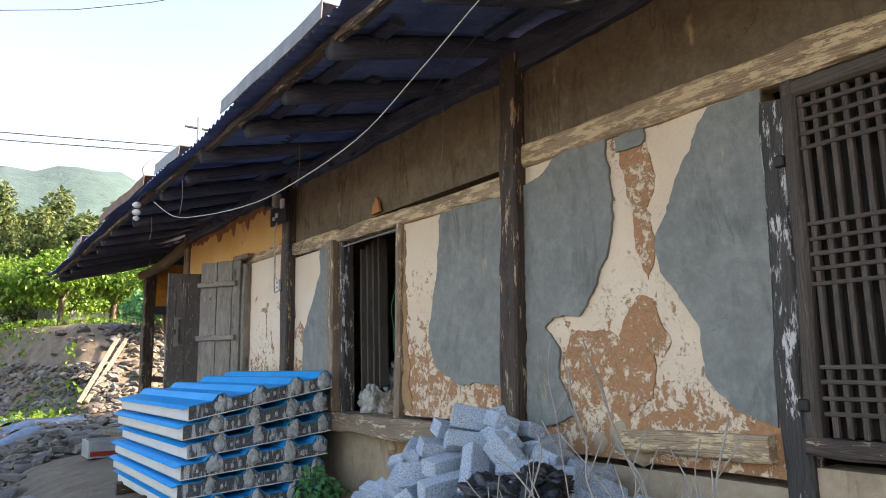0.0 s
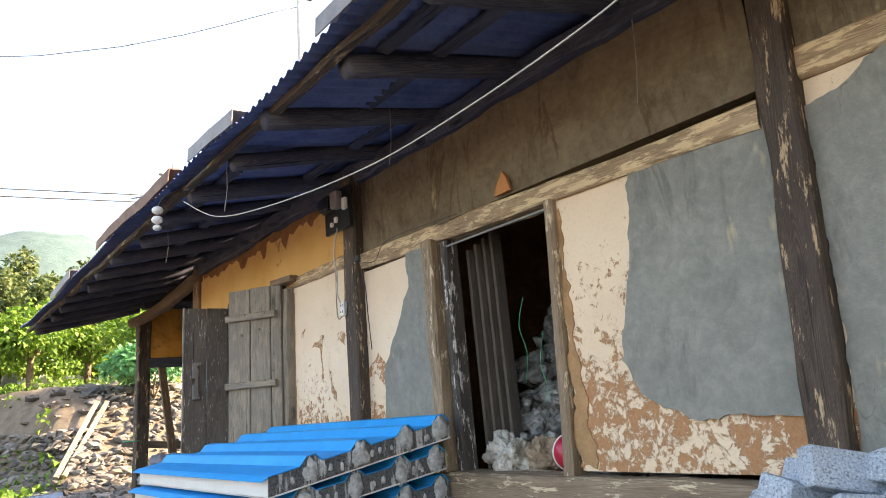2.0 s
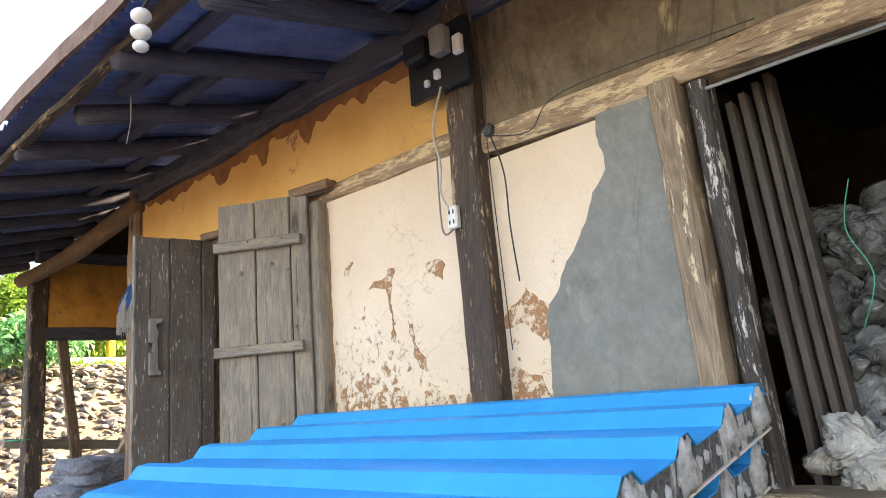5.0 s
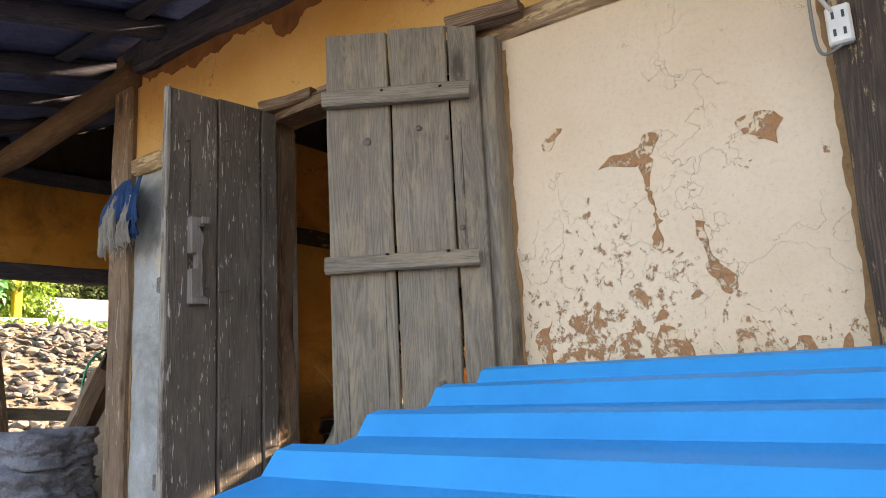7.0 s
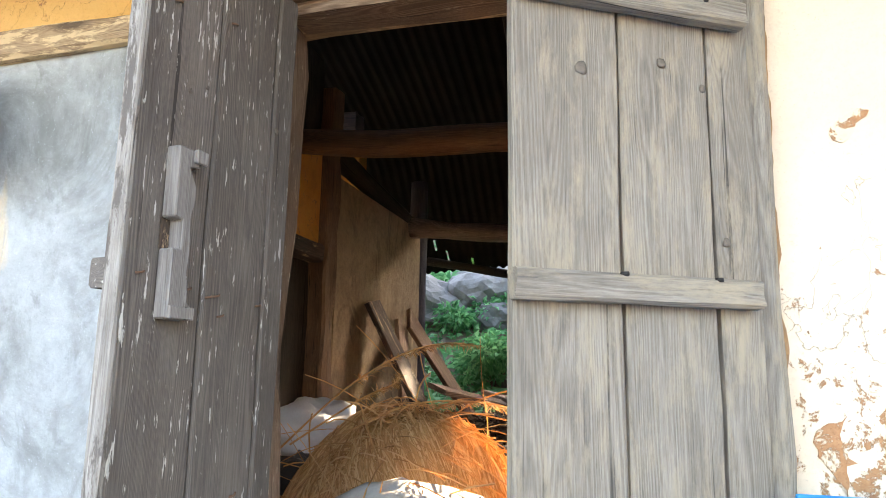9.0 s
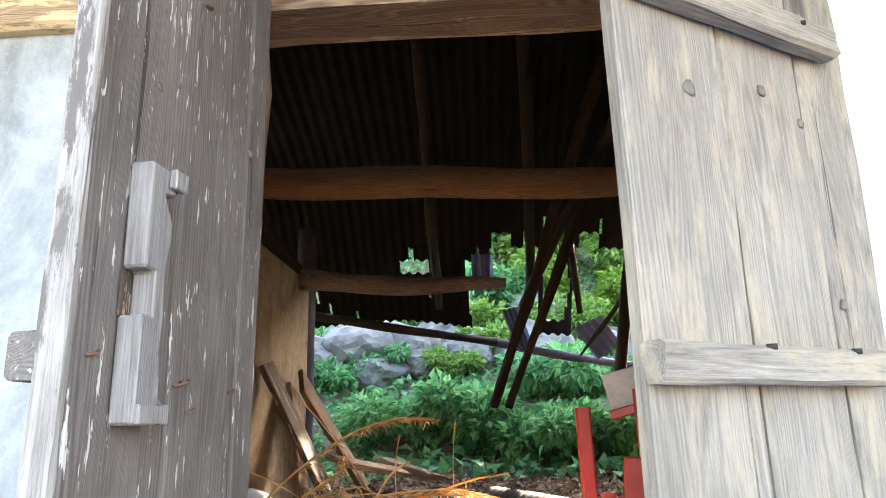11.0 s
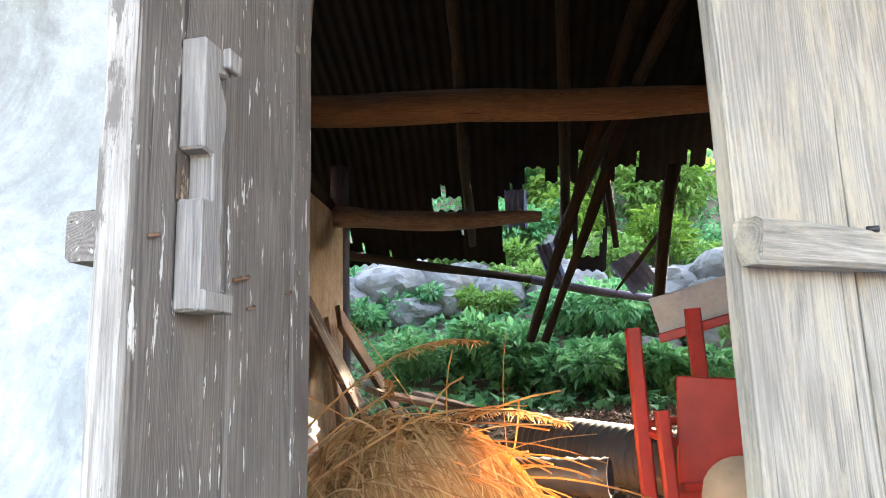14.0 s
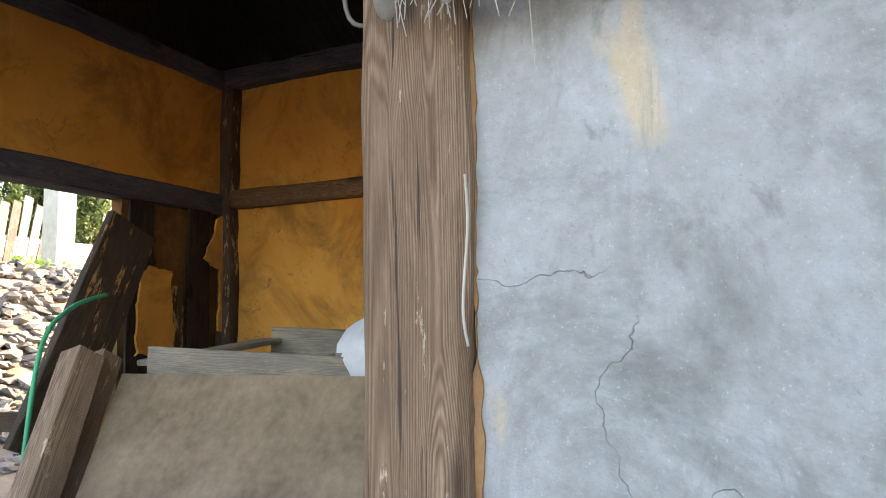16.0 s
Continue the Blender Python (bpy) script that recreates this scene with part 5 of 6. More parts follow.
part("switch", box(2.19, 2.213, 5.47, 5.50, 2.60, 2.64, 0.005), M_WHITEPL, board, "white plastic switch")
part("switch", box(2.19, 2.213, 5.53, 5.555, 2.585, 2.615, 0.005), M_WHITEPL, board, "white plastic switch")
outlet = thing("outlet", (2.24, 5.49, 2.03), "small white plastic double outlet on the post", "outlet")
part("case", box(2.222, 2.25, 5.465, 5.515, 1.985, 2.075, 0.005), M_WHITEPL, outlet)
tube("cord", [(2.2, 5.47, 2.56), (2.2, 5.53, 2.4), (2.215, 5.52, 2.25), (2.215, 5.53, 2.14), (2.225, 5.50, 2.06)], 0.005, M_CORDW, outlet, "pale cord")
tube("cord", [(2.215, 5.535, 2.3), (2.215, 5.54, 2.05), (2.22, 5.53, 1.97), (2.225, 5.49, 1.98)], 0.004, M_CORD, outlet, "grey cord")
for z in (2.01, 2.05):
    for y in (5.48, 5.5):
        part("slot", box(2.2195, 2.2215, y - 0.003, y + 0.003, z - 0.008, z + 0.008), M_BLACK, outlet)
for k, pts in enumerate((((2.2, 5.30, 2.82), (2.22, 5.27, 2.5), (2.22, 5.28, 2.3), (2.26, 5.30, 1.9), (2.29, 5.31, 1.5)), ((2.23, 5.28, 2.32), (2.25, 5.24, 2.15), (2.27, 5.25, 1.95), (2.28, 5.24, 1.74)), ((2.23, 5.29, 2.3), (2.24, 5.1, 2.26), (2.25, 4.95, 2.36), (2.25, 4.3, 2.34)), ((2.23, 5.36, 2.28), (2.22, 5.30, 2.32), (2.22, 5.26, 2.34)))):
    tagged(tube("wall_wire", list(pts), 0.0022 if k != 1 else 0.0032, M_WIRE), "thin dark wire hanging on the plaster", "wire")
knot = stone_verts(0.022, 0.022, 0.03, 3, 2)
tagged(part("wire_knot", knot, M_WIRE, m=pose(2.225, 5.27, 2.31)), "taped knot of black wires on the rail", "wire")

# ---- lattice window ----
lat = thing("lattice_window", (2.33, 0.4, 1.07), "old dark wooden lattice window with a dark backing sheet", "window")
beam("window_frame", (2.33, 1.185, 1.07), (2.33, 1.155, 2.30), 0.07, 0.05, M_LATTICE, lat, seed=1)
beam("window_frame", (2.33, 1.17, 2.265), (2.33, -0.33, 2.265), 0.07, 0.06, M_LATTICE, lat, seed=3)
beam("window_frame", (2.32, 1.20, 1.075), (2.32, -0.33, 1.05), 0.09, 0.06, M_POST, lat, seed=4, wob=0.012)
y = 1.125
k = 0
while y > -0.3:
    beam("bar", (2.33, y, 1.1), (2.33, y, 2.24), 0.026, 0.019, M_LATTICE, lat, seed=k, wob=0.003, cham=0.003)
    y -= 0.047
    k += 1
for z in (2.197, 2.15, 2.10, 2.052, 1.79, 1.74, 1.69, 1.64, 1.591, 1.321, 1.272, 1.222, 1.172):
    beam("crossbar", (2.318, 1.15, z), (2.318, -0.33, z), 0.012, 0.014, M_LATTICE, lat, seed=int(z * 100), wob=0.003, cham=0.002)
# Dark sheet stands for the unlit room seen between the bars.
part("paper", box(2.368, 2.371, -0.33, 1.15, 1.1, 2.25), M_DARKWOOD, lat, "dark sheet standing for the unlit room behind the bars")
for z in (1.2, 2.02):
    part("hinge", box(2.285, 2.33, 1.185, 1.22, z - 0.02, z + 0.02, 0.004), M_IRON, lat)

# ---- store room seen through the small window ----
M_FILM, nt, b = material("clear grey plastic film", 0.16)
n = noise_node(nt, coords(nt), 5, 6, 0.6, 0.8)
# Pale streaks in the base colour stand for highlights on the film.
nt.links.new(mixed(nt, step(nt, n, 0.38, 0.68), (0.07, 0.066, 0.06), (0.34, 0.34, 0.32)), b.inputs["Base Color"])
bump(nt, b, noise_node(nt, coords(nt), 7, 3, 0.5, 3.0), 0.9, 0.04)
M_FILMC, nt, b = material("milky plastic film", 0.3)
n = noise_node(nt, coords(nt), 7, 6, 0.6, 0.8)
nt.links.new(mixed(nt, step(nt, n, 0.35, 0.68), (0.4, 0.36, 0.29), (0.66, 0.63, 0.56)), b.inputs["Base Color"])
bump(nt, b, noise_node(nt, coords(nt), 10, 4, 0.6, 2.5), 1.0, 0.04)
M_FILMT = plain("tan plastic film", (0.22, 0.15, 0.09), (0.4, 0.3, 0.2), 8, 0.35, 0, 1.0, 0.03)


def sack(name, at, size, mat, label, seed, category="bag", crumple=0.22, freq=2.2, sub=4, group="", boxy=False):
    bm = bmesh.new()
    bmesh.ops.create_icosphere(bm, subdivisions=sub, radius=1)
    for v in bm.verts:
        d = v.co.normalized()
        q = noise.noise(d * freq + Vector((seed * 3.1, seed, 1))) * crumple
        q += abs(noise.noise(d * freq * 2.6 + Vector((seed, 4, seed * 1.3)))) * crumple * -0.7
        q += abs(noise.noise(d * freq * 6 + Vector((2, seed, seed)))) * crumple * -0.3
        r = 1 + q
        if boxy:
            r = r / (d.x ** 4 + d.y ** 4 + d.z ** 4) ** 0.25 * (1 + 0.05 * math.sin(d.z * 5 + 2 * d.y))
        v.co = Vector((d.x * r * size[0], d.y * r * size[1], max(-0.72, d.z * r) * size[2]))
    return tagged(part(name, bm, mat, m=Matrix.Translation(at), smooth=True), label, category, group)


random.seed(8)
for k in range(24):
    row = k // 4
    y = 3.55 + 0.25 * (k % 4) + 0.1 * (row % 2) + random.uniform(-0.05, 0.05)
    sack("plastic_bag", (2.72 + 0.1 * row + random.uniform(-0.06, 0.06), y, 1.05 + 0.17 * row + random.uniform(-0.03, 0.03) - 0.12 * max(0.0, y - 4.1)), (0.21, 0.2, 0.15), M_FILM, "knotted clear plastic bag stuffed full", k, group="bags in the store room", crumple=0.3, freq=1.7, sub=5)
    if row > 3:
        continue
    tagged(pole("bag_neck", (2.56 + 0.1 * row, y - 0.04, 1.14 + 0.17 * row), (2.53 + 0.1 * row, y - 0.07, 1.2 + 0.17 * row), 0.012, 0.03, M_FILM, None, seed=k, wob=0.012), "gathered neck of a plastic bag", "bag")
sack("plastic_bag", (2.44, 4.27, 1.1), (0.08, 0.14, 0.12), M_FILMC, "crumpled milky plastic bag on the window sill", 31, crumple=0.6, freq=1.7, sub=5)
sack("plastic_bag", (2.5, 4.09, 1.08), (0.09, 0.13, 0.11), M_FILMT, "crumpled tan plastic bag on the window sill", 34, crumple=0.5, freq=1.7, sub=5)
part_ball = thing("ball", (2.48, 3.88, 1.05), "red rubber ball with white seams", "ball")
bm = bmesh.new()
bmesh.ops.create_uvsphere(bm, u_segments=24, v_segments=16, radius=0.082)
part("sphere", bm, M_REDBALL, part_ball, m=Matrix.Translation((2.47, 3.88, 1.115)), smooth=True)
tube("seam", [(2.47 + 0.083 * math.cos(a) * -0.85, 3.88 + 0.083 * math.cos(a) * 0.5, 1.115 + 0.083 * math.sin(a)) for a in [-1.5 + 0.3 * j for j in range(11)]], 0.004, M_WHITEPL, part_ball)
for k, (y, x) in enumerate(((4.45, 2.46), (4.415, 2.49), (4.38, 2.52), (4.35, 2.55))):
    tagged(beam("board", (x, y - 0.05, 0.95), (x + 0.03, y + 0.03, 2.2 + 0.03 * k), 0.07, 0.022, M_BOARDIN, None, seed=k + 60, wob=0.002, cham=0.002), "long dark board stood upright inside the window", "board", "boards in the window")
part("lintel_strip", box(XW - 0.01, XW - 0.004, WIN[0] - 0.02, WIN[1] + 0.03, Z_RAIL - 0.038, Z_RAIL - 0.028), M_SHEET, wall, "pale metal strip under the rail")
for k in range(4):
    tagged(tube("green_string", [(2.6, 4.22 - 0.12 * k, 1.9 - 0.2 * k), (2.58, 4.25 - 0.13 * k, 1.75 - 0.2 * k), (2.57, 4.2 - 0.12 * k, 1.6 - 0.18 * k), (2.6, 4.26 - 0.14 * k, 1.45 - 0.1 * k)], 0.0018, M_GREENROPE), "bright green plastic string tied round bags", "string")
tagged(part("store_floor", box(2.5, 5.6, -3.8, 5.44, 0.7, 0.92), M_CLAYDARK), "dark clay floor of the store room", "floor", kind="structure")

# ---- brick heap, bin liner, twigs ----
M_BRICK, nt, b = material("speckled grey cement brick", 0.95)
bv = coords(nt)
b1 = noise_node(nt, bv, 5, 5, 0.6)
b2 = noise_node(nt, bv, 150, 4, 0.8)
bc = mixed(nt, step(nt, b1, 0.3, 0.7), (0.36, 0.42, 0.49), (0.5, 0.57, 0.64))
bc = mixed(nt, step(nt, b2, 0.47, 0.38), bc, (0.15, 0.165, 0.19))
bc = mixed(nt, step(nt, b2, 0.55, 0.64), bc, (0.72, 0.75, 0.78))
nt.links.new(bc, b.inputs["Base Color"])
bump(nt, b, b2, 1.0, 0.006)
bm = box(-0.102, 0.102, -0.05, 0.05, -0.032, 0.032, 0.004)
bmesh.ops.subdivide_edges(bm, edges=bm.edges[:], cuts=1)
for v in bm.verts:
    v.co += noise.noise_vector(v.co * 40) * 0.002
brick_mesh = bpy.data.meshes.new("cement_brick")
bm.to_mesh(brick_mesh)
bm.free()
brick_mesh.materials.append(M_BRICK)
random.seed(6)
heap_c = Vector((1.95, 2.42, 0))


def heap_h(x, y):
    d = math.hypot((x - heap_c.x) / 0.66, (y - heap_c.y) / (0.95 if y > heap_c.y else 1.3))
    e = 0.5 + 0.66 * max(0.0, 1 - d) ** 0.9
    if y < 2.2:
        e -= 0.06 * (2.2 - y)
    return e


placed = []
tries = 0
while len(placed) < 150 and tries < 6000:
    tries += 1
    x, y = random.uniform(1.35, 2.2), random.uniform(1.3, 3.35)
    z = heap_h(x, y)
    if z < 0.56 or any((Vector((x, y, z)) - p).length < 0.112 for p in placed):
        continue
    placed.append(Vector((x, y, z)))
    ob = part("cement_brick", brick_mesh, None, m=pose(x, y, z, random.choice((0, 0, 90)) + random.gauss(0, 24), random.gauss(0, 20), random.choice((20, 70, 110, 160)) + random.gauss(0, 25)))
    tagged(ob, "speckled blue-grey cement brick tossed on a heap", "brick", "heap of bricks")
bm = bmesh.new()
g = [[bm.verts.new((1.3 + 0.06 * i, 1.1 + 0.08 * j, heap_h(1.3 + 0.06 * i, 1.1 + 0.08 * j) - 0.11)) for j in range(31)] for i in range(17)]
for i in range(16):
    for j in range(30):
        bm.faces.new((g[i][j], g[i + 1][j], g[i + 1][j + 1], g[i][j + 1]))
tagged(part("brick_debris", bm, M_BRICK, smooth=True), "packed brick rubble inside the heap", "rubble", kind="stuff")
for k, (x, y, z, s) in enumerate(((1.66, 1.98, 0.86, (0.14, 0.18, 0.09)), (1.62, 1.78, 0.85, (0.13, 0.17, 0.1)), (1.74, 1.86, 0.93, (0.09, 0.12, 0.07)))):
    sack("bin_liner", (x, y, z), s, M_BAGBLACK, "torn shiny black bin liner draped over bricks", 40 + k, crumple=0.5, freq=2.6, sub=5)
random.seed(14)
branch = thing("dead_branch", (1.5, 1.6, 0.5), "bare pale dead branch stuck among the bricks", "branch")
for k in range(16):
    y0 = random.uniform(1.1, 1.85)
    x0 = random.uniform(1.35, 1.75)
    dy, dz = random.uniform(-0.1, 0.75), random.uniform(0.4, 0.95)
    pts = [Vector((x0, y0, 0.62))]
    for j in range(1, 7):
        t = j / 6
        pts.append(Vector((x0 + 0.12 * t + random.uniform(-0.015, 0.015), y0 + dy * t + random.uniform(-0.02, 0.02), 0.62 + dz * t - 0.12 * t * t + random.uniform(-0.015, 0.015))))
    tube("twig", [tuple(p) for p in pts], 0.0025 + 0.001 * (k % 3), M_TWIG, branch)
    for j in (3, 4):
        p = pts[j]
        tube("twig", [tuple(p), tuple(p + Vector((0.03, random.uniform(-0.08, 0.14), 0.12)))], 0.0022, M_TWIG, branch)

# ---- beside the panels ----
alu = thing("metal_tray", (1.6, 8.7, 0.42), "grey metal tray with a red rim lying on the stones", "tray")
for (a, c, e, f, z0, z1, mt) in ((1.35, 1.85, 8.5, 8.93, 0.42, 0.44, M_ALU), (1.35, 1.37, 8.5, 8.93, 0.44, 0.6, M_ALU), (1.83, 1.85, 8.5, 8.93, 0.44, 0.6, M_ALU), (1.37, 1.83, 8.5, 8.52, 0.49, 0.6, M_ALU), (1.37, 1.83, 8.91, 8.93, 0.44, 0.6, M_ALU), (1.37, 1.83, 8.495, 8.518, 0.44, 0.487, M_RED)):
    part("side", box(a, c, e, f, z0, z1, 0.003), mt, alu)
for k, y in enumerate((4.6, 5.4, 6.2)):
    tagged(beam("skid", (1.2, y, 0.43), (2.1, y, 0.44), 0.08, 0.09, M_POST, None, seed=k), "rough timber skid under the panel stack", "timber", "skids under the panels")
me = leaves(260, lump_crown([((2.08, 4.3, 0.52), 0.14), ((2.0, 4.25, 0.6), 0.1)], 0.2), 0.07, 4)
me.materials.append(M_LEAFD)
weed = thing("weed", (2.05, 4.28, 0.42), "small green weed at the foot of the wall", "plant")
part("leaves", me, None, weed)
tube("stem", [(2.05, 4.28, 0.4), (2.05, 4.28, 0.62)], 0.004, M_LEAFD, weed)

# ---- door furniture ----
KNOTS_R = ((0.351, 1.394, 0.016), (0.192, 1.426, 0.011), (0.111, 1.39, 0.010), (0.077, 1.112, 0.010), (0.159, 0.665, 0.013))
KNOTS_L = ((0.323, 1.378, 0.007), (0.063, 1.39, 0.009), (0.095, 1.294, 0.007), (0.28, 1.401, 0.006), (0.099, 1.245, 0.006), (0.363, 0.649, 0.008), (0.053, 1.044, 0.006))
def carved(outline, y0, y1, bev=0.003):
    """A carved board: outline in (along, up), thick from y0 to y1."""
    bm = bmesh.new()
    a = [bm.verts.new((u, y0, v)) for u, v in outline]
    f = bm.faces.new(a)
    g = bmesh.ops.extrude_face_region(bm, geom=[f])["geom"]
    for v in g:
        if isinstance(v, bmesh.types.BMVert):
            v.co.y = y1
    bmesh.ops.recalc_face_normals(bm, faces=bm.faces[:])
    bmesh.ops.bevel(bm, geom=bm.edges[:], offset=bev, segments=1, affect="EDGES")
    return bm


mlatch = ml @ Matrix.Translation((0, 0, -0.62))
shape = [(0.366, 1.582), (0.366, 1.7), (0.346, 1.702), (0.346, 1.752), (0.366, 1.754), (0.367, 1.88), (0.310, 1.88), (0.310, 1.852), (0.336, 1.846), (0.318, 1.815), (0.318, 1.79), (0.326, 1.76), (0.322, 1.70), (0.326, 1.66), (0.319, 1.64), (0.320, 1.612), (0.309, 1.606), (0.309, 1.582)]
latch = part("latch", carved(shape, 0.016, 0.046), M_LATCH, ld, "carved pale grey wooden latch", m=mlatch)
# Thin dark plate stands for the shade inside the latch's square hole.
part("latch_slot", carved([(0.366, 1.70), (0.366, 1.754), (0.346, 1.754), (0.346, 1.70)], 0.0155, 0.018, 0.0005), M_POST, latch, m=mlatch)
part("latch_cap", carved([(0.334, 1.856), (0.334, 1.88), (0.306, 1.88), (0.306, 1.856)], 0.046, 0.056, 0.002), M_LATCH, latch, m=mlatch)
part("latch_foot", carved([(0.366, 1.582), (0.366, 1.604), (0.308, 1.604), (0.308, 1.582)], 0.046, 0.053, 0.002), M_LATCH, latch, m=mlatch)
for k, (u, z) in enumerate(((0.40, 1.655), (0.29, 1.64), (0.235, 1.632), (0.215, 1.636), (0.395, 1.28), (0.22, 1.27), (0.13, 1.27), (0.37, 2.15), (0.22, 2.18), (0.2, 1.6), (0.09, 1.63))):
    pts = [mlatch @ Vector(q) for q in ((u - 0.009, 0.016, z + 0.003), (u, 0.021, z), (u + 0.009, 0.016, z - 0.002))]
    tube("nail", [tuple(p) for p in pts], 0.0022, M_RUST, ld)
for z in (1.65, 1.02):
    part("batten", timber(0.425, 0.05, 0.036, 0.004, 0.006, 0.08, seed=5), M_GREYDARK, ld, m=mlatch @ Matrix.Translation((0.01, -0.036, z)) @ Matrix.Rotation(radians(90), 4, "Y"))
part("edge_strip", timber(1.71, 0.012, 0.034, 0.005, 0.003, 0.05, seed=7), M_EDGE, ld, "sun-bleached worn door edge", m=mlatch @ Matrix.Translation((wl + 0.004, 0, 0.625)))
for mat_, lf, spots_ in ((mr, rd, KNOTS_R), (mlatch @ Matrix.Translation((0, 0, 0.62)), ld, KNOTS_L)):
    for k, (u, z, r) in enumerate(spots_):
        part("knot", stone_verts(r * 0.75, 0.0035, r, k + 3, 2), M_KNOT, lf, "dark knot in the plank", m=mat_ @ Matrix.Translation((u, 0.0155, z)), smooth=True)
for t in (0.25, 0.62):
    for z in (1.66, 2.16):
        p = mr @ Vector((wr * t, 0.055, z - 0.62))
        tube("nail", [tuple(p), tuple(p + Vector((0.004, 0.012, 0.0)))], 0.004, M_IRON, rd)

# ---- cloth on the post ----
M_DENIM = plain("faded blue cloth", (0.02, 0.08, 0.25), (0.06, 0.17, 0.42), 10, 0.95, 0, 0.6, 0.01)
M_LINEN = plain("dirty white cloth", (0.36, 0.34, 0.31), (0.58, 0.56, 0.52), 10, 0.95, 0, 0.6, 0.01)


def rag(y0, y1, z_top, z_bot, x, seed, mat):
    bm = bmesh.new()
    n, m_ = 64, 18
    rr = []
    for i in range(n + 1):
        u = i / n
        y = y0 + (y1 - y0) * u
        zb = z_bot + 0.07 * noise.noise(Vector((u * 5, seed, 0))) + 0.018 * noise.noise(Vector((u * 22, seed, 2)))
        col = []
        for j in range(m_ + 1):
            v = j / m_
            fold = 0.02 * math.sin(u * (5 + 30 * abs(y1 - y0)) + seed + 1.4 * v + 2 * noise.noise(Vector((u * 3, v * 2, seed)))) * (0.3 + v)
            pinch = 1 - 0.75 * (1 - v) ** 1.6
            col.append(bm.verts.new((x - 0.02 - abs(fold) - 0.03 * math.sin(v * 2.4) + 0.008 * noise.noise(Vector((u * 9, v * 9, seed))), (y0 + y1) / 2 + (y - (y0 + y1) / 2) * pinch, z_top + (zb - z_top) * v)))
        rr.append(col)
    for a, c in zip(rr, rr[1:]):
        for j in range(m_):
            bm.faces.new((a[j], c[j], c[j + 1], a[j + 1]))
    bmesh.ops.solidify(bm, geom=bm.faces[:], thickness=0.003)
    return bm


cloth = thing("rag", (2.25, 8.45, 2.28), "torn blue and white work cloth hung on the post", "cloth")
part("blue_cloth", rag(8.27, 8.61, 2.29, 2.06, 2.285, 1, M_DENIM), M_DENIM, cloth, "faded blue cloth", smooth=True)
part("blue_cloth", rag(8.25, 8.34, 2.28, 1.99, 2.27, 7, M_DENIM), M_DENIM, cloth, "faded blue cloth", smooth=True)
part("white_cloth", rag(8.42, 8.57, 2.22, 1.96, 2.265, 4, M_LINEN), M_LINEN, cloth, "frayed white cloth", smooth=True)
part("white_cloth", rag(8.29, 8.41, 2.20, 1.965, 2.262, 9, M_LINEN), M_LINEN, cloth, "frayed white cloth", smooth=True)
random.seed(3)
for k in range(46):
    y = random.uniform(8.3, 8.56) if k < 36 else random.uniform(8.56, 8.6)
    z = 1.985 if k < 36 else 2.06
    tube("thread", [(2.225, y, z), (2.22, y + random.uniform(-0.012, 0.012), z - 0.025), (2.22, y + random.uniform(-0.02, 0.02), z - 0.03 - random.uniform(0.0, 0.05 if k else 0.2))], 0.0007, M_LINEN if k < 36 else M_DENIM, cloth)

# ---- shed bay: felt bundles, boards, plywood, crate ----
for k, (x, y, z, s) in enumerate(((2.34, 9.42, 0.64, (0.27, 0.36, 0.13)), (2.33, 9.44, 0.84, (0.25, 0.34, 0.12)), (2.37, 9.42, 1.02, (0.22, 0.3, 0.11)))):
    sack("felt_blanket", (x, y, z), s, M_FELT, "folded grey felt blanket stacked on the boards", 70 + k, "blanket", 0.24, 1.9, 5, "stacked blankets", True)
for k in range(4):
    ob = part("board", box(-0.3, 0.3, -0.75, 0.75, -0.012, 0.012, 0.003), M_GREY, m=pose(2.3 + 0.03 * k, 10.15 - 0.05 * k, 0.47 + 0.026 * k, 1.5, -2, 8 + 5 * k))
    tagged(ob, "thin weathered board lying on the ground", "board", "stack of flat boards")


def board(name, p0, p1, w, th, mat, label, category="board", roll=0, seed=0):
    ob = part(name, timber(span(p0, p1), w, th, 0.004, 0.004, 0.1, seed), mat, m=along(p0, p1, roll))
    return tagged(ob, label, category)


board("leaning_pole", (3.0, 11.25, 0.45), (2.72, 11.2, 2.28), 0.09, 0.06, M_POSTBROWN, "grey timber brace leaning under the end lintel", "timber", seed=3)
board("fence_rail", (2.3, 11.32, 1.25), (3.75, 11.3, 1.09), 0.04, 0.09, M_GREY, "weathered rail across the shed opening", "rail", seed=4)
tagged(tube("green_tie", [(2.36 + 0.1 * math.cos(a), 11.1 + 0.1 * math.sin(a), 1.27) for a in [0.63 * j for j in range(11)]], 0.006, M_GREENROPE), "green cord tied round the corner post", "cord")
bm = bmesh.new()
quad = [(3.21, 10.13, 1.37), (3.21, 8.75, 1.38), (2.72, 8.75, 0.62), (2.62, 9.85, 0.62)]
top_v = [bm.verts.new(q) for q in quad]
low_v = [bm.verts.new((q[0] + 0.012, q[1], q[2] - 0.008)) for q in quad]
bm.faces.new(top_v)
bm.faces.new(low_v[::-1])
for i in range(4):
    bm.faces.new((top_v[i], low_v[i], low_v[(i + 1) % 4], top_v[(i + 1) % 4]))
bmesh.ops.recalc_face_normals(bm, faces=bm.faces[:])
tagged(part("plywood_sheet", bm, M_PLYF), "stained plywood sheet leaning in the shed opening", "plywood")
board("timber_offcut", (2.585, 9.93, 0.6), (3.08, 10.165, 1.44), 0.1, 0.1, M_POSTBROWN, "square sawn timber leaning on the plywood", "timber", seed=8)
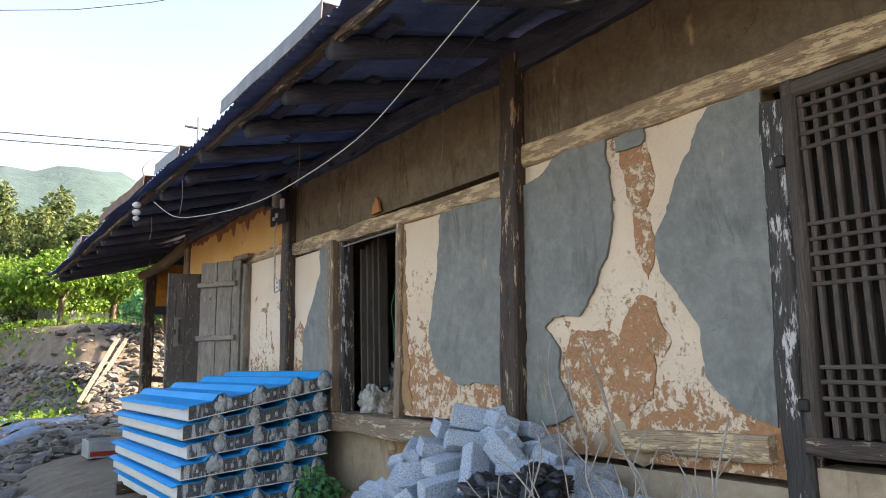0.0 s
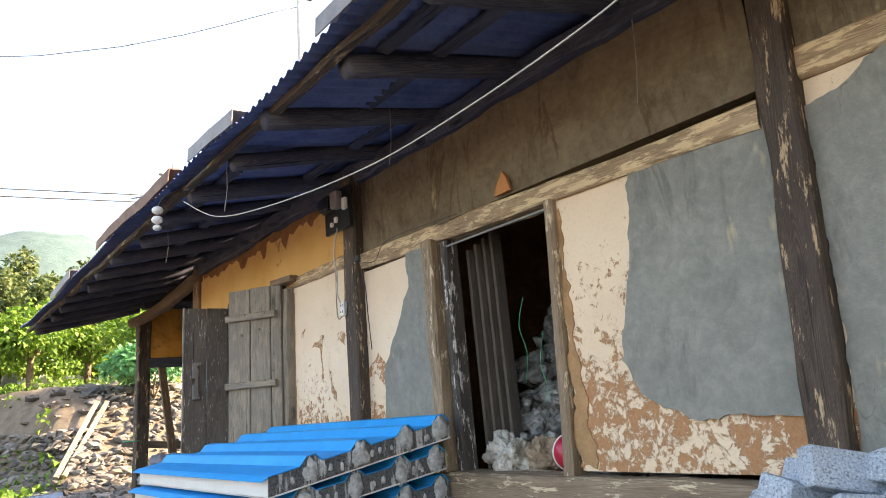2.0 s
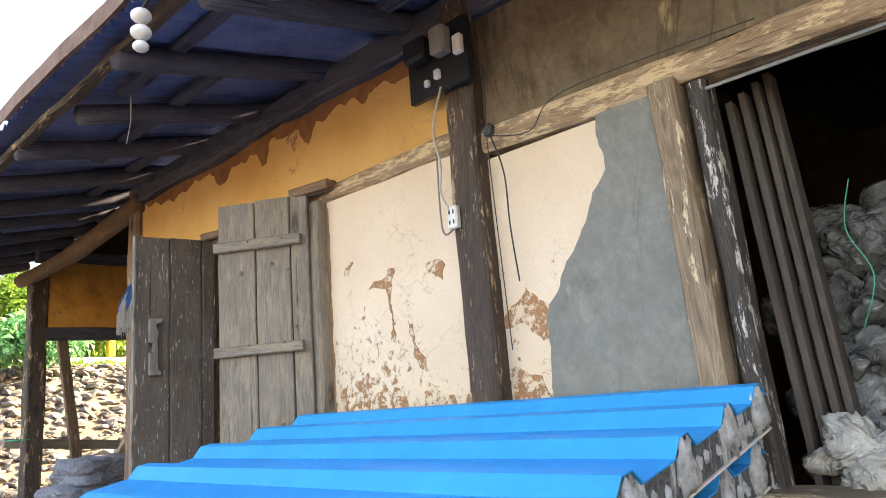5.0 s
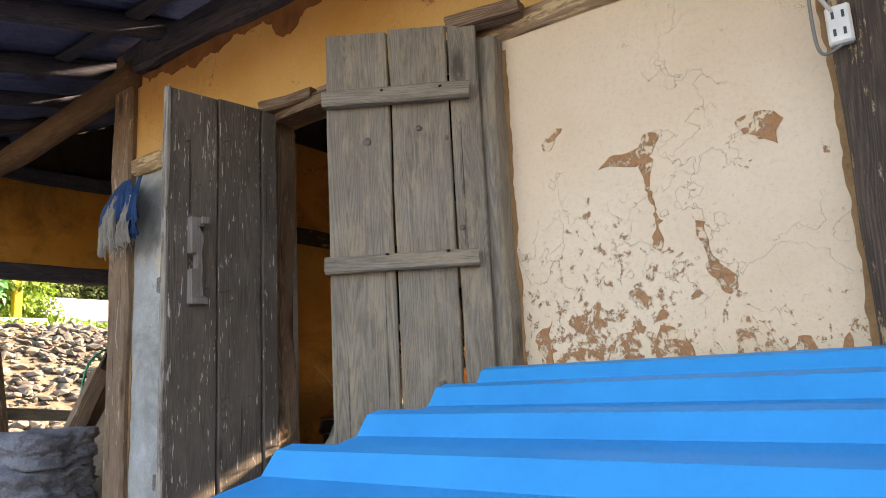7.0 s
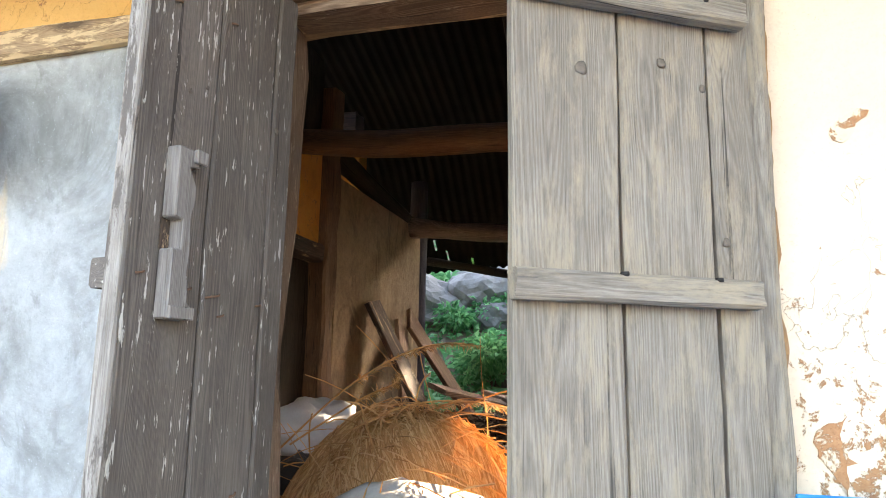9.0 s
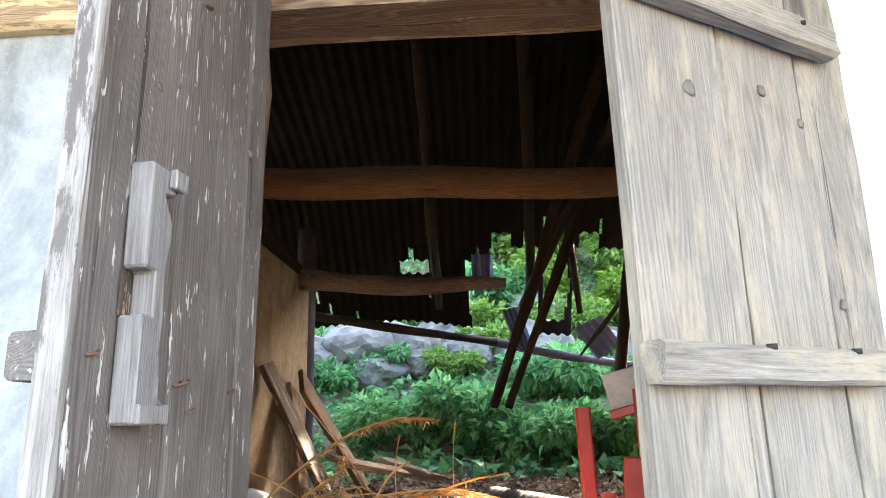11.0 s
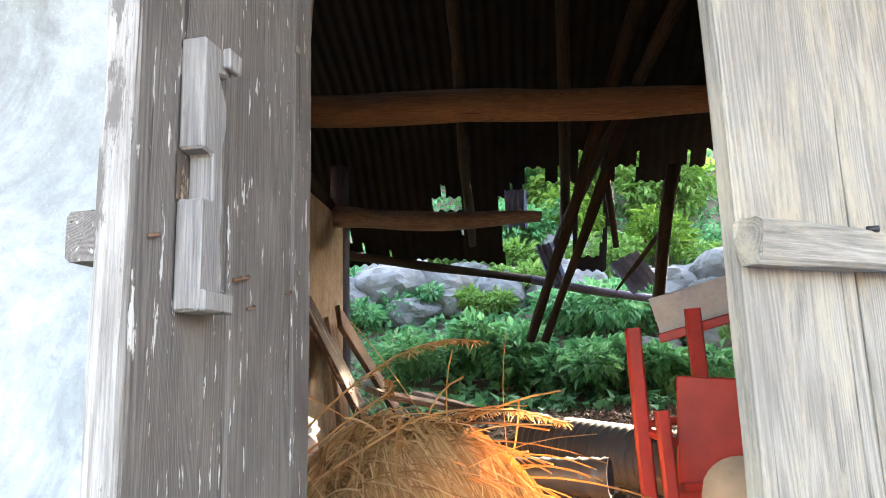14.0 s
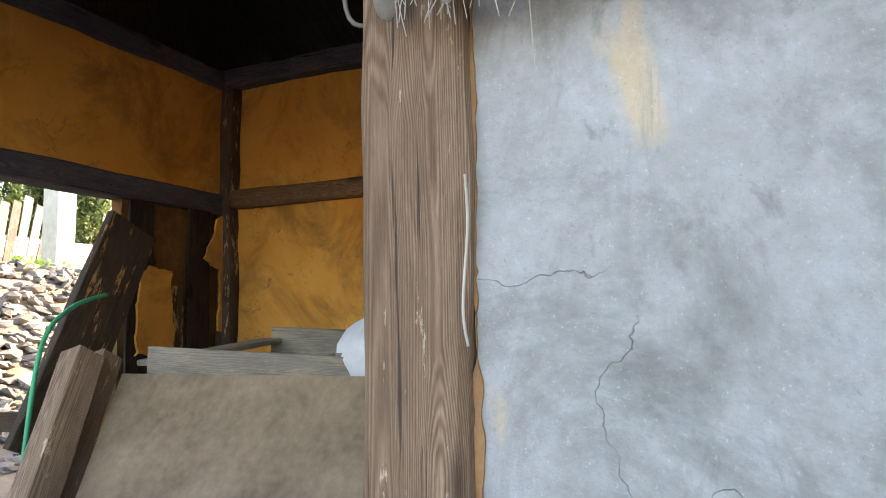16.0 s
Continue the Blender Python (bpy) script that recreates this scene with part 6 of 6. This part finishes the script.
board("timber_offcut", (2.70, 9.99, 0.6), (3.215, 10.22, 1.425), 0.085, 0.085, M_POSTBROWN, "square sawn timber leaning on the plywood", "timber", seed=9)
board("leaning_plank", (3.25, 10.6, 1.05), (3.66, 10.6, 1.97), 0.26, 0.04, M_CLAYWOOD, "charred plank with clay stuck to it", "plank", seed=10)
tagged(tube("green_hose", [(3.05, 10.4, 1.0), (3.1, 10.4, 1.45), (3.25, 10.45, 1.6), (3.45, 10.5, 1.66)], 0.009, M_GREENROPE), "piece of green hose on the leaning plank", "hose")
for k in range(3):
    board("floor_plank", (3.3, 9.3 + 0.3 * k, 1.36 - 0.02 * k), (3.9, 9.7 + 0.3 * k, 1.33), 0.03, 0.16, M_GREY, "grey plank laid across the shed clutter", "plank", seed=20 + k)
crate = thing("wooden_crate", (3.6, 9.6, 0.7), "shallow open crate of grey boards", "crate")
for p0, p1 in (((3.3, 10.1, 1.4), (3.3, 9.1, 1.36)), ((4.0, 10.1, 1.46), (4.0, 9.1, 1.42)), ((3.3, 10.1, 1.4), (4.0, 10.1, 1.46)), ((3.3, 9.1, 1.36), (4.0, 9.1, 1.42))):
    part("side", timber(span(p0, p1), 0.02, 0.12, 0.003, 0.003, 0.12, 3), M_GREY, crate, m=along(p0, p1, 90 if abs(p0[0] - p1[0]) > 0.1 else 0))
part("bottom", box(3.3, 4.0, 9.1, 10.1, 1.28, 1.3), M_GREYDARK, crate)
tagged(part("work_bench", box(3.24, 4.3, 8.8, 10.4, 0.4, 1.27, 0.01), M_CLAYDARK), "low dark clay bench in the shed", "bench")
sack("woven_sack", (3.45, 9.2, 1.42), (0.2, 0.18, 0.15), M_SACKW, "full white woven sack on the clutter", 80, "sack", 0.12, 1.5)
tagged(tube("hanging_wire", [(2.42, 8.72, 2.6), (2.4, 8.74, 2.3), (2.38, 8.72, 2.05), (2.4, 8.68, 2.02)], 0.004, M_CORD), "grey wire hanging by the shed post", "wire")
tagged(tube("bent_wire", [(2.25, 8.462, 1.72), (2.245, 8.458, 1.65), (2.245, 8.466, 1.55), (2.25, 8.462, 1.5)], 0.002, M_CORDW), "pale bent wire nailed to the post", "wire")

# ---- barn: clutter behind the doors ----
def floor_in(x, y):
    return ground_z(x, y)


mound_c = (3.1, 7.36)


def mound(x, y):
    d = math.hypot((x - mound_c[0]) / 0.55, (y - mound_c[1]) / 0.56)
    return 0.5 + 0.84 * max(0.0, 1 - d * d) ** 0.7


bm = bmesh.new()
g = [[bm.verts.new((2.5 + 0.05 * i, 6.45 + 0.05 * j, mound(2.5 + 0.05 * i, 6.45 + 0.05 * j) + 0.02 * noise.noise(Vector((i * 0.9, j * 0.9, 0))))) for j in range(32)] for i in range(26)]
for i in range(25):
    for j in range(31):
        bm.faces.new((g[i][j], g[i + 1][j], g[i + 1][j + 1], g[i][j + 1]))
tagged(part("stalk_heap_core", bm, M_STRAWD, smooth=True), "matted core of a heap of dry plant stalks", "straw", kind="stuff")


def stalks(n, seed):
    rng = random.Random(seed)
    vs, fs = [], []
    for _ in range(n):
        x, y = rng.gauss(mound_c[0] - 0.05, 0.25), rng.gauss(mound_c[1], 0.25)
        p = Vector((x, y, mound(x, y) + rng.uniform(-0.01, 0.035)))
        a = rng.gauss(-0.9, 1.0)
        d = Vector((math.sin(a) * 0.35 - 0.25, math.cos(a + 1.6) * 0.2 + math.sin(a), rng.gauss(0.03, 0.16))).normalized()
        ln = rng.uniform(0.12, 0.5)
        r = rng.uniform(0.0012, 0.0028)
        k = 5
        side = d.cross(Vector((0, 0, 1))).normalized()
        base_i = len(vs)
        loose = rng.random() < 0.04
        for j in range(k + 1):
            t = j / k
            q = p + d * ln * t
            z = mound(q.x, q.y) + 0.012 + 0.03 * math.sin(math.pi * t) * rng.random()
            q.z = q.z + 0.05 * t - 0.1 * t * t if loose else min(max(z, q.z - 0.10 * t * t), mound(q.x, q.y) + 0.09)
            q += side * 0.012 * math.sin(t * 3 + a)
            for e in ((1, 0), (-0.5, 0.87), (-0.5, -0.87)):
                vs.append(tuple(q + side * r * e[0] + Vector((0, 0, r * e[1]))))
        for j in range(k):
            for e in range(3):
                i0 = base_i + j * 3
                fs.append((i0 + e, i0 + (e + 1) % 3, i0 + 3 + (e + 1) % 3, i0 + 3 + e))
    me = bpy.data.meshes.new("dry_stalks")
    me.from_pydata(vs, [], fs)
    me.materials.append(M_STRAW)
    return me


tagged(part("dry_stalks", stalks(9000, 2), None), "heap of orange-brown dry plant stalks", "straw", kind="stuff")


def plume(pts, seed):
    rng = random.Random(seed)
    t = thing("dry_plume", pts[0], "long arching dry plant stalk with feathery tips", "dry plant")
    tube("stem", pts, 0.003, M_STRAW, t)
    ps = [Vector(p) for p in pts]

    def place(r):
        u = r.uniform(0.3, 0.999) * (len(ps) - 1)
        i = int(u)
        return ps[i].lerp(ps[i + 1], u - i), (ps[i + 1] - ps[i]).normalized() + Vector((r.gauss(0, 0.3), r.gauss(0, 0.3), -0.3))
    me = leaves(420, place, 0.026, seed, 0.08, 0.12)
    me.materials.append(M_STRAW)
    part("plume", me, None, t)


plume([(2.8, 7.66, 1.28), (2.93, 7.52, 1.45), (3.05, 7.38, 1.56), (3.12, 7.26, 1.60), (3.16, 7.16, 1.595)], 1)
plume([(2.75, 7.6, 1.3), (2.9, 7.46, 1.42), (3.05, 7.4, 1.47), (3.15, 7.42, 1.5)], 2)
plume([(2.7, 7.5, 1.3), (2.9, 7.3, 1.41), (3.0, 7.1, 1.42), (3.05, 6.95, 1.38)], 3)
sack("woven_sack", (2.62, 7.2, 0.95), (0.2, 0.34, 0.30), M_TARP, "bulging grey cloth sack in the doorway", 90, "sack", 0.14, 1.3)
sack("woven_sack", (3.45, 7.9, 1.28), (0.16, 0.2, 0.13), M_SACKW, "grey-white woven sack beside the partition", 91, "sack", 0.4, 2.0)
sack("black_bag", (3.3, 7.85, 1.0), (0.3, 0.28, 0.22), M_BAGBLACK, "black plastic bag under the sack", 92, "bag", 0.3, 2.0)


def ribbed_pipe(p0, p1, r, label):
    n = int(span(p0, p1) / 0.012)
    bm = bmesh.new()
    rr = []
    for i in range(n + 1):
        rad = r * (1 + 0.05 * math.sin(i * math.pi / 1.5))
        rr.append([bm.verts.new((math.cos(a) * rad, math.sin(a) * rad, i * 0.012)) for a in [2 * math.pi * j / 20 for j in range(20)]])
    for a, c in zip(rr, rr[1:]):
        for j in range(20):
            bm.faces.new((a[j], a[(j + 1) % 20], c[(j + 1) % 20], c[j]))
    for ring, k in ((rr[0], 1), (rr[-1], -1)):
        inner_v = [bm.verts.new(v.co * 1.0 + Vector((-v.co.x * 0.12, -v.co.y * 0.12, 0))) for v in ring]
        deep = [bm.verts.new(v.co + Vector((0, 0, k * 0.2))) for v in inner_v]
        for j in range(20):
            bm.faces.new((ring[j], ring[(j + 1) % 20], inner_v[(j + 1) % 20], inner_v[j]))
            bm.faces.new((inner_v[j], inner_v[(j + 1) % 20], deep[(j + 1) % 20], deep[j]))
    return tagged(part("drain_pipe", bm, M_PIPE, m=along(p0, p1), smooth=True), label, "pipe")


M_PIPE = flat("black drain pipe plastic", (0.06, 0.063, 0.068), 0.4)
ribbed_pipe((4.1, 7.0, 1.24), (3.32, 6.42, 1.2), 0.1, "fat black corrugated drain pipe lying in the barn")
ribbed_pipe((3.3, 6.82, 1.21), (3.5, 7.45, 1.2), 0.055, "short narrow black corrugated pipe")

chair = thing("folding_chair", (3.1, 6.55, 0.7), "red painted wooden chair with a round beige seat", "chair")
for (p0, p1, w, h, bw) in (((3.2, 6.69, 0.5), (3.2, 6.745, 1.62), 0.03, 0.042, 0.012), ((3.22, 6.52, 0.5), (3.22, 6.575, 1.67), 0.03, 0.042, 0.01), ((3.04, 6.665, 0.5), (3.05, 6.715, 1.405), 0.035, 0.035, 0.006), ((3.1, 6.46, 0.5), (3.1, 6.47, 1.3), 0.035, 0.035, 0.0)):
    part("leg", timber(span(p0, p1), w, h, 0.001, 0.006, 0.1, bow=(0, bw)), M_RED, chair, m=along(p0, p1))
for (p0, p1) in (((3.2, 6.74, 1.36), (3.21, 6.55, 1.38)), ((3.05, 6.69, 1.33), (3.2, 6.72, 1.34)), ((3.05, 6.68, 1.1), (3.2, 6.71, 1.11)), ((3.2, 6.71, 1.0), (3.22, 6.54, 1.0)), ((3.05, 6.68, 1.22), (3.1, 6.47, 1.22))):
    part("rung", timber(span(p0, p1), 0.022, 0.022, 0.001, 0.005, 0.1), M_RED, chair, m=along(p0, p1))
bm = box(-0.008, 0.008, -0.085, 0.085, -0.2, 0.19, 0.004)
part("backrest", bm, M_RED, chair, m=pose(3.11, 6.585, 1.295, 4, -6, -14))
bm = bmesh.new()
bmesh.ops.create_cone(bm, cap_ends=True, segments=28, radius1=0.1, radius2=0.095, depth=0.03)
bmesh.ops.bevel(bm, geom=[e for e in bm.edges if len(e.link_faces) == 2 and e.calc_face_angle() > 1.0], offset=0.008, segments=2, affect="EDGES")
part("seat", bm, M_BEIGE, chair, "round beige seat", m=pose(3.03, 6.54, 1.2, 0, -72, -10), smooth=True)
shelf = thing("painted_board", (3.5, 6.3, 1.6), "grey and red painted board lying behind the chair", "board")
part("top", timber(0.5, 0.02, 0.14, 0.002, 0.004, 0.1), M_TARP, shelf, m=along((3.5, 6.62, 1.66), (3.4, 6.15, 1.78)))
part("edge", timber(0.5, 0.02, 0.03, 0.001, 0.004, 0.1), M_RED, shelf, m=along((3.47, 6.62, 1.60), (3.37, 6.15, 1.72)))

for k, (p0, p1, w) in enumerate((((4.7, 7.9, 1.1), (5.05, 8.08, 1.80), 0.16), ((5.9, 7.75, 1.1), (5.1, 8.05, 1.85), 0.2), ((4.75, 7.75, 1.15), (4.6, 8.1, 1.9), 0.22), ((5.7, 7.4, 1.28), (4.9, 7.8, 1.42), 0.16), ((5.3, 7.3, 1.3), (5.9, 7.7, 1.38), 0.12))):
    board("broken_board", p0, p1, w, 0.03, (M_POSTBROWN, M_BROWNLOG, M_POST)[k % 3], "broken old board tumbled against the partition", seed=30 + k)

# fallen roof timbers
for k, (p0, p1, r) in enumerate((((4.35, 6.36, 3.36), (5.69, 6.96, 1.70), 0.035), ((4.95, 6.32, 3.05), (5.70, 6.87, 1.70), 0.03), ((5.70, 5.98, 2.80), (5.88, 6.13, 1.85), 0.045), ((4.2, 6.0, 3.6), (6.7, 6.75, 2.4), 0.04), ((4.2, 7.3, 3.7), (6.6, 7.35, 2.5), 0.04), ((4.2, 6.75, 3.7), (6.6, 6.62, 2.5), 0.04), ((5.95, 6.4, 2.95), (6.15, 6.32, 2.35), 0.025), ((5.9, 6.05, 2.4), (6.3, 6.3, 2.05), 0.012))):
    tagged(pole("fallen_rafter", p0, p1, r, r * 0.85, M_DARKWOOD, None, seed=k + 120, wob=0.018), "broken sooty rafter hanging from the collapsed roof", "rafter")
tagged(pole("broken_log", (5.4, Y_P, 2.5), (5.46, 6.86, 2.42), 0.075, 0.03, M_LOGGREY, None, seed=140, wob=0.03), "snapped grey roof log with a splintered end", "log")
pole("rear_purlin", (6.62, 8.4, 2.47), (6.74, 6.75, 2.2), 0.035, 0.03, M_DARKWOOD, roof, seed=141)
pole("rear_purlin", (6.72, 6.9, 2.22), (6.78, 4.6, 1.75), 0.035, 0.03, M_RAFTER, roof, seed=142)
for k, (x, y, w, h, z) in enumerate(((6.45, 6.15, 0.25, 0.3, 2.2), (6.5, 6.75, 0.14, 0.35, 2.3), (6.3, 7.0, 0.16, 0.3, 2.7))):
    n = 16
    bm = bmesh.new()
    a = [bm.verts.new((0.012 * math.cos(i * 1.57), -w / 2 + w * i / n, h / 2)) for i in range(n + 1)]
    c = [bm.verts.new((0.012 * math.cos(i * 1.57), -w / 2 + w * i / n, -h / 2 + 0.1 * noise.noise(Vector((i * 0.7, k, 0))))) for i in range(n + 1)]
    for i in range(n):
        bm.faces.new((a[i], a[i + 1], c[i + 1], c[i]))
    part("torn_sheet", bm, M_ROOFDARK, roof, "torn hanging roof sheet", m=pose(x, y, z, 10 * (k - 2), -35, 15 * (k - 2)))

# ---- slope behind the barn: rocks and shrubs ----
def rough_rock(s, seed):
    bm = stone_verts(s * 0.8, s, s * 0.62, seed, 4)
    for v in bm.verts:
        q = noise.noise(v.co * (3 / s) * 0.6 + Vector((seed, 0, 0))) + 0.5 * noise.noise(v.co * (7 / s) * 0.6) + 0.25 * noise.noise(v.co * (16 / s) * 0.6)
        v.co += v.co.normalized() * (round(q * 3) / 3 * 0.5 + q * 0.5) * 0.16 * s
    return bm


random.seed(17)
rock_at = ((8.6, 8.45, 0.55), (8.7, 7.75, 0.45), (8.8, 8.3, 0.3), (8.7, 7.1, 0.42), (9.0, 6.4, 0.5), (8.4, 7.6, 0.3), (8.6, 6.7, 0.3), (8.5, 5.6, 0.4), (9.3, 5.0, 0.45), (8.2, 6.0, 0.35), (9.6, 8.9, 0.5), (9.8, 7.4, 0.5), (10.5, 6.2, 0.55), (11, 7.8, 0.5), (7.4, 5.9, 0.25), (7.5, 5.3, 0.35), (8.35, 8.8, 0.5), (8.3, 6.5, 0.3), (8.25, 8.05, 0.3), (8.7, 4.8, 0.5), (8.2, 5.1, 0.35), (9.2, 4.1, 0.5), (8.5, 4.3, 0.4), (9.6, 5.6, 0.4))
for k, (x, y, s) in enumerate(rock_at):
    tagged(part("boulder", rough_rock(s, k + 50), M_ROCK, m=pose(x, y, ground_z(x, y) + s * 0.32, random.gauss(0, 8), random.gauss(0, 8), random.uniform(0, 360))), "pale rough boulder on the slope behind the barn", "rock", "boulders behind the barn")


def shrub(at, r, h, n, size, mat, label, seed, wide=0.5):
    rng = random.Random(seed)
    t = thing("shrub", at, label, "shrub", "shrubs behind the barn")
    cs = []
    for k in range(9):
        a = k * 2.4 + rng.random()
        rr = r * rng.uniform(0.2, 0.8)
        tip = (at[0] + rr * math.cos(a), at[1] + rr * math.sin(a), at[2] + h * rng.uniform(0.45, 0.9))
        tube("stem", [at, (at[0] + 0.4 * rr * math.cos(a), at[1] + 0.4 * rr * math.sin(a), at[2] + h * 0.4), tip], 0.006, M_BARK, t)
        cs.append((tip, r * rng.uniform(0.25, 0.42)))
    me = leaves(n, lump_crown(cs, 0.25), size, seed, 0.2, wide)
    me.materials.append(mat)
    part("leaves", me, None, t)


sh = ((7.2, 7.1, 0.62, 0.52, 3200, 0.1, M_LEAFD), (6.9, 6.5, 0.5, 0.45, 2400, 0.09, M_LEAFD), (7.8, 6.2, 0.6, 0.5, 2400, 0.1, M_LEAFD), (7.2, 7.95, 0.5, 0.4, 1600, 0.08, M_LEAFD), (6.9, 5.9, 0.5, 0.4, 1600, 0.1, M_LEAFD),
      (9.4, 6.95, 0.6, 0.6, 1800, 0.11, M_FERN), (9.6, 6.0, 0.7, 0.7, 1800, 0.09, M_FERN), (10.6, 6.9, 0.9, 0.9, 2000, 0.14, M_LEAFD), (9.4, 7.9, 0.5, 0.35, 1200, 0.09, M_LEAFD), (11.6, 6.0, 1.0, 1.2, 2200, 0.16, M_FERN), (11.8, 7.3, 1.0, 1.3, 2200, 0.18, M_LEAFD),
      (12.5, 4.6, 1.1, 1.3, 2200, 0.18, M_LEAF), (8.1, 8.5, 0.45, 0.3, 1200, 0.08, M_LEAFD), (8.35, 7.95, 0.3, 0.35, 900, 0.08, M_LEAFD), (8.2, 7.35, 0.3, 0.3, 900, 0.08, M_FERN), (8.6, 6.9, 0.4, 0.45, 1200, 0.09, M_FERN), (10.2, 8.4, 0.7, 0.7, 1500, 0.12, M_FERN), (12.8, 8.6, 1.2, 1.5, 2200, 0.2, M_LEAF), (7.6, 5.2, 0.5, 0.4, 1200, 0.09, M_FERN), (13.6, 6.4, 1.4, 1.7, 2400, 0.22, M_LEAF), (8.9, 9.2, 0.6, 0.6, 1500, 0.12, M_LEAFD), (14.0, 4.0, 1.4, 1.6, 2000, 0.22, M_LEAFD),
      (9.1, 4.5, 0.6, 0.7, 2000, 0.1, M_FERN), (10.2, 5.2, 0.7, 0.8, 2000, 0.11, M_LEAF), (10.0, 4.1, 0.7, 0.7, 1800, 0.1, M_LEAFD), (11.2, 4.7, 0.9, 1.0, 2200, 0.13, M_FERN), (9.9, 3.3, 0.7, 0.8, 1800, 0.1, M_LEAF), (10.9, 6.3, 0.8, 0.9, 2200, 0.1, M_LEAF))
for k, (x, y, r, h, n, size, mt) in enumerate(sh):
    shrub((x, y, ground_z(x, y) - 0.03), r, h, n, size, mt, "dense green shrub on the slope behind the barn" if mt != M_FERN else "pale green feathery shrub among the boulders", 200 + k)


def slope_place(rng):
    x, y = rng.uniform(6.3, 15), rng.uniform(3.5, 10)
    return Vector((x, y, ground_z(x, y) + rng.uniform(0, 0.08))), Vector((rng.gauss(0, 0.6), rng.gauss(0, 0.6), 0.8))


me = leaves(17000, slope_place, 0.12, 77)
me.materials.append(M_LEAFD)
tagged(part("ground_cover", me, None), "low green ground cover over the slope", "weeds", kind="stuff")


def litter_place(rng):
    x, y = rng.uniform(3.6, 6.6), rng.uniform(5.8, 8.1)
    return Vector((x, y, ground_z(x, y) + rng.uniform(0.0, 0.05))), Vector((rng.gauss(0, 1), rng.gauss(0, 1), 0.15))


me = leaves(5000, litter_place, 0.08, 78, 0.15, 0.3)
me.materials.append(M_LITTER)
tagged(part("leaf_litter", me, None), "dark leaf litter and broken twigs on the barn floor", "litter", kind="stuff")
